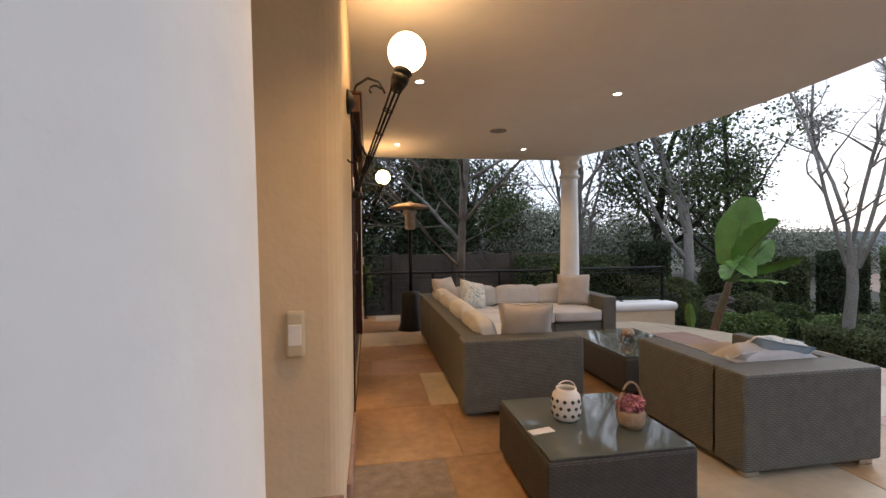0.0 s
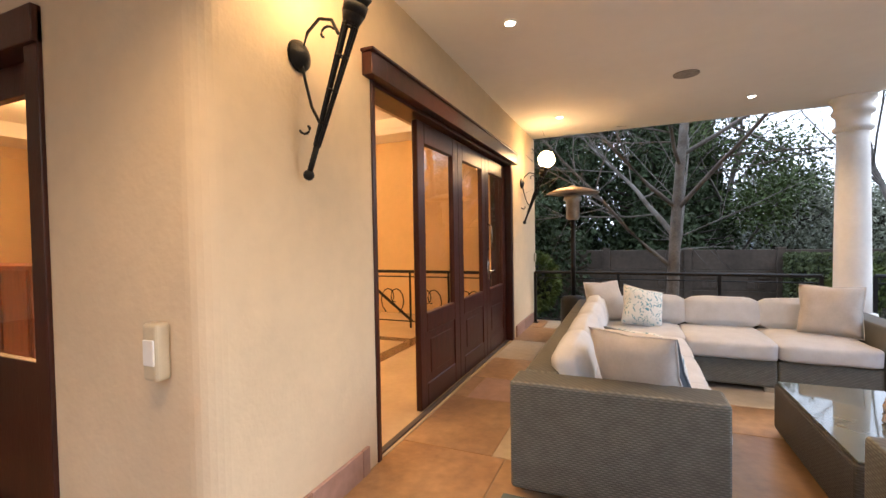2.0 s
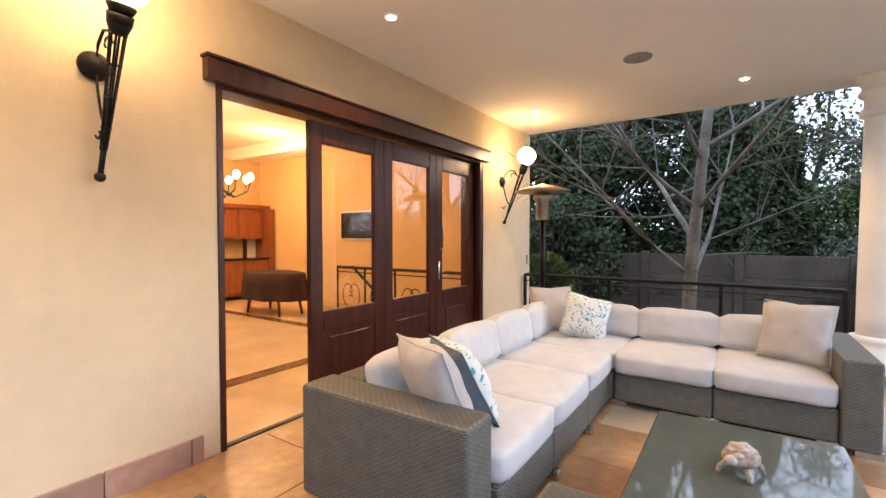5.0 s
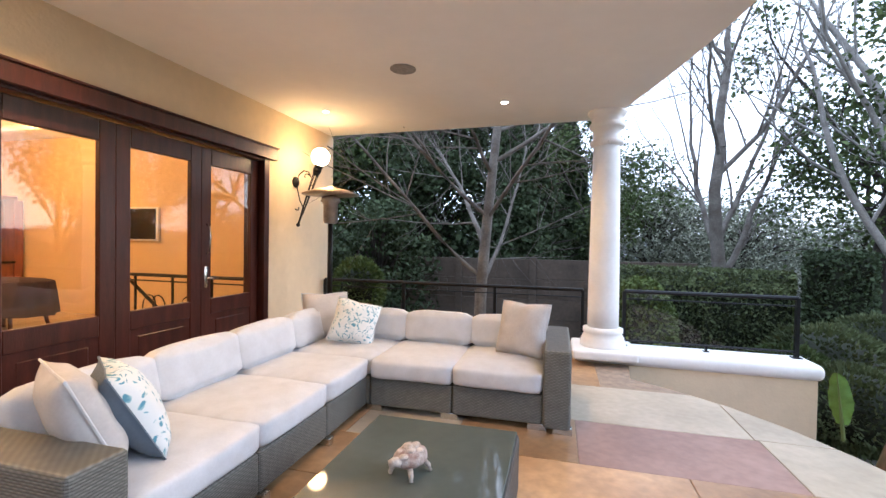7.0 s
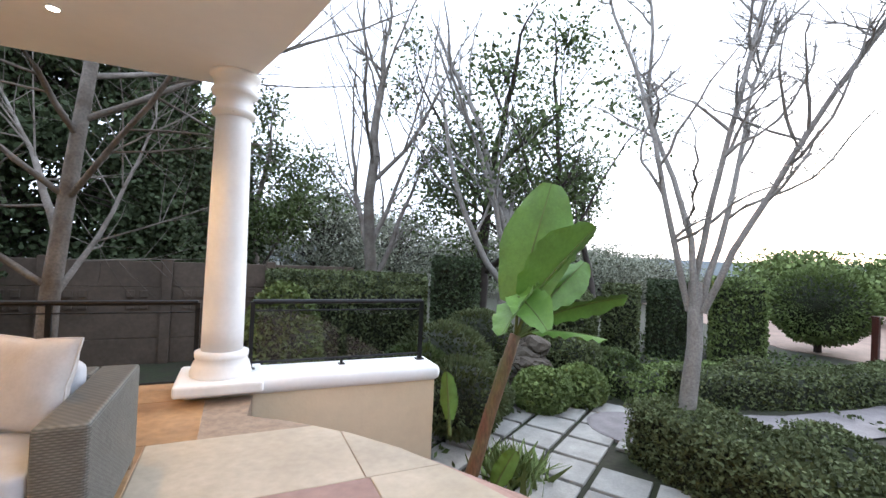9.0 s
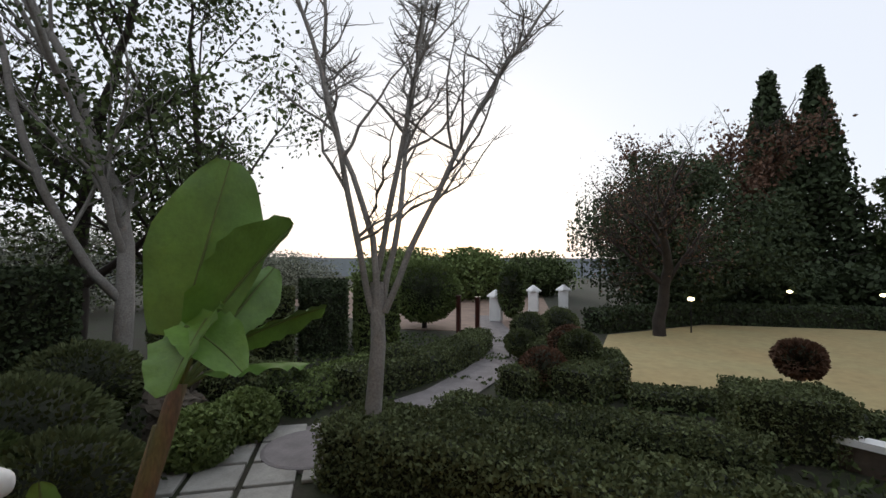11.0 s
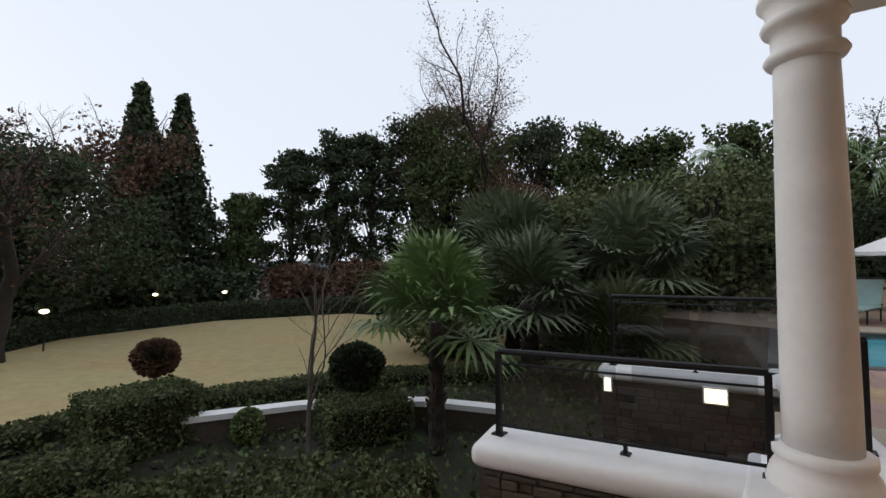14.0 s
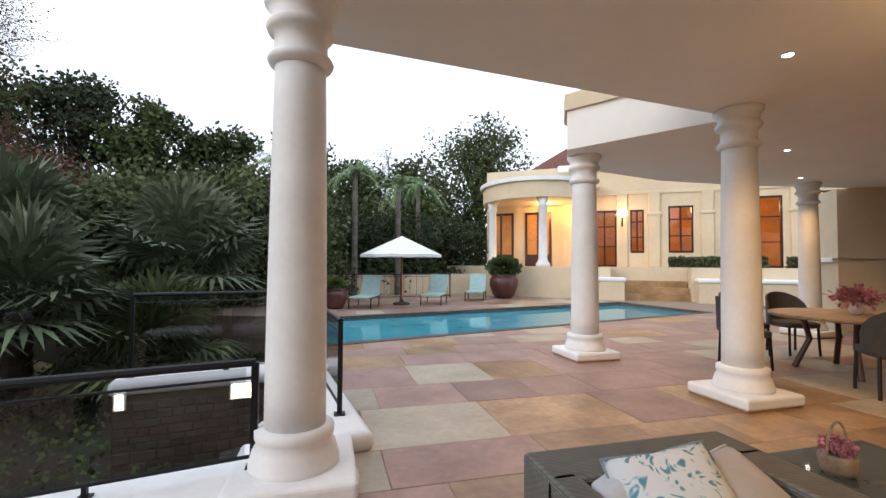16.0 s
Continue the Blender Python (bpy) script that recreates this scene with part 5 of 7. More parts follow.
# lawn, path and beds
bm = bmesh.new()
lawn_pts = [(15.0, 4.5), (20.3, 4.0), (24.3, 0.2), (24.9, -5.3), (22.0, -10.7), (14.0, -11.5), (10.0, -8.0), (9.3, -4.2), (11.0, -2.2), (12.4, 0.6), (12.8, 3.9)]
prism(bm, lawn_pts, GZ - 0.05, GZ + 0.02)
structure(part("lawn", bm, M_LAWN), "dry straw-coloured winter lawn", "lawn")
M_GRAVEL = mat("grey_brick_path", (0.22, 0.20, 0.20), 0.8, vary=0.2, scale=4, bump=0.5, bump_scale=50)
cl = [V((9.3, 8.2, 0)), V((10.4, 7.7, 0)), V((12.0, 7.05, 0)), V((14.0, 6.75, 0)), V((16.5, 6.75, 0)), V((19.5, 7.6, 0)), V((24, 9.2, 0))]
bm = bmesh.new()
prev = None
for i, p in enumerate(cl):
    d = (cl[min(i + 1, len(cl) - 1)] - cl[max(i - 1, 0)]).normalized()
    nrm = V((-d.y, d.x, 0)) * 0.48
    cur = [bm.verts.new((*(p + nrm).xy, GZ + 0.03)), bm.verts.new((*(p - nrm).xy, GZ + 0.03))]
    if prev:
        bm.faces.new((prev[0], prev[1], cur[1], cur[0]))
    prev = cur
structure(part("path", bm, M_GRAVEL), "grey paved garden path curving between hedges", "path")
bm = bmesh.new()
lathe(bm, [(0.62, GZ), (0.62, GZ + 0.05), (0.58, GZ + 0.06)], 32, (9.25, 7.95, 0))
structure(part("path_disc", bm, M_GRAVEL), "round grey paved disc at the start of the path", "path")
bm = bmesh.new()
prism(bm, [(20, 5.5), (45, 9), (60, 30), (26, 22), (19, 11)], GZ - 0.3, GZ + 0.015)
M_DRIVE = mat("brick_forecourt", (0.30, 0.21, 0.16), 0.85, vary=0.2, scale=1.5)
structure(part("forecourt", bm, M_DRIVE), "brick paved forecourt beyond the garden", "paving")

# stepping pavers
pav = empty("paver_court", (0, 0, 0))
for i in range(-1, 6):
    for j in range(-3, 4):
        m = pose(6.7 + i * 0.60 * math.cos(0.55) - j * 0.60 * math.sin(0.55), 7.55 + i * 0.60 * math.sin(0.55) + j * 0.60 * math.cos(0.55), GZ, 0, 0, math.degrees(0.55))
        p = m.translation
        if math.hypot(p.x - SC[0], p.y - SC[1]) < 5.15 or (p.x > 9.0 and p.y < 8.0) or p.x > 10.2 or p.y > 9.4 or p.y < 5.2 or p.x > 8.2 and p.y < 7.2:
            continue
        bm = bmesh.new()
        box(bm, -0.265, 0.265, -0.265, 0.265, 0.0, 0.045, 0.008, 1)
        ob = part("paver", bm, M_PAVE, pav)
        ob.matrix_basis = m
structure(pav, "pale square pavers set apart in dark soil", "paving")

# hedges near the steps
hedge_run([(8.95, 7.28), (8.90, 6.7), (8.72, 5.6), (8.52, 4.7), (8.28, 3.6), (7.9, 2.65), (7.35, 2.1), (6.65, 1.85)], 1.0, GZ, -0.30, 2600, 0.034, 11, "long curved low clipped box hedge", rounding=0.1)
hedge_run([(10.9, 6.6), (10.55, 5.9), (10.6, 5.0), (10.75, 4.2), (10.6, 3.3), (10.3, 2.7)], 0.75, GZ, -0.58, 2000, 0.034, 12, "curved low clipped hedge with a rounded top", rounding=0.2)
hedge_run([(11.35, 2.75), (11.35, 1.55)], 0.95, GZ, -0.22, 2200, 0.032, 13, "square clipped block hedge", rounding=0.06)
hedge_run([(9.45, 0.52), (8.95, -0.5)], 0.95, GZ, -0.48, 2200, 0.032, 14, "square clipped block hedge below a topiary ball", rounding=0.06)
hedge_run([(12.7, 3.9), (12.75, 2.4), (12.35, 0.75), (10.95, -2.1), (9.2, -3.75), (8.3, -4.3)], 0.6, GZ, -0.70, 1100, 0.042, 15, "dark low hedge along the lawn edge", rounding=0.1)
hedge_run([(12.3, 5.9), (13.2, 5.4), (14.4, 5.3)], 0.7, GZ, -0.5, 1000, 0.042, 16, "low clipped hedge in the parterre", rounding=0.1)
hedge_run([(12.3, 4.9), (13.4, 4.3), (14.6, 4.4)], 0.9, GZ, -0.42, 1000, 0.042, 17, "low clipped hedge in the parterre", rounding=0.1)
hedge_run([(15.0, 5.7), (16.6, 5.5), (18.0, 5.6)], 0.6, GZ, -0.5, 1000, 0.042, 18, "low clipped hedge in the parterre", rounding=0.1)
hedge_run([(11.2, 8.6), (13.0, 7.95), (15.0, 7.55), (16.6, 7.6)], 0.8, GZ, -0.45, 1000, 0.042, 19, "low clipped hedge along the path", rounding=0.15)
hedge_run([(10.2, 9.2), (12.0, 9.3), (13.6, 8.9)], 0.9, GZ, -0.60, 900, 0.045, 20, "loose low hedge behind the path", M_LEAF_L, rounding=0.2)
kerb = [(11.5, 2.7), (10.98, 1.65), (10.18, 0.38), (9.35, -0.45), (8.72, -0.85), (7.6, -1.2)]
kerb_wall = empty("kerb_wall")
for nm, half, z0, z1, mt in (("wall", 0.09, GZ, -0.70, M_CONCRETE), ("coping", 0.12, -0.70, -0.62, M_WHITE)):
    bm = bmesh.new()
    rows = []
    for i, (x, y) in enumerate(kerb):
        (xa, ya), (xb, yb) = kerb[max(i - 1, 0)], kerb[min(i + 1, len(kerb) - 1)]
        d = V((xb - xa, yb - ya, 0)).normalized()
        nr = V((-d.y, d.x, 0)) * half
        rows.append([bm.verts.new((x + sg * nr.x, y + sg * nr.y, z)) for sg, z in ((1, z0), (1, z1), (-1, z1), (-1, z0))])
    for a, b in zip(rows, rows[1:]):
        for q in range(4):
            bm.faces.new((a[q], a[(q + 1) % 4], b[(q + 1) % 4], b[q]))
    bm.faces.new(rows[0])
    bm.faces.new(list(reversed(rows[-1])))
    part(nm, bm, mt, kerb_wall)
structure(kerb_wall, "low curved garden kerb wall with a white coping", "kerb")
shrub(12.45, 1.55, 0.0, 0.33, 0.29, 2600, 0.05, 31, "russet topiary ball on a thin stem", M_LEAF_R, "topiary", 0.03, "topiary", 0.93, "topiary balls")
shrub(9.70, -0.30, -0.14, 0.42, 0.36, 3600, 0.05, 32, "dark topiary ball above a hedge block", M_LEAF_D, "topiary", 0.03, "topiary", 0.93, "topiary balls")
shrub(10.28, 1.18, -0.76, 0.21, 0.24, 1500, 0.04, 33, "small yellow-green clipped bush", M_LEAF_L, "shrub", 0, "shrub", 0.95)
for k, (x, y, r, z) in enumerate(((13.6, 4.75, 0.40, -0.25), (14.6, 5.0, 0.45, -0.35), (16.2, 6.1, 0.5, -0.3), (17.2, 5.4, 0.55, -0.3), (15.4, 6.2, 0.4, -0.55), (12.6, 8.3, 0.45, -0.6), (12.9, 5.4, 0.45, -0.55))):
    shrub(x, y, z, r, r * 0.85, 3000, 0.045, 40 + k, "rounded clipped shrub in the parterre", M_LEAF_R if k in (1, 6) else M_HEDGE, "shrub", 0, "shrub", 0.93, "parterre shrubs")

# beds beside the steps and round the rock
for k, (x, y, r, z, mt) in enumerate(((6.75, 8.55, 0.62, -0.45, M_HEDGE), (6.95, 9.5, 0.75, -0.25, M_HEDGE), (7.6, 9.15, 0.36, -0.74, M_HEDGE), (8.5, 9.05, 0.45, -0.7, M_LEAF_L), (9.3, 9.1, 0.45, -0.72, M_LEAF_L), (9.9, 10.0, 0.6, -0.5, M_HEDGE), (10.6, 9.6, 0.5, -0.65, M_LEAF), (8.35, 10.9, 0.7, -0.2, M_HEDGE), (6.3, 9.0, 0.55, -0.30, M_LEAF))):
    shrub(x, y, z, r, r * 0.8, 5200, 0.042 if mt is not M_LEAF_L else 0.055, 60 + k, "leafy garden shrub beside the paver court", mt, "shrub", 0, "shrub", 0.82, "garden shrubs")
shrub(4.62, 9.65, -0.08, 0.55, 0.97, 9000, 0.045, 81, "round clipped green shrub beyond the parapet", M_LEAF_L, "shrub", 0, "shrub", 0.93)
shrub(-0.35, 10.3, 0.45, 0.5, 0.62, 3500, 0.06, 82, "yellow-green leafy shrub beyond the railing", M_LEAF_L, "shrub", 0, "shrub", 0.7)
rock = empty("rock_feature", (8.75, 9.75, GZ))
rnd = random.Random(3)
for k in range(11):
    bm = bmesh.new()
    bmesh.ops.create_icosphere(bm, subdivisions=3, radius=1)
    sx, sy, sz = rnd.uniform(0.16, 0.32), rnd.uniform(0.16, 0.3), rnd.uniform(0.10, 0.20)
    cx, cy, cz = rnd.uniform(-0.35, 0.35), rnd.uniform(-0.25, 0.25), 0.08 + 0.075 * k
    for v in bm.verts:
        f = 1 + 0.35 * noise.noise(v.co * 1.7 + V((k * 3, 0, 0))) + 0.12 * noise.noise(v.co * 5 + V((k, 0, 0)))
        v.co = V((cx * (1 - k / 16) + v.co.x * sx * f, cy + v.co.y * sy * f, cz + v.co.z * sz * f))
    part("rock", bm, M_STONE, rock)
tagged(rock, "stacked brown weathered rock feature among shrubs", "rock feature")

# tall hedges at the garden boundary
hedge_run([(4.7, 13.15), (6.2, 12.85), (7.75, 12.35)], 1.2, GZ, 0.90, 1000, 0.05, 90, "tall dark clipped boundary hedge", M_HEDGE, rounding=0.4)
hedge_run([(7.95, 12.15), (8.75, 11.75)], 1.1, GZ, 1.30, 1000, 0.05, 91, "tall dark clipped hedge block", M_LEAF_D, rounding=0.2)
hedge_run([(12.95, 12.15), (13.45, 11.55)], 1.1, GZ, 0.80, 900, 0.055, 92, "rounded tall clipped hedge block", M_HEDGE, rounding=0.4)
hedge_run([(14.1, 11.7), (14.8, 10.95)], 1.2, GZ, 0.95, 900, 0.055, 93, "rounded tall clipped hedge block", M_LEAF_D, rounding=0.4)
hedge_run([(15.3, 10.8), (15.9, 9.9)], 1.3, GZ, 1.10, 900, 0.055, 94, "tall bright green clipped hedge block", M_LEAF_L, rounding=0.25)
shrub(19.6, 10.4, 0.35, 1.3, 1.1, 11000, 0.06, 95, "round clipped green shrub far down the garden", M_LEAF_L, "shrub", 0.1, "shrub", 0.9)
shrub(11.2, 11.9, 0.0, 0.9, 0.95, 8000, 0.055, 96, "rounded green shrub between the hedges", M_HEDGE, "shrub", 0, "shrub", 0.85)

# boundary wall of precast panels
bwall = empty("boundary_wall", (0, 0, 0))
for i in range(9):
    x = -10.5 + i * 1.9
    bx("wall_post", (x - 0.09, x + 0.09, 13.55, 13.75, GZ, 1.05), M_CONCRETE, bwall, 0.01)
    for k in range(4):
        bx("panel", (x + 0.09, x + 1.81, 13.62, 13.68, GZ + k * 0.5, GZ + k * 0.5 + 0.495), M_CONCRETE, bwall, 0.012)
for i in range(16):
    for dx in (-0.11, 0.11):
        for dz in (-0.11, 0.11):
            x, z = -10.03 + i * 0.95 + dx, 0.25 + dz
            bx("motif", (x - 0.07, x + 0.07, 13.585, 13.622, z - 0.07, z + 0.07), M_CONCRETE, bwall, 0.01)
structure(bwall, "weathered precast concrete boundary wall", "wall")

# feature trees
def crooked(rng, p, d, length, n, wig, rise):
    """A kinked line of points that slowly turns upwards."""
    pts = [p.copy()]
    for i in range(n):
        d = (d + V((rng.gauss(0, wig), rng.gauss(0, wig), rng.gauss(0, wig * 0.4) + rise))).normalized()
        pts.append(pts[-1] + d * length / n)
    return pts


def forked_tree(x, y, fork, r0, seed, leans, label, bark):
    """A bare tree: a short mottled trunk, long upright stems, crooked side branches and many short twigs."""
    rng = random.Random(seed)
    ob = empty("bare_tree", (x, y, GZ))
    o = V((x, y, GZ))
    top = V((x + 0.03, y + 0.02, GZ + fork))
    woody("trunk", [([V((x, y, GZ - 0.1)), V((x - 0.03, y + 0.02, GZ + fork * 0.35)), V((x + 0.02, y - 0.01, GZ + fork * 0.7)), top + V((0, 0, 0.1))], r0 * 1.2, r0 * 0.85, 0)], bark, ob, o)
    twigs = []
    for lx, ly, length in leans:
        base = top + V((lx * 0.25, ly * 0.25, -0.25))
        stem = crooked(rng, base, V((lx, ly, 1)).normalized(), length, 16, 0.085, 0.02)
        woody("stem", [(stem, r0 * 0.44, 0.010, 0)], bark, ob, o)
        for k in range(15):
            t = rng.uniform(0.16, 0.97)
            at = stem[int(t * 15)].lerp(stem[int(t * 15) + 1], t * 15 % 1)
            a = rng.uniform(0, 6.283)
            side = crooked(rng, at, V((math.cos(a), math.sin(a), rng.uniform(0.5, 1.3))).normalized(), rng.uniform(0.5, 1.9) * (1.15 - 0.6 * t), 8, 0.2, 0.05)
            twigs.append((side, 0.026 * (1.1 - 0.7 * t), 0.005, 2))
            for q in range(9):
                u = rng.randrange(1, 8)
                a = rng.uniform(0, 6.283)
                tw = crooked(rng, side[u], V((math.cos(a), math.sin(a), rng.uniform(0.1, 1.2))).normalized(), rng.uniform(0.15, 0.55), 4, 0.25, 0.04)
                twigs.append((tw, 0.008, 0.003, 3))
                for z in range(2):
                    a = rng.uniform(0, 6.283)
                    twigs.append((crooked(rng, tw[rng.randrange(1, 4)], V((math.cos(a), math.sin(a), 0.6)).normalized(), rng.uniform(0.08, 0.25), 2, 0.2, 0), 0.005, 0.002, 3))
    woody("branchwork", twigs, bark, ob, o)
    return tagged(ob, label, "tree")


forked_tree(8.98, 6.9, 2.1, 0.092, 19, ((0.05, 0.10, 6.6), (-0.12, -0.10, 6.8), (0.10, -0.22, 6.6), (0.02, -0.42, 6.2), (-0.18, 0.16, 5.6)), "bare pale-barked tree forking into upright stems", M_BARK_P)
tree(6.9, 13.6, 9.5, 0.17, 21, "bare grey-barked tree with fine twigs", M_BARK, None, stems=1, lean=0.05, spread=0.5, depth=4, kids=4, up=0.8, name="bare_tree")
tree(9.35, 11.6, 9.5, 0.16, 33, "bare pale tree with a leaning trunk", M_BARK_P, None, stems=1, lean=0.10, spread=0.45, depth=4, kids=3, up=1.0, name="bare_tree")
tree(12.4, 13.2, 8.5, 0.13, 34, "tall sparse-leaved tree beyond the hedge", M_BARK_D, M_LEAF, 0.075, 6, 0.22, stems=1, spread=0.6, depth=4, kids=3, up=0.6, name="tree")
tree(2.07, 9.77, 9.0, 0.115, 8, "bare grey tree with long spreading limbs", M_BARK, None, stems=1, lean=0.03, spread=0.95, depth=3, kids=7, up=0.25, first=0.2, name="bare_tree", wig=0.08)
tree(8.4, 1.62, 2.9, 0.028, 44, "thin bare sapling beside the hedge", M_BARK, None, stems=1, lean=0.03, spread=0.35, depth=3, kids=3, first=0.6, name="sapling")
tree(20.7, 2.35, 6.3, 0.22, 51, "spreading bare russet tree on the lawn edge", M_BARK_D, M_LEAF_R, 0.055, 1, 0.3, stems=1, spread=0.8, depth=4, kids=4, name="tree")
tree(10.6, 14.6, 9.0, 0.2, 61, "spreading evergreen tree with layered leaf clumps", M_BARK_D, M_LEAF, 0.085, 6, 0.24, stems=1, spread=0.7, depth=4, kids=3, name="tree")
tree(14.6, 14.2, 6.2, 0.16, 62, "spreading tree with sparse green leaves", M_BARK_D, M_LEAF, 0.08, 7, 0.24, stems=1, spread=0.75, depth=4, kids=3, name="tree")
tree(4.4, 17.5, 7.0, 0.16, 63, "airy tree with sparse green leaves", M_BARK, M_LEAF, 0.085, 9, 0.26, stems=1, spread=0.6, depth=4, kids=3, name="tree")

M_LEAF_P = mat("dark_palm_leaf", (0.125, 0.160, 0.090), 0.6, vary=0.2, scale=1.0, island=0.35, spec=0.3)
# olive leaf paled towards grey, so distance haze sits in the colour
M_LEAF_H = mat("haze_pale_leaf", (0.20, 0.215, 0.15), 0.7, vary=0.2, scale=1.0, island=0.35)
# dark evergreens behind the boundary wall
G = "evergreen screen"
mass_tree(-1.2, 17.0, 11, 5.5, 101, "large dark evergreen tree behind the boundary wall", M_LEAF_D, 60000, 0.11, conic=0.0, base=0.05, group=G, clumps=170)
mass_tree(2.3, 16.0, 9.0, 4.6, 102, "dense dark conifer behind the boundary wall", M_LEAF_D, 60000, 0.09, conic=0.6, base=0.03, group=G)
mass_tree(3.6, 18.5, 7.5, 4.2, 103, "dense dark conifer behind the boundary wall", M_LEAF_D, 42000, 0.1, conic=0.6, base=0.03, group=G)
mass_tree(-5.0, 16.0, 10, 5.5, 104, "large dark evergreen tree behind the boundary wall", M_LEAF, 40000, 0.12, base=0.05, group=G, clumps=150)
mass_tree(-1.0, 12.6, 3.2, 2.6, 105, "dark rounded evergreen beside the boundary wall", M_LEAF_D, 12000, 0.08, base=0.0, group=G)
mass_tree(-9.0, 17.5, 9, 6, 106, "large dark evergreen tree behind the boundary wall", M_LEAF, 18000, 0.12, base=0.05, group=G)
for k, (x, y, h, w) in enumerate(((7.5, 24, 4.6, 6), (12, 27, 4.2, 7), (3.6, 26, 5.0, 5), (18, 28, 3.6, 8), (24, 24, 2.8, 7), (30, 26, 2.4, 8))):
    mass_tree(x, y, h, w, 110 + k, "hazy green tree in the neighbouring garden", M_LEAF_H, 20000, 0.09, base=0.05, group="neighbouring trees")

# trees round the lawn
G = "trees round the lawn"
mass_tree(26.6, 0.9, 6.6, 8.0, 130, "broad dome-shaped dark tree beyond the lawn", M_LEAF_D, 40000, 0.11, base=0.02, group=G)
mass_tree(36.5, -6.0, 14.2, 9.6, 131, "tall narrow dark conifer beyond the lawn", M_LEAF_D, 14000, 0.24, conic=0.7, base=0.03, group=G)
mass_tree(36.5, -8.5, 14.2, 9.2, 132, "tall narrow dark conifer beyond the lawn", M_LEAF_D, 14000, 0.24, conic=0.7, base=0.03, group=G)
tree(38, -0.6, 13.0, 0.32, 133, "tall bare tree beyond the lawn", M_BARK_D, None, stems=2, spread=0.6, depth=5, kids=3, up=0.5, wig=0.2, ln=(0.35, 0.58), name="bare_tree", group=G)
tree(35, -2.6, 11.5, 0.3, 134, "tall bare russet tree beyond the lawn", M_BARK_D, M_LEAF_R, 0.14, 1, 0.3, stems=2, spread=0.6, depth=5, kids=3, up=0.5, wig=0.2, ln=(0.35, 0.58), name="bare_tree", group=G)
for k, (x, y, h, w, mt) in enumerate(((33, -14.6, 10.8, 4.2, M_LEAF_D), (31, -17, 12.4, 4.2, M_LEAF_D), (28.5, -18.5, 12.0, 4.2, M_LEAF_D), (25.5, -20.0, 13.2, 5, M_LEAF_D), (22.5, -20.0, 13.4, 6, M_LEAF), (19.5, -20.5, 11.6, 5.5, M_LEAF), (16.5, -22, 11.4, 5.5, M_LEAF_D), (13, -22, 10.4, 5, M_LEAF), (9.5, -23, 9.4, 5, M_LEAF), (5.5, -24, 9.6, 5, M_LEAF), (2, -25, 8.8, 5.5, M_LEAF), (-2, -26, 9.2, 6, M_LEAF), (-7, -27, 12.5, 8, M_LEAF), (35.5, -12.3, 7.5, 4, M_LEAF))):
    mass_tree(x, y, h, w, 140 + k, "tall dense evergreen tree in the boundary screen", mt, 13000, 0.17, base=0.06, group=G)
tree(20.4, -18.6, 17.5, 0.24, 160, "tall bare tree with fine twigs and few leaves", M_BARK_D, M_LEAF_R, 0.05, 1, 0.25, stems=3, lean=0.22, spread=0.6, depth=5, kids=4, up=0.4, wig=0.2, ln=(0.32, 0.52), name="bare_tree", group=G)
tree(2.0, -27, 11.5, 0.25, 161, "tall bare tree with fine twigs", M_BARK_D, M_LEAF_R, 0.07, 1, 0.25, stems=3, lean=0.2, spread=0.6, depth=5, kids=3, up=0.4, wig=0.2, ln=(0.32, 0.52), name="bare_tree", group=G)
for k, (x, y, h, w) in enumerate(((30, -3.5, 2.4, 4), (30.5, -8, 2.2, 4.5), (28.5, -12, 2.2, 4.5), (25, -14.5, 2.4, 5), (20.5, -15, 2.6, 5), (16.5, -14.5, 2.8, 5))):
    mass_tree(x, y, h, w, 170 + k, "dark shrubbery along the far lawn edge", M_LEAF_R if k in (2, 3) else M_LEAF_D, 3200, 0.2, base=0.0, group="far shrubbery", name="shrubbery")
hedge_run([(20.8, 4.5), (24.8, 0.7), (25.5, -5.5), (22.6, -11.2), (17.0, -12.4)], 0.9, GZ, -0.2, 220, 0.09, 180, "long dark hedge along the far lawn edge", M_LEAF_D, rounding=0.2)


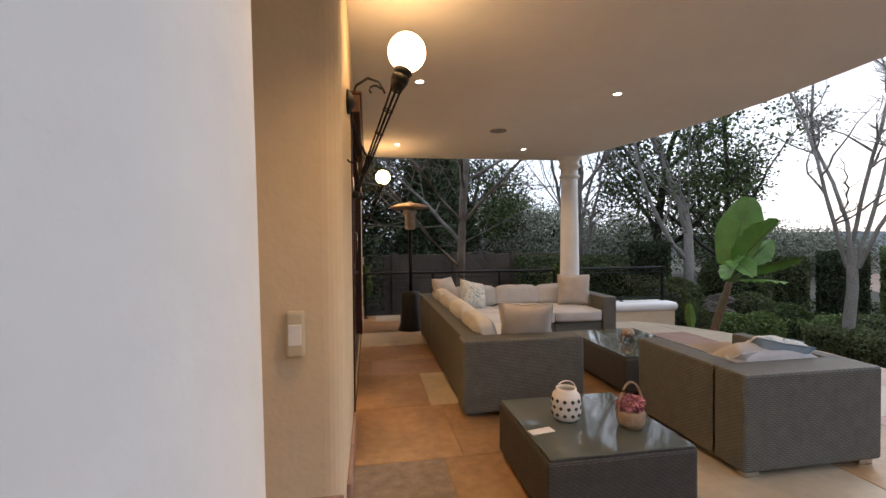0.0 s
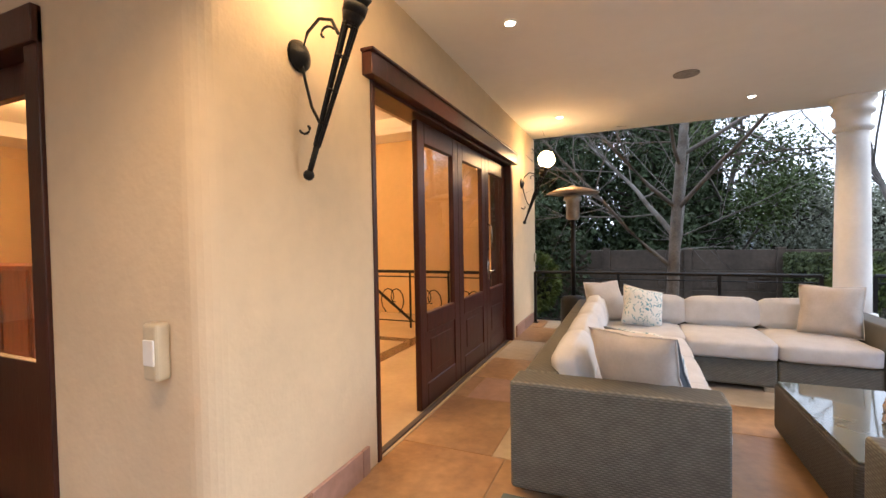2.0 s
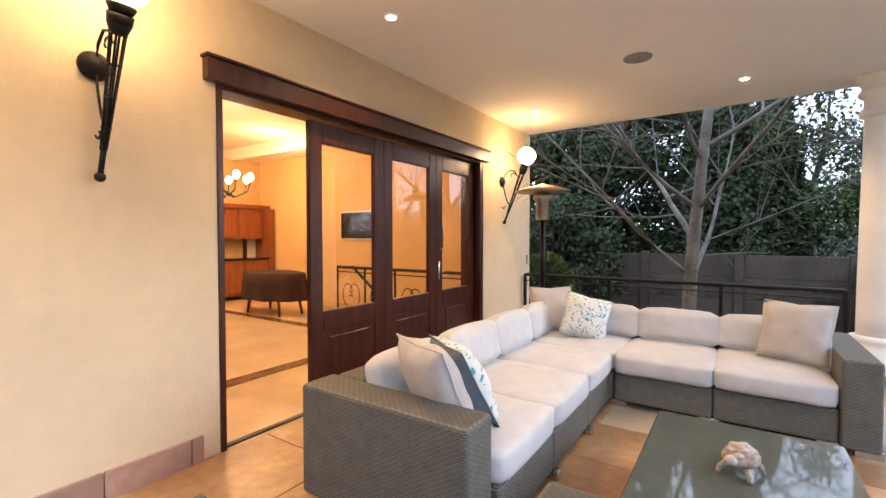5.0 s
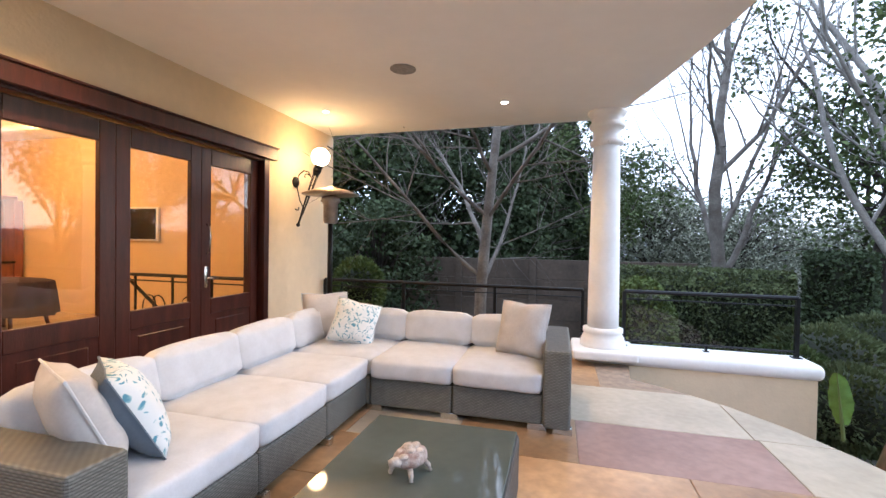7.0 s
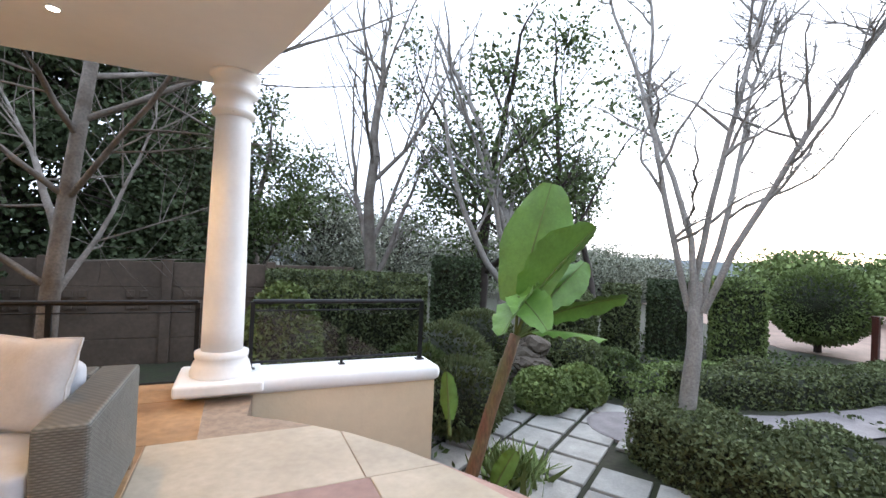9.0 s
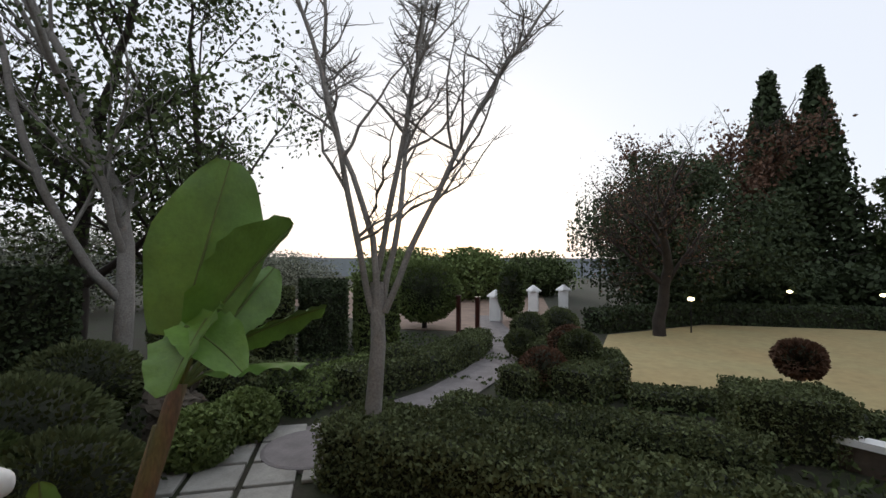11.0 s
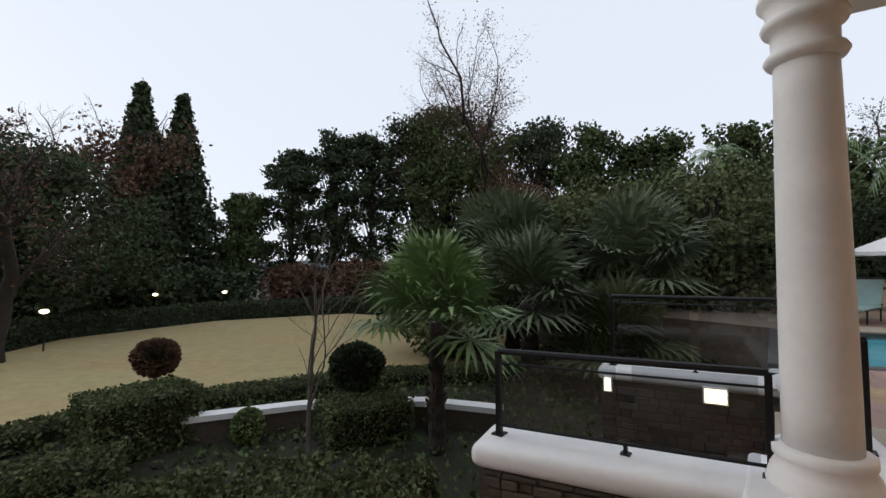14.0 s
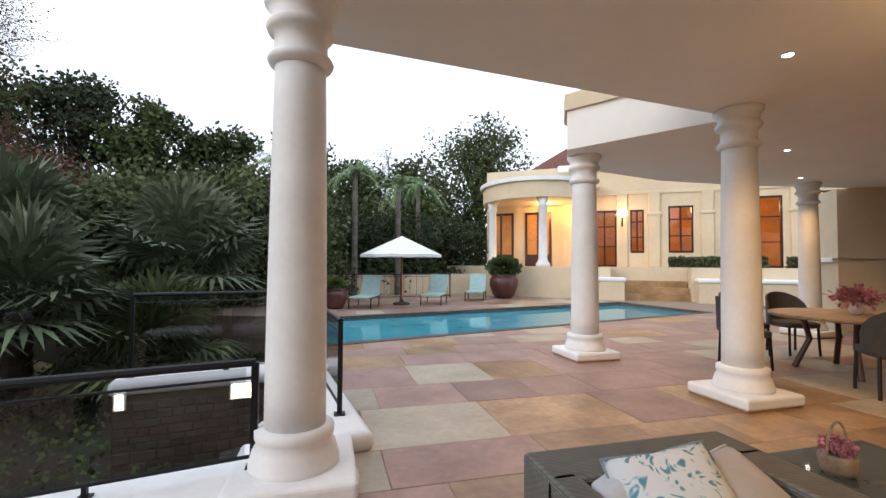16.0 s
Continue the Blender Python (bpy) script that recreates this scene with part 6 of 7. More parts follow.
# ---- fan palms ----
def fan_palm(x, y, trunk_h, r, nfr, seed, label, size=1.0, z=GZ, leaf_mat=None):
    ob = empty("fan_palm", (x, y, z))
    rnd = random.Random(seed)
    bm = bmesh.new()
    n = 16
    lathe(bm, [(r * (1.25 - 0.3 * i / n) * (1.12 if i % 2 else 0.95), trunk_h * i / n) for i in range(n + 1)], 12)
    part("trunk", bm, M_BARK_D, ob)
    for i in range(26):
        a, h = rnd.uniform(0, 6.283), trunk_h * rnd.uniform(0.15, 1.0)
        bm = bmesh.new()
        c, s = math.cos(a), math.sin(a)
        tube(bm, [(r * 0.9 * c, r * 0.9 * s, h), (r * 1.7 * c, r * 1.7 * s, h + 0.09)], 0.025, 5, 0.008)
        part("leaf_stub", bm, M_BARK_D, ob)
    for f in range(nfr):
        a = f * 2.4 + rnd.uniform(-0.3, 0.3)
        el = radians(rnd.uniform(-25, 85) if f > 4 else rnd.uniform(60, 85))
        L = size * rnd.uniform(0.45, 0.7)
        d = V((math.cos(a) * math.cos(el), math.sin(a) * math.cos(el), math.sin(el)))
        side = V((-math.sin(a), math.cos(a), 0))
        upv = side.cross(d) * -1
        b0 = V((0, 0, trunk_h))
        hub = b0 + d * L
        vs, fs = [], []
        pet = [b0, b0 + d * L]
        for w in (-0.012, 0.012):
            vs += [b0 + side * w, hub + side * w]
        fs.append((0, 1, 3, 2))
        blades = 26
        R = size * rnd.uniform(0.60, 0.78)
        for k in range(blades):
            t = (k / (blades - 1) - 0.5) * radians(250)
            dir0 = (d * math.cos(t) + side * math.sin(t))
            drop = V((0, 0, -1)) * (0.18 + 0.10 * abs(t)) * R * rnd.uniform(0.6, 1.3)
            wv = (d * -math.sin(t) + side * math.cos(t)) * 0.030 * size
            lift = upv * 0.03 * (1 if k % 2 else -1)
            m1 = hub + dir0 * R * 0.6 + lift
            m2 = hub + dir0 * R + drop * 0.7
            i0 = len(vs)
            vs += [hub, m1 - wv, m1 + wv, m2]
            fs += [(i0, i0 + 1, i0 + 2), (i0 + 1, i0 + 3, i0 + 2)]
        raw("frond", vs, fs, leaf_mat or M_PALM, ob)
    return tagged(ob, label, "palm tree", "fan palms")


fan_palm(7.95, -0.12, 1.70, 0.09, 26, 71, "fan palm with a rough fibrous trunk", 1.05)
fan_palm(8.6, -4.2, 1.6, 0.16, 30, 72, "dense fan palm beyond the retaining wall", 1.5, leaf_mat=M_LEAF_P)
fan_palm(10.5, -7.0, 2.4, 0.18, 34, 73, "large dark fan palm among shrubs", 1.9, leaf_mat=M_LEAF_P)
fan_palm(7.2, -7.5, 2.2, 0.18, 34, 74, "large dark fan palm among shrubs", 1.8, leaf_mat=M_LEAF_P)
fan_palm(6.9, -4.8, 0.7, 0.16, 26, 75, "low fan palm below the retaining wall", 1.3, leaf_mat=M_HEDGE)
fan_palm(12.5, -9.5, 3.0, 0.18, 30, 76, "large dark fan palm among shrubs", 1.9, leaf_mat=M_LEAF_P)
for k, (x, y, h, w, mt) in enumerate(((9.5, -11.5, 5.0, 5, M_HEDGE), (6.0, -12.0, 5.2, 5, M_HEDGE), (13.5, -13.5, 5.5, 5, M_LEAF_R), (11.5, -5.2, 2.6, 3.0, M_HEDGE), (8.6, -8.8, 4.0, 3.6, M_HEDGE), (4.4, -16.5, 5.0, 5, M_LEAF_D), (1.0, -17.5, 4.6, 5, M_LEAF_D), (-2.5, -19.5, 4.4, 6, M_LEAF_D), (7.0, -16.5, 5.4, 5, M_LEAF))):
    mass_tree(x, y, h, w, 190 + k, "dense dark shrubbery beside the pool garden", mt, 14000, 0.11, base=0.0, group="pool shrubbery", name="shrubbery")


# feather palms behind the pool
def feather_palm(x, y, h, seed, size=1.6, z=GZ):
    ob = empty("feather_palm", (x, y, z))
    rnd = random.Random(seed)
    bm = bmesh.new()
    lathe(bm, [(0.17, 0), (0.13, h * 0.2), (0.11, h * 0.7), (0.10, h)], 12)
    part("trunk", bm, M_BARK, ob, "", True)
    for f in range(16):
        a = f * 2.4
        el = rnd.uniform(0.1, 1.2)
        vs, fs = [], []
        prevp = V((0, 0, h))
        side = V((-math.sin(a), math.cos(a), 0))
        for s in range(9):
            t = s / 8
            p = V((0, 0, h)) + V((math.cos(a), math.sin(a), 0)) * size * t * math.cos(el) + V((0, 0, size * (t * math.sin(el) - 0.9 * t * t * (1.2 - el * 0.5))))
            for sg in (-1, 1):
                for q in (0, 0.5):
                    b = prevp.lerp(p, q)
                    tip = b + side * sg * 0.34 * size / 1.6 * (1 - 0.5 * t) + (p - prevp) * 1.1 + V((0, 0, -0.14))
                    w = (p - prevp) * 0.22
                    i0 = len(vs)
                    vs += [b - w * 0.3, b + w, tip]
                    fs.append((i0, i0 + 1, i0 + 2))
            prevp = p
        raw("frond", vs, fs, M_PALM, ob)
    return tagged(ob, "tall palm with a bare grey trunk behind the pool", "palm tree", "pool palms")


feather_palm(2.9, -14.5, 6.2, 1)
feather_palm(1.0, -15.0, 5.8, 2)
feather_palm(6.0, -14.5, 6.4, 3)
feather_palm(-0.3, -17.0, 6.2, 4)


# ---- banana plant ----
def banana(x, y):
    ob = empty("banana_plant", (x, y, GZ))
    M_STEM = mat("banana_stem", (0.36, 0.16, 0.085), 0.7, vary=0.4, scale=6, bump=0.5, bump_scale=25, streak=(1, 1, 0.3), alt=(0.16, 0.18, 0.06))
    for nm, pts, r, r2 in (("stem", [(-0.15, 0, -0.02), (-0.05, -0.03, 0.35), (0.08, -0.06, 0.85), (0.21, -0.10, 1.30), (0.30, -0.12, 1.62)], 0.072, 0.055), ("stem", [(-0.02, 0.12, 0), (0.10, 0.08, 0.6), (0.24, -0.02, 1.35)], 0.06, 0.035)):
        bm = bmesh.new()
        tube(bm, pts, r, 12, r2)
        part(nm, bm, M_STEM, ob, "", True)
    rnd = random.Random(6)

    crown = V((0.30, -0.12, 1.58))

    def leaf(b, d, L, W, droop, fold, side):
        d = V(d).normalized()
        side = V(side)
        side = (side - d * side.dot(d)).normalized()
        nrm = side.cross(d)
        b = V(b)
        n, m = 14, 6
        bm = bmesh.new()
        rows = []
        for i in range(n + 1):
            t = i / n
            c = b + d * L * t + V((0, 0, -droop)) * L * t * t
            w = W * (math.sin(math.pi * min(1, t * 0.90 + 0.08)) ** 0.5) * (1 + 0.05 * math.sin(t * 11 + W * 40))
            row = []
            for j in range(-m, m + 1):
                u = j / m
                wave = 0.02 * math.sin(t * 34 + 5 * noise.noise(V((t * 4, u, L)))) * abs(u) ** 2
                row.append(bm.verts.new(c + side * w * u + nrm * (-fold * w * abs(u) ** 1.3 + wave)))
            rows.append(row)
        for p, q in zip(rows, rows[1:]):
            for k in range(2 * m):
                bm.faces.new((p[k], p[k + 1], q[k + 1], q[k]))
        lf = part("leaf", bm, M_BANANA, ob, "", True)
        bm = bmesh.new()
        foot = crown if b.z > 1.0 else b - d * 0.15
        tube(bm, [foot, b + d * 0.05, b + d * L * 0.3 + V((0, 0, -droop)) * L * 0.09, b + d * L * 0.7 + V((0, 0, -droop)) * L * 0.49, b + d * L + V((0, 0, -droop)) * L], 0.018, 6, 0.004)
        part("midrib", bm, M_LEAF_L, ob)

    rt, to, up = V((0.93, -0.37, 0)), V((-0.37, -0.93, 0)), V((0, 0, 1))
    leaf(crown + up * 0.34, rt * 0.24 + up, 1.30, 0.37, 0.02, 0.30, rt * 0.9 + to * 0.45)
    leaf(crown + up * 0.38 + rt * 0.08 + to * 0.10, rt * 0.62 + up * 0.85 + to * 0.1, 1.05, 0.34, 0.08, 0.35, rt * 0.75 - to * 0.55)
    leaf(crown + up * 0.50 + rt * 0.10 + to * 0.22, to * 0.55 - rt * 0.55 - up * 0.35, 0.55, 0.24, 0.25, 0.35, rt * 0.8 + up * 0.6)
    leaf(crown + up * 0.45 - rt * 0.05 + to * 0.15, to * 0.6 + rt * 0.25 - up * 0.15, 0.5, 0.20, 0.3, 0.3, rt * 0.9 + up * 0.3)
    leaf(crown + up * 0.36 + rt * 0.28, rt * 0.75 + up * 0.75 - to * 0.3, 0.70, 0.20, 0.05, 0.4, rt * 0.5 - up * 0.4 + to * 0.6)
    leaf(crown + up * 0.22 + rt * 0.25, rt + up * 0.40, 0.95, 0.15, 0.12, 0.4, up * 0.7 + to * 0.6)
    leaf(crown + up * 0.08 + rt * 0.15, rt + to * 0.25 + up * 0.15, 0.75, 0.11, 0.18, 0.5, to + up * 0.15)
    leaf((0.12, -0.12, 0.1), (0.25, -0.25, 0.9), 0.55, 0.10, 0.15, 0.4, rt + to * 0.4)
    leaf((-0.28, 0.12, 0.75), (-0.08, 0.05, 1.0), 0.5, 0.09, 0.05, 0.4, rt + to * 0.3)
    return tagged(ob, "banana plant with broad bright green leaves", "banana plant")


banana(6.3, 7.25)
rng = np.random.default_rng(5)
n = 420
grass_at = np.stack([rng.normal(6.85, 0.15, n), rng.normal(7.42, 0.15, n), np.full(n, GZ)], 1)
tip = grass_at + np.stack([rng.normal(0, 0.13, n), rng.normal(0, 0.13, n), rng.uniform(0.15, 0.32, n)], 1)
sd = rng.normal(size=(n, 3)) * 0.022
sd[:, 2] = 0
tagged(fast("strappy_grass", np.stack([grass_at - sd, grass_at + sd, tip + sd * 0.1, tip - sd * 0.1], 1), n, 4, M_LEAF_L), "bright green strappy leaves at the court edge", "plant", kind="stuff")
# ground cover under the hedges
n = 26000
xy = np.stack([rng.uniform(5.5, 18, n), rng.uniform(-8, 14, n)], 1)
ok = np.array([not inside(p, lawn_pts) and math.hypot(p[0] - SC[0], p[1] - SC[1]) > 5.0 and not (6.4 < p[0] < 9.9 and 5.6 < p[1] < 8.9) and not any(math.hypot(p[0] - c.x, p[1] - c.y) < 0.9 for c in cl) for p in xy])
xy = xy[ok]
gp = np.concatenate([xy, np.full((len(xy), 1), GZ + 0.05) + rng.uniform(0, 0.08, (len(xy), 1))], 1)
gc = foliage("ground_cover", gp, 0.06, M_LEAF, None, 3)
tagged(gc, "low leafy ground cover on dark soil", "ground cover", kind="stuff")
# ---- beyond the pool ----
def plank_lounger(x, y, rz):
    ob = empty("sun_lounger", (x, y, 0), rz)
    M_SLING = bpy.data.materials.get("mint_sling") or mat("mint_sling", (0.42, 0.58, 0.55), 0.8, vary=0.08, scale=6)
    bm = bmesh.new()
    box(bm, -0.32, 0.32, -0.9, 0.35, 0.30, 0.36, 0.02, 2)
    part("seat", bm, M_SLING, ob)
    bm = bmesh.new()
    box(bm, -0.32, 0.32, 0, 0.75, -0.03, 0.03, 0.02, 2, m=Matrix.Translation((0, 0.33, 0.34)) @ Matrix.Rotation(radians(58), 4, "X"))
    part("backrest", bm, M_SLING, ob)
    for sx in (-0.34, 0.34):
        bm = bmesh.new()
        tube(bm, [(sx, -0.92, 0.31), (sx, 0.36, 0.31)], 0.018, 6)
        part("side_rail", bm, M_IRON, ob)
        for yy in (-0.8, 0.25):
            bm = bmesh.new()
            tube(bm, [(sx, yy, 0.31), (sx, yy - 0.06, 0.0)], 0.018, 6)
            part("leg", bm, M_IRON, ob)
    return tagged(ob, "mint green sun lounger with a raised back by the pool", "sun lounger", "sun loungers")


plank_lounger(2.75, -10.2, 160)
plank_lounger(0.35, -10.7, 155)
plank_lounger(-1.6, -12.0, 155)

umb = empty("parasol", (1.58, -10.5, 0))
M_CANVAS = mat("white_canvas", (0.78, 0.78, 0.76), 0.85, vary=0.04, scale=4)
bm = bmesh.new()
tube(bm, [(0, 0, 0.08), (0, 0, 2.25)], 0.03)
part("pole", bm, M_REDWOOD, umb)
bm = bmesh.new()
lathe(bm, [(0.28, 0.0), (0.28, 0.06), (0.08, 0.10), (0.05, 0.2)], 20)
part("base", bm, M_CONCRETE, umb)
bm = bmesh.new()
apex = bm.verts.new((0, 0, 2.30))
rim = [bm.verts.new((1.38 * math.cos(i * math.pi / 8) * (1 if i % 2 == 0 else 0.955), 1.38 * math.sin(i * math.pi / 8) * (1 if i % 2 == 0 else 0.955), 1.66 + (0 if i % 2 == 0 else 0.02))) for i in range(16)]
hem = [bm.verts.new((v.co.x * 1.0, v.co.y * 1.0, v.co.z - 0.09)) for v in rim]
for i in range(16):
    bm.faces.new((apex, rim[i], rim[(i + 1) % 16]))
    bm.faces.new((rim[i], hem[i], hem[(i + 1) % 16], rim[(i + 1) % 16]))
part("canopy", bm, M_CANVAS, umb, "white eight-sided canopy")
for i in range(8):
    bm = bmesh.new()
    tube(bm, [(0, 0, 2.26), (1.36 * math.cos(i * math.pi / 4), 1.36 * math.sin(i * math.pi / 4), 1.645)], 0.01, 5)
    part("rib", bm, M_REDWOOD, umb)
tagged(umb, "open white parasol beside the sun loungers", "parasol")


def pot_plant(x, y, r, h, seed, label, leaf_mat, bush):
    ob = empty("plant_pot", (x, y, 0))
    bm = bmesh.new()
    lathe(bm, [(r * 0.55, 0), (r * 0.75, h * 0.15), (r, h * 0.55), (r * 0.98, h * 0.8), (r * 0.82, h * 0.92), (r * 0.95, h), (r * 0.80, h), (r * 0.7, h * 0.9)], 28)
    part("pot", bm, M_POT, ob, "glazed dark terracotta pot", True)
    rng = np.random.default_rng(seed)
    d = rng.normal(size=(2400, 3))
    d /= np.linalg.norm(d, axis=1, keepdims=True)
    pts = d * np.array([bush, bush, bush * 0.6]) * rng.uniform(0.3, 1.0, (2400, 1)) + np.array([0, 0, h + bush * 0.4])
    foliage("plant", pts, 0.09, leaf_mat, ob, seed)
    return tagged(ob, label, "plant pot", "large garden pots")


pot_plant(-2.9, -12.4, 0.58, 0.95, 301, "large round terracotta pot with a leafy shrub", M_LEAF, 0.75)
pot_plant(3.75, -9.6, 0.36, 0.62, 302, "dark round terracotta pot with a small plant", M_LEAF_L, 0.3)

# wall and fence behind the loungers
structure(bx("wall_pool_back", (-2.6, 9.0, -15.4, -15.2, -1.0, 0.9), M_CREAM), "low cream garden wall behind the pool deck", "wall")
railing([(5.4, -12.4), (3.3, -12.7), (1.2, -13.0), (-0.9, -13.3)], 0.0, 0.95, "black iron fence behind the sun loungers", False, 24)

# raised terrace of the far wing
RZ = 1.1
bm = bmesh.new()
prism(bm, [(-3.2, -13.4), (-6.8, -10.9), (-7.3, -11.6), (-9.6, -10.0), (-9.1, -9.3), (-15.5, -4.8), (-22.0, -11.0), (-10.0, -24.0), (-2.2, -18.5)], -0.4, 1.15 * RZ)
structure(part("raised_terrace", bm, M_CREAM), "cream plastered raised terrace wall of the far wing", "terrace")
bm = bmesh.new()
for k in range(5):
    prism(bm, [(-6.85 - k * 0.13, -10.95 - k * 0.26), (-9.15 - k * 0.13, -9.35 - k * 0.26), (-10.3, -11.2), (-7.6, -12.6)], -0.1, 0.245 * (k + 1))
structure(part("steps_raised", bm, M_SLAB), "sandstone steps up to the raised terrace", "steps")
for (xa, ya), (xb, yb) in (((-5.9, -11.2), (-7.1, -10.4)), ((-9.0, -9.0), (-10.2, -8.2)), ((-10.6, -7.9), (-14.6, -5.2))):
    coping("low_wall", xa, ya, xb, yb, 0.30, 0.88, "low cream garden wall with a white coping", M_CREAM, 0.9)

# amber base colour carries the warm look of lamplit rooms
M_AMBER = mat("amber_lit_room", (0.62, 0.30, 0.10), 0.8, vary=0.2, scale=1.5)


def far_wing():
    A, B, S = V((-7.0, -14.75, 0)), V((-16.0, -8.5, 0)), 1.15
    d = (B - A).normalized()
    ob = empty("house_wing", A, math.degrees(math.atan2(d.y, d.x)))
    ob.scale = (S, S, S)
    L = 12.5
    wins = [(1.15, 2.05, 0.0, 2.25), (2.55, 3.05, 0.55, 2.25), (3.9, 4.75, 0.55, 2.35), (6.05, 7.55, 0.0, 2.6), (8.6, 9.35, 0.5, 2.7)]
    top = 5.25
    bm = bmesh.new()
    u = 0.0
    for a, b, z0, z1 in wins:
        box(bm, u, a, -0.25, 0, RZ, top)
        box(bm, a, b, -0.25, 0, RZ + z1, top)
        if z0:
            box(bm, a, b, -0.25, 0, RZ, RZ + z0)
        u = b
    box(bm, u, L, -0.25, 0, RZ, top)
    part("wall", bm, M_CREAM, ob)
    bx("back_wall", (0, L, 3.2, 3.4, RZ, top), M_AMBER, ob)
    bx("room_floor", (0, L, 0.0, 3.2, RZ - 0.02, RZ + 0.01), M_TILE_IN, ob)
    bx("room_ceiling", (0, L, 0.0, 3.2, RZ + 2.9, RZ + 3.0), M_WARMWALL, ob)
    bx("cornice", (-0.2, L, -0.45, -0.251, top - 0.28, top), M_WHITE, ob, 0.05)
    bx("string_course", (0, L, -0.31, -0.251, RZ + 2.85, RZ + 2.97), M_CREAM, ob, 0.02)
    for a, b, z0, z1 in wins:
        w = empty("window")
        w.parent = ob
        for nm, dd in (("jamb", (a, a + 0.06, -0.2, -0.1, RZ + z0, RZ + z1)), ("jamb", (b - 0.06, b, -0.2, -0.1, RZ + z0, RZ + z1)), ("head", (a + 0.06, b - 0.06, -0.2, -0.1, RZ + z1 - 0.07, RZ + z1)), ("sill", (a + 0.06, b - 0.06, -0.2, -0.1, RZ + z0, RZ + z0 + 0.08)), ("mullion", ((a + b) / 2 - 0.03, (a + b) / 2 + 0.03, -0.19, -0.11, RZ + z0 + 0.08, RZ + z1 - 0.07)), ("transom", (a + 0.06, b - 0.06, -0.185, -0.115, RZ + z0 + (z1 - z0) * 0.7, RZ + z0 + (z1 - z0) * 0.7 + 0.05)), ("glazing_bar", (a + 0.06, b - 0.06, -0.18, -0.12, RZ + z0 + (z1 - z0) * 0.35, RZ + z0 + (z1 - z0) * 0.35 + 0.04))):
            bx(nm, dd, M_WOOD, w)
        bm = bmesh.new()
        bm.faces.new([bm.verts.new(c) for c in ((a + 0.06, -0.15, RZ + z0), (b - 0.06, -0.15, RZ + z0), (b - 0.06, -0.15, RZ + z1), (a + 0.06, -0.15, RZ + z1))])
        part("pane", bm, M_GLASS, w).visible_shadow = False
    for u0 in (2.25, 3.4, 5.2, 7.95, 9.9):
        bm = bmesh.new()
        box(bm, u0 - 0.2, u0 + 0.2, -0.36, -0.251, RZ, RZ + 2.85, 0.02, 1)
        box(bm, u0 - 0.26, u0 + 0.26, -0.40, -0.251, RZ + 2.0, RZ + 2.12, 0.03, 1)
        part("pilaster", bm, M_CREAM, ob)
    for u0 in (2.25, 0.6):
        bm = bmesh.new()
        bmesh.ops.create_uvsphere(bm, u_segments=16, v_segments=10, radius=0.16, matrix=Matrix.Translation((u0, -0.62, RZ + 2.1)))
        part("wall_globe", bm, M_GLOBE, ob, "glowing white globe lamp", True)
        bm = bmesh.new()
        tube(bm, [(u0, -0.36, RZ + 1.6), (u0, -0.55, RZ + 1.95)], 0.03, 6)
        part("lamp_arm", bm, M_IRON, ob)
    # rounded portico with its own columns
    bm = bmesh.new()
    arc = [(-1.0 + 2.3 * math.cos(t), -0.3 - 2.6 * math.sin(t)) for t in [math.pi * i / 20 for i in range(21)]]
    prism(bm, [(1.3, 0.0)] + arc + [(-3.3, 0.0)], RZ + 2.55, RZ + 3.15)
    part("portico_roof", bm, M_CREAM, ob)
    bm = bmesh.new()
    arc2 = [(-1.0 + 2.42 * math.cos(t), -0.3 - 2.72 * math.sin(t)) for t in [math.pi * i / 20 for i in range(21)]]
    prism(bm, [(1.42, 0.0)] + arc2 + [(-3.42, 0.0)], RZ + 3.15, RZ + 3.3)
    part("portico_cornice", bm, M_WHITE, ob)
    for t in (0.5, 1.35, 2.5):
        cx, cy = -1.0 + 2.05 * math.cos(t), -0.3 - 2.3 * math.sin(t)
        bm = bmesh.new()
        lathe(bm, [(0.26, RZ), (0.26, RZ + 0.1), (0.19, RZ + 0.2), (0.16, RZ + 0.3), (0.145, RZ + 2.2), (0.19, RZ + 2.25), (0.15, RZ + 2.32), (0.22, RZ + 2.55)], 20, (cx, cy, 0))
        part("portico_column", bm, M_WHITE, ob, "", True)
    bm = bmesh.new()
    box(bm, -3.3, 0.0, 0.0, 0.2, RZ, top)
    part("portico_wall", bm, M_CREAM, ob)
    for a, b in ((-1.6, -0.5), (-3.2, -2.1)):
        dd = empty("glazed_door")
        dd.parent = ob
        for nm, q in (("frame", (a, a + 0.09, -0.06, -0.002, RZ, RZ + 2.3)), ("frame", (b - 0.09, b, -0.06, -0.002, RZ, RZ + 2.3)), ("frame", (a + 0.09, b - 0.09, -0.06, -0.002, RZ + 2.2, RZ + 2.3)), ("mullion", ((a + b) / 2 - 0.04, (a + b) / 2 + 0.04, -0.06, -0.002, RZ, RZ + 2.2)), ("kick_panel", (a + 0.09, b - 0.09, -0.05, -0.002, RZ, RZ + 0.5))):
            bx(nm, q, M_WOOD, dd)
        # flat amber panel imitates a lit room behind the door glass
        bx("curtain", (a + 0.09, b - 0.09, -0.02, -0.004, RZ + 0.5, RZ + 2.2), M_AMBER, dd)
    # pitched roof
    bm = bmesh.new()
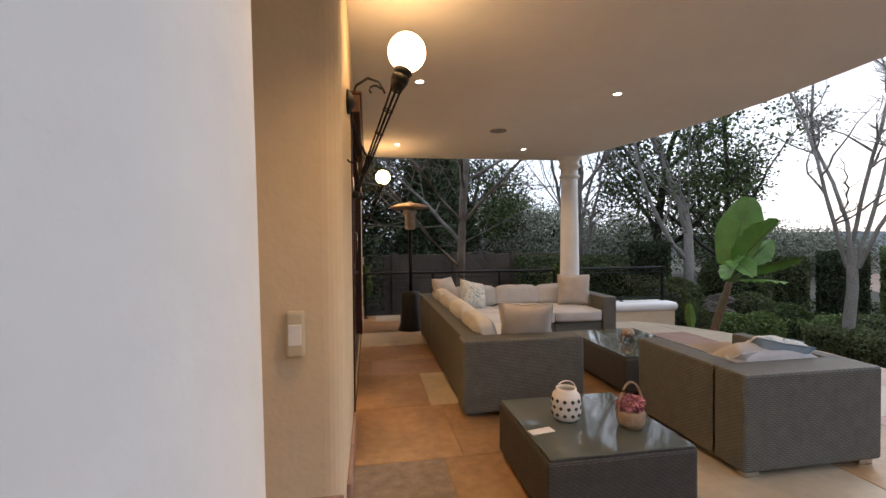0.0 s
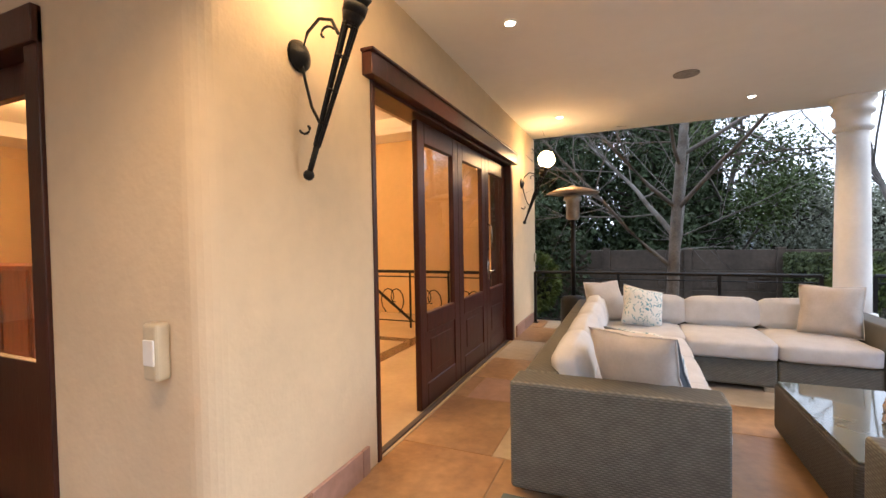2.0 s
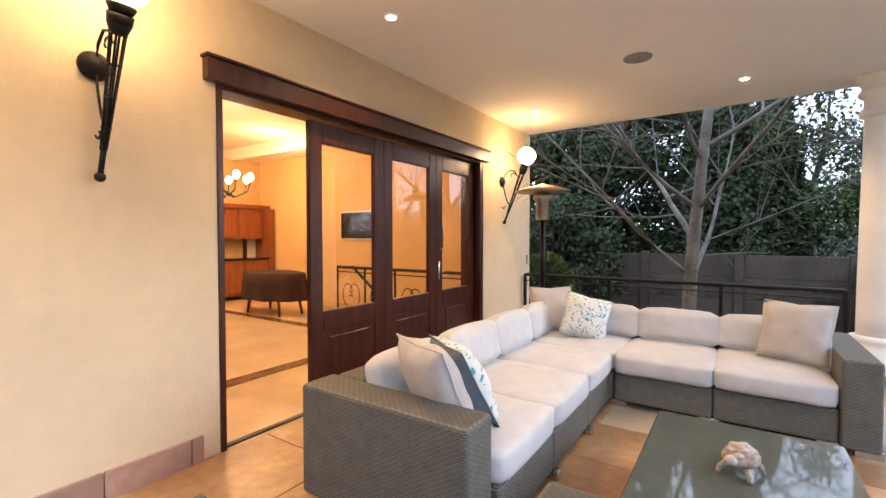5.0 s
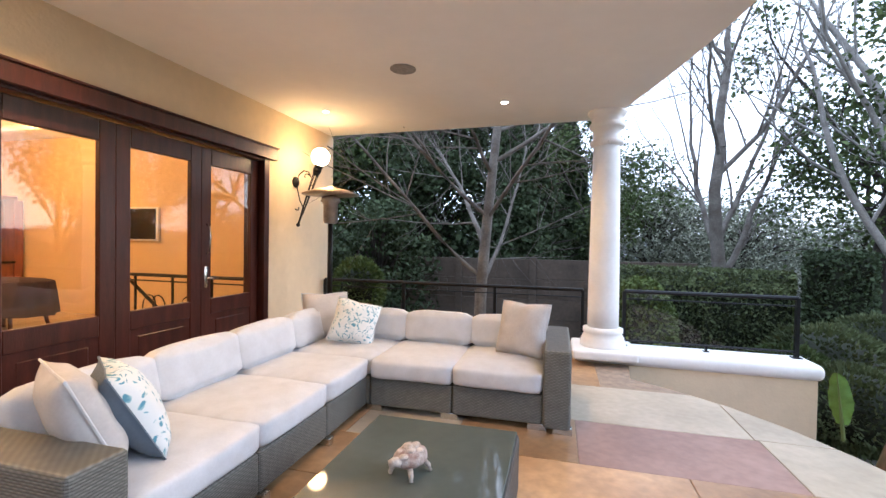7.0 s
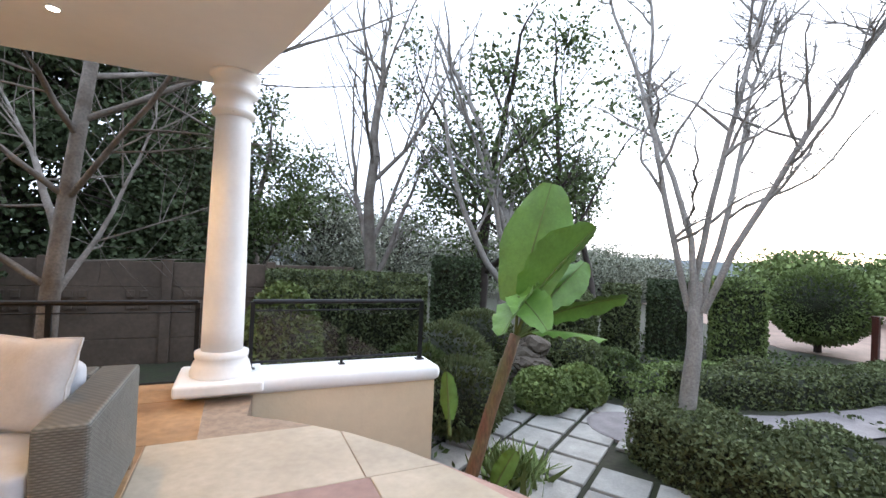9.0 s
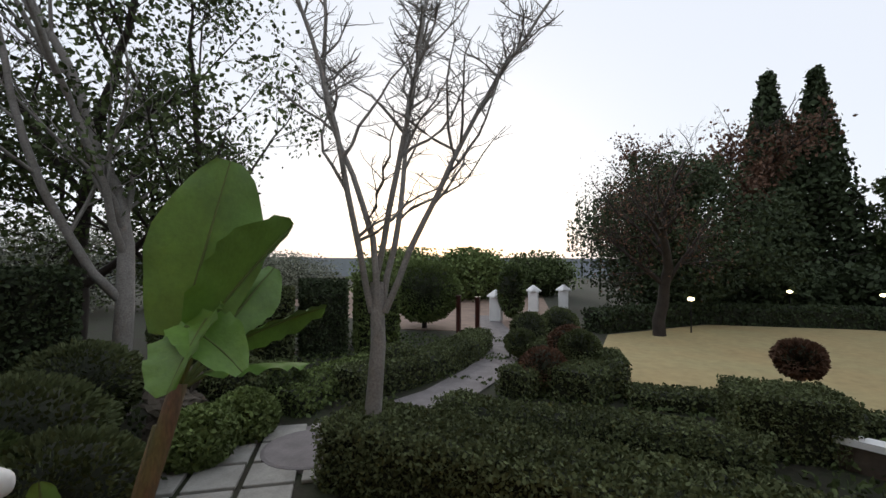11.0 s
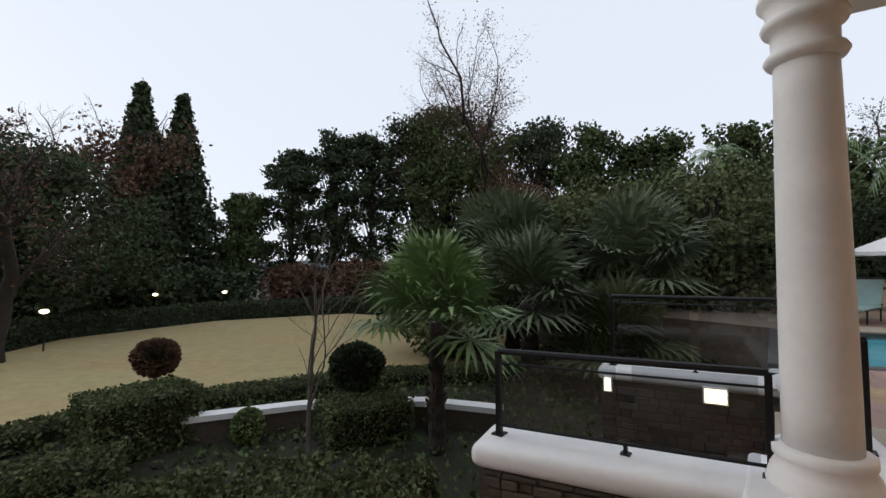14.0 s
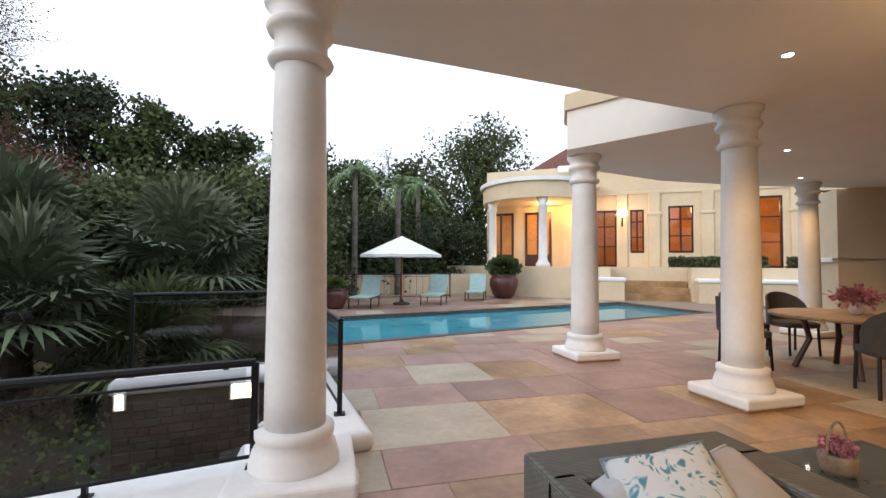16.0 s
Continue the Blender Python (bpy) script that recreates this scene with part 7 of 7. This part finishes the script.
    for k, (x0, x1) in enumerate(((-1.6, 9.5),)):
        a, b, c, e = (x0, 0.4, top), (x1, 0.4, top), (x1, 5.4, top), (x0, 5.4, top)
        r1, r2 = (x0 + 2.2, 2.9, top + 1.9), (x1 - 2.2, 2.9, top + 1.9)
        vs = [bm.verts.new(p) for p in (a, b, c, e, r1, r2)]
        for f in ((0, 1, 5, 4), (1, 2, 5), (2, 3, 4, 5), (3, 0, 4), (3, 2, 1, 0)):
            bm.faces.new([vs[i] for i in f])
    part("roof", bm, mat("russet_roof_tile", (0.20, 0.07, 0.05), 0.8, vary=0.25, scale=6), ob, "russet tiled roof")
    bx("chimney", (0.9, 1.5, 2.2, 2.8, top + 0.5, top + 2.0), M_CREAM, ob, 0.02, "cream chimney")
    # point lamps without fittings, added to warm the rooms and the portico
    for u0, v0, e in ((1.6, 1.4, 36), (4.4, 1.4, 36), (6.8, 1.4, 46), (9.2, 1.4, 26)):
        p = A + d * u0 * S + V((-d.y, d.x, 0)) * v0 * S
        point(p.x, p.y, (RZ + 2.4) * S, e, (1.0, 0.55, 0.2), 0.2)
    p = A + d * -0.6 * S + V((-d.y, d.x, 0)) * -1.0 * S
    point(p.x, p.y, (RZ + 2.3) * S, 60, WARM, 0.2)
    return tagged(ob, "cream plastered house wing with lit windows and columns", "house")


far_wing()
hedge_run([(-9.9, -11.2), (-12.6, -9.25)], 0.55, 1.15 * RZ, 1.15 * RZ + 0.4, 260, 0.08, 320, "low clipped hedge in front of the far wing", rounding=0.05)
hedge_run([(-13.25, -8.8), (-16.0, -6.9)], 0.55, 1.15 * RZ, 1.15 * RZ + 0.4, 260, 0.08, 321, "low clipped hedge in front of the far wing", rounding=0.05)


# ---- dining patio ----
def dining_chair(x, y, rz):
    ob = empty("dining_chair", (x, y, 0), rz)
    for sx, sy in ((-0.22, -0.22), (0.22, -0.22), (-0.22, 0.22), (0.22, 0.22)):
        bm = bmesh.new()
        tube(bm, [(sx * 1.05, sy * 1.08, 0), (sx, sy, 0.44)], 0.018, 6)
        part("leg", bm, M_IRON, ob)
    bm = bmesh.new()
    soft_box(bm, -0.25, 0.25, -0.25, 0.25, 0.42, 0.51, 0.01)
    part("seat", bm, M_WICKER_D, ob, "", True)
    bm = bmesh.new()
    n = 14
    ring0 = []
    for i in range(n + 1):
        t = math.pi * (0.0 + i / n)
        xx, yy = 0.28 * math.cos(t), 0.06 + 0.22 * math.sin(t)
        hh = 0.68 + 0.27 * math.sin(t) ** 0.7
        ring0.append([bm.verts.new((xx, yy, 0.48)), bm.verts.new((xx * 1.05, yy * 1.08, hh)), bm.verts.new((xx * 1.13, yy * 1.18, hh)), bm.verts.new((xx * 1.1, yy * 1.15, 0.48))])
    for a, b in zip(ring0, ring0[1:]):
        for k in range(4):
            bm.faces.new((a[k], a[(k + 1) % 4], b[(k + 1) % 4], b[k]))
    bm.faces.new(ring0[0])
    bm.faces.new(list(reversed(ring0[-1])))
    part("backrest", bm, M_WICKER_D, ob, "curved woven back")
    return tagged(ob, "dark woven dining chair with a curved back", "chair", "chairs round the dining table")


for x, y, rz in ((-1.55, -0.75, -120), (-2.2, -1.3, -165), (-3.1, -1.25, -195), (-2.8, 1.0, 0), (-1.8, 0.75, -35), (-3.75, 0.1, 80)):
    dining_chair(x, y, rz)
dt = empty("dining_table", (-2.55, -0.15, 0))
M_TOPWOOD = mat("pale_teak", (0.42, 0.27, 0.14), 0.5, vary=0.2, scale=3, streak=(1, 6, 6))
bm = bmesh.new()
lathe(bm, [(0.80, 0.70), (0.83, 0.715), (0.83, 0.74), (0.81, 0.75)], 40)
part("tabletop", bm, M_TOPWOOD, dt)
for k in range(4):
    a = math.pi / 4 + k * math.pi / 2
    bm = bmesh.new()
    tube(bm, [(0.45 * math.cos(a), 0.45 * math.sin(a), 0.70), (0.38 * math.cos(a), 0.38 * math.sin(a), 0.4), (0.55 * math.cos(a), 0.55 * math.sin(a), 0.0)], 0.035, 8)
    part("leg", bm, M_WOOD, dt)
tagged(dt, "round teak dining table under the patio roof", "table")
vase = empty("flower_vase", (-2.65, -0.1, 0.75))
bm = bmesh.new()
lathe(bm, [(0.05, 0), (0.08, 0.05), (0.07, 0.14), (0.05, 0.16)], 20)
part("vase", bm, M_CERAM, vase, "white ceramic vase", True)
rng = np.random.default_rng(8)
foliage("bouquet", rng.normal(size=(500, 3)) * np.array([0.11, 0.11, 0.05]) + np.array([0, 0, 0.24]), 0.045, M_PINK, vase, 8)
tagged(vase, "white vase of pink flowers on the dining table", "vase")

chim = empty("outdoor_fireplace", (-7.4, -2.6, 0), -35)
for nm, d in (("pier", (-0.9, -0.45, -0.5, 0.5, 0, CEIL)), ("pier", (0.45, 0.9, -0.5, 0.5, 0, CEIL)), ("chimney_breast", (-0.45, 0.45, -0.5, 0.5, 1.35, CEIL)), ("back_wall", (-0.45, 0.45, 0.3, 0.5, 0, 1.35))):
    bx(nm, d, M_CREAM, chim)
bx("mantel", (-1.0, 1.0, -0.62, 0.5, 1.45, 1.55), M_WHITE, chim, 0.02, "white mantel shelf")
bx("hearth", (-0.9, 0.9, -0.7, -0.5, 0.0, 0.12), M_DARKSTONE, chim, 0.01)
tagged(chim, "cream plastered outdoor fireplace on the dining patio", "fireplace")
column(-5.2, -2.45, 0.0, 0.17)

# ---- garden lamps, gateposts and distance ----
M_LAMPFACE = glow("garden_lamp_glow", (1.0, 0.80, 0.45), 5)
for x, y, z, w in ((4.97, -1.66, -0.13, 0.11), (6.16, -1.49, -0.13, 0.035)):
    ob = empty("wall_light", (x, y, z), 9)
    bm = bmesh.new()
    box(bm, -w - 0.02, w + 0.02, -0.02, 0.035, -0.10, 0.10, 0.005, 1)
    part("housing", bm, M_WHITE, ob)
    bm = bmesh.new()
    box(bm, -w, w, 0.035, 0.042, -0.08, 0.08)
    part("diffuser", bm, M_LAMPFACE, ob, "glowing warm diffuser")
    tagged(ob, "lit square bulkhead light on the retaining wall", "wall light", "retaining wall lights")
for x, y in ((28.2, -4.0), (27.1, -6.8), (21.8, 1.2), (20.5, -12.0), (17.0, -12.9), (10.6, -10.6), (8.4, -10.2), (13.2, -6.4)):
    ob = empty("garden_lamp", (x, y, GZ))
    bm = bmesh.new()
    tube(bm, [(0, 0, 0), (0, 0, 1.15)], 0.025, 6)
    part("post", bm, M_IRON, ob)
    bm = bmesh.new()
    bmesh.ops.create_uvsphere(bm, u_segments=12, v_segments=8, radius=0.085, matrix=Matrix.Translation((0, 0, 1.2)) @ Matrix.Diagonal((1.4, 1.4, 0.8, 1)))
    part("lamp_head", bm, M_LAMPFACE, ob, "small glowing lamp head")
    tagged(ob, "small lit garden lamp on a thin post", "garden lamp", "garden lamps")
for x, y in ((19.0, 8.9), (18.6, 8.12)):
    ob = empty("gate_post", (x, y, GZ))
    bx("shaft", (-0.07, 0.07, -0.07, 0.07, 0, 1.25), M_WOOD, ob, 0.01)
    bx("cap", (-0.09, 0.09, -0.09, 0.09, 1.25, 1.30), M_WOOD, ob, 0.01)
    tagged(ob, "dark wooden garden post", "post", "wooden garden posts")
for x, y in ((26.86, 7.29), (28.2, 5.9), (22.5, 8.3)):
    ob = empty("gate_pillar", (x, y, GZ))
    bx("shaft", (-0.24, 0.24, -0.24, 0.24, 0, 1.0), M_WHITE, ob, 0.02)
    bm = bmesh.new()
    lathe(bm, [(0.40, 1.0), (0.40, 1.06), (0.24, 1.18), (0.05, 1.32)], 4)
    part("cap", bm, M_WHITE, ob)
    tagged(ob, "white plastered gate pillar with a pointed cap", "gate pillar", "gate pillars")
shrub(22.2, 7.6, 0.3, 0.55, 1.05, 1500, 0.1, 330, "tall clipped green shrub beside the gate pillar", M_LEAF, "shrub", 0, "shrub", 0.9)
for k, (x, y, h, w) in enumerate(((33, 12, 2.6, 5), (38, 8.5, 2.4, 5), (46, 14, 2.0, 8), (55, 10, 2.2, 9), (40, 20, 2.6, 8), (60, 22, 2.0, 12), (30, 16, 2.4, 6))):
    mass_tree(x, y, h + 1.0, w, 340 + k, "rounded far garden tree beyond the gate", M_LEAF_L if k % 3 == 0 else M_LEAF, 7000, 0.17, base=0.0, group="far trees", z=GZ - 0.6)
# aerial haze is mixed into the grey-blue base colour of the hills
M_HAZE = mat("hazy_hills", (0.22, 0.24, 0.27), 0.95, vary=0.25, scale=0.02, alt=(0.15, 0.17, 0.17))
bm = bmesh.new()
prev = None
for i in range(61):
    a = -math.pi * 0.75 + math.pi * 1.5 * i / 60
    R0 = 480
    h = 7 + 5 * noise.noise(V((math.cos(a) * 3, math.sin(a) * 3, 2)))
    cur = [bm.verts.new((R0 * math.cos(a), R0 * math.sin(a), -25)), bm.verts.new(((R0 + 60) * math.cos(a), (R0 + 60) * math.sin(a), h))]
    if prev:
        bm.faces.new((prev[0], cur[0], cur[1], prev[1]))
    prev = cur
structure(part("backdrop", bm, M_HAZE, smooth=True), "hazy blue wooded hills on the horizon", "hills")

# stone cladding on the garden walls
M_CLAD = mat("cladding_stone", (0.19, 0.145, 0.11), 0.9, vary=0.35, scale=9, bump=0.9, bump_scale=30, per=0.35, alt=(0.11, 0.095, 0.075))


def cladding(parent, x0, x1, y, z0, z1, sgn, seed):
    r = random.Random(seed)
    z = z0
    while z < z1 - 0.03:
        h = min(z1 - z, r.uniform(0.07, 0.13))
        x = x0
        while x < x1 - 0.04:
            w = min(x1 - x, r.uniform(0.10, 0.26))
            bm = bmesh.new()
            ya, yb = sorted((y, y + sgn * r.uniform(0.012, 0.04)))
            box(bm, x + 0.004, x + w - 0.004, ya, yb, z + 0.004, z + h - 0.004, 0.008, 1)
            part("stone", bm, M_CLAD, parent)
            x += w
        z += h


for ob in list(scene.objects):
    if ob.name == "parapet_south":
        cladding(ob, 0.06, 2.30, 0.21, -0.55, 0.0, 1, 1)
    if ob.name == "parapet_lower":
        cladding(ob, 0.06, 2.55, -0.15, -1.05, -0.17, -1, 2)

# unseen wall added past the dining patio to block sky reflections in the glass
structure(bx("wall_dining_end", (-9.3, -9.0, -3.2, 2.38, 0, CEIL), M_CREAM), "unseen cream wall added to keep sky reflections off the door glass", "wall")
# ---- floor slabs ----
rnd = random.Random(12)
arc_pts = bow(SC[0], SC[1], SR, -a0, a0, 14)


def slab(poly, parent, material):
    bm = bmesh.new()
    cx = sum(p[0] for p in poly) / len(poly)
    cy = sum(p[1] for p in poly) / len(poly)
    inner = [(p[0] - cx, p[1] - cy) for p in poly]
    lo = [bm.verts.new((x, y, -0.012)) for x, y in inner]
    mid = [bm.verts.new((x, y, -0.003)) for x, y in inner]
    hi = [bm.verts.new((x * 0.992, y * 0.992, 0.0)) for x, y in inner]
    n = len(inner)
    for a, b in ((lo, mid), (mid, hi)):
        for i in range(n):
            bm.faces.new((a[i], a[(i + 1) % n], b[(i + 1) % n], b[i]))
    bm.faces.new(hi)
    ob = part("slab", bm, material, parent)
    ob.location = (cx, cy, rnd.uniform(-0.0015, 0.0015))
    return ob


main_poly = [(-9.2, -6.9), (-6.7, -6.25), (4.2, -3.6), (4.4, -2.3), (4.1, 0.5), (4.3, 1.6)] + arc_pts + [(4.3, 8.55), (0.0, 8.6), (0, 2.38), (-9.2, 2.38)]
far_poly = [(-6.2, -10.0), (4.4, -7.7), (4.4, -13.0), (-3.0, -13.0), (-6.2, -11.4)]
for region, parent, (ya, yb) in ((main_poly, floor, (-6.4, 8.6)), (far_poly, deck, (-13.0, -7.0))):
    y = ya
    while y < yb - 0.1:
        h = rnd.choice((0.58, 0.72, 0.92))
        x = -9.2 + rnd.uniform(0, 0.5)
        while x < 6.0:
            w = rnd.uniform(0.7, 1.35)
            g = 0.003
            poly = [(x + g, y + g), (x + w - g, y + g), (x + w - g, y + h - g), (x + g, y + h - g)]
            x += w
            if region is main_poly:
                if poly[0][0] < -6.5:
                    continue
                if poly[0][1] > 1.7 and poly[2][1] < 7.6 and poly[2][0] > 3.9:
                    for a, b in zip(arc_pts, arc_pts[1:]):
                        poly = clip(poly, a, b)
                        if len(poly) < 3:
                            break
                if len(poly) >= 3 and poly[0][1] < 2.38 < max(p[1] for p in poly) and min(p[0] for p in poly) < 0:
                    poly = clip(poly, (0.0, 2.372), (-9.0, 2.372))
                    poly = clip(poly, (1.0, 2.372), (0.0, 2.372)) if len(poly) >= 3 else poly
                if len(poly) >= 3 and max(p[1] for p in poly) > 2.38 and min(p[0] for p in poly) < 0:
                    poly = clip(poly, (0.003, 9.0), (0.003, 0.0))
                if len(poly) >= 3 and max(p[1] for p in poly) > 8.57:
                    poly = [(px, min(py, 8.57)) for px, py in poly]
                if len(poly) >= 3 and min(p[1] for p in poly) < -2.9:
                    poly = clip(poly, (-6.7, -6.2), (4.2, -3.55))
            if len(poly) < 3:
                continue
            cx = sum(p[0] for p in poly) / len(poly)
            cy = sum(p[1] for p in poly) / len(poly)
            if not inside((cx, cy), region):
                continue
            # slab colour by zone; orange near the house also carries painted lamp warmth
            k = rnd.random()
            if cx > 3.7 and cy > 4.6:
                mt = M_SLAB_CREAM if k < 0.66 else M_SLAB if k < 0.82 else M_SLAB_PINK
            elif cy < 0.4 or cx > 3.7:
                mt = M_SLAB_PINK if k < 0.55 else M_SLAB_CREAM if k < 0.9 else M_SLAB
            else:
                mt = M_SLAB if k < 0.68 else M_SLAB_CREAM if k < 0.88 else M_SLAB_PINK
            slab(poly, parent, mt)
        y += h
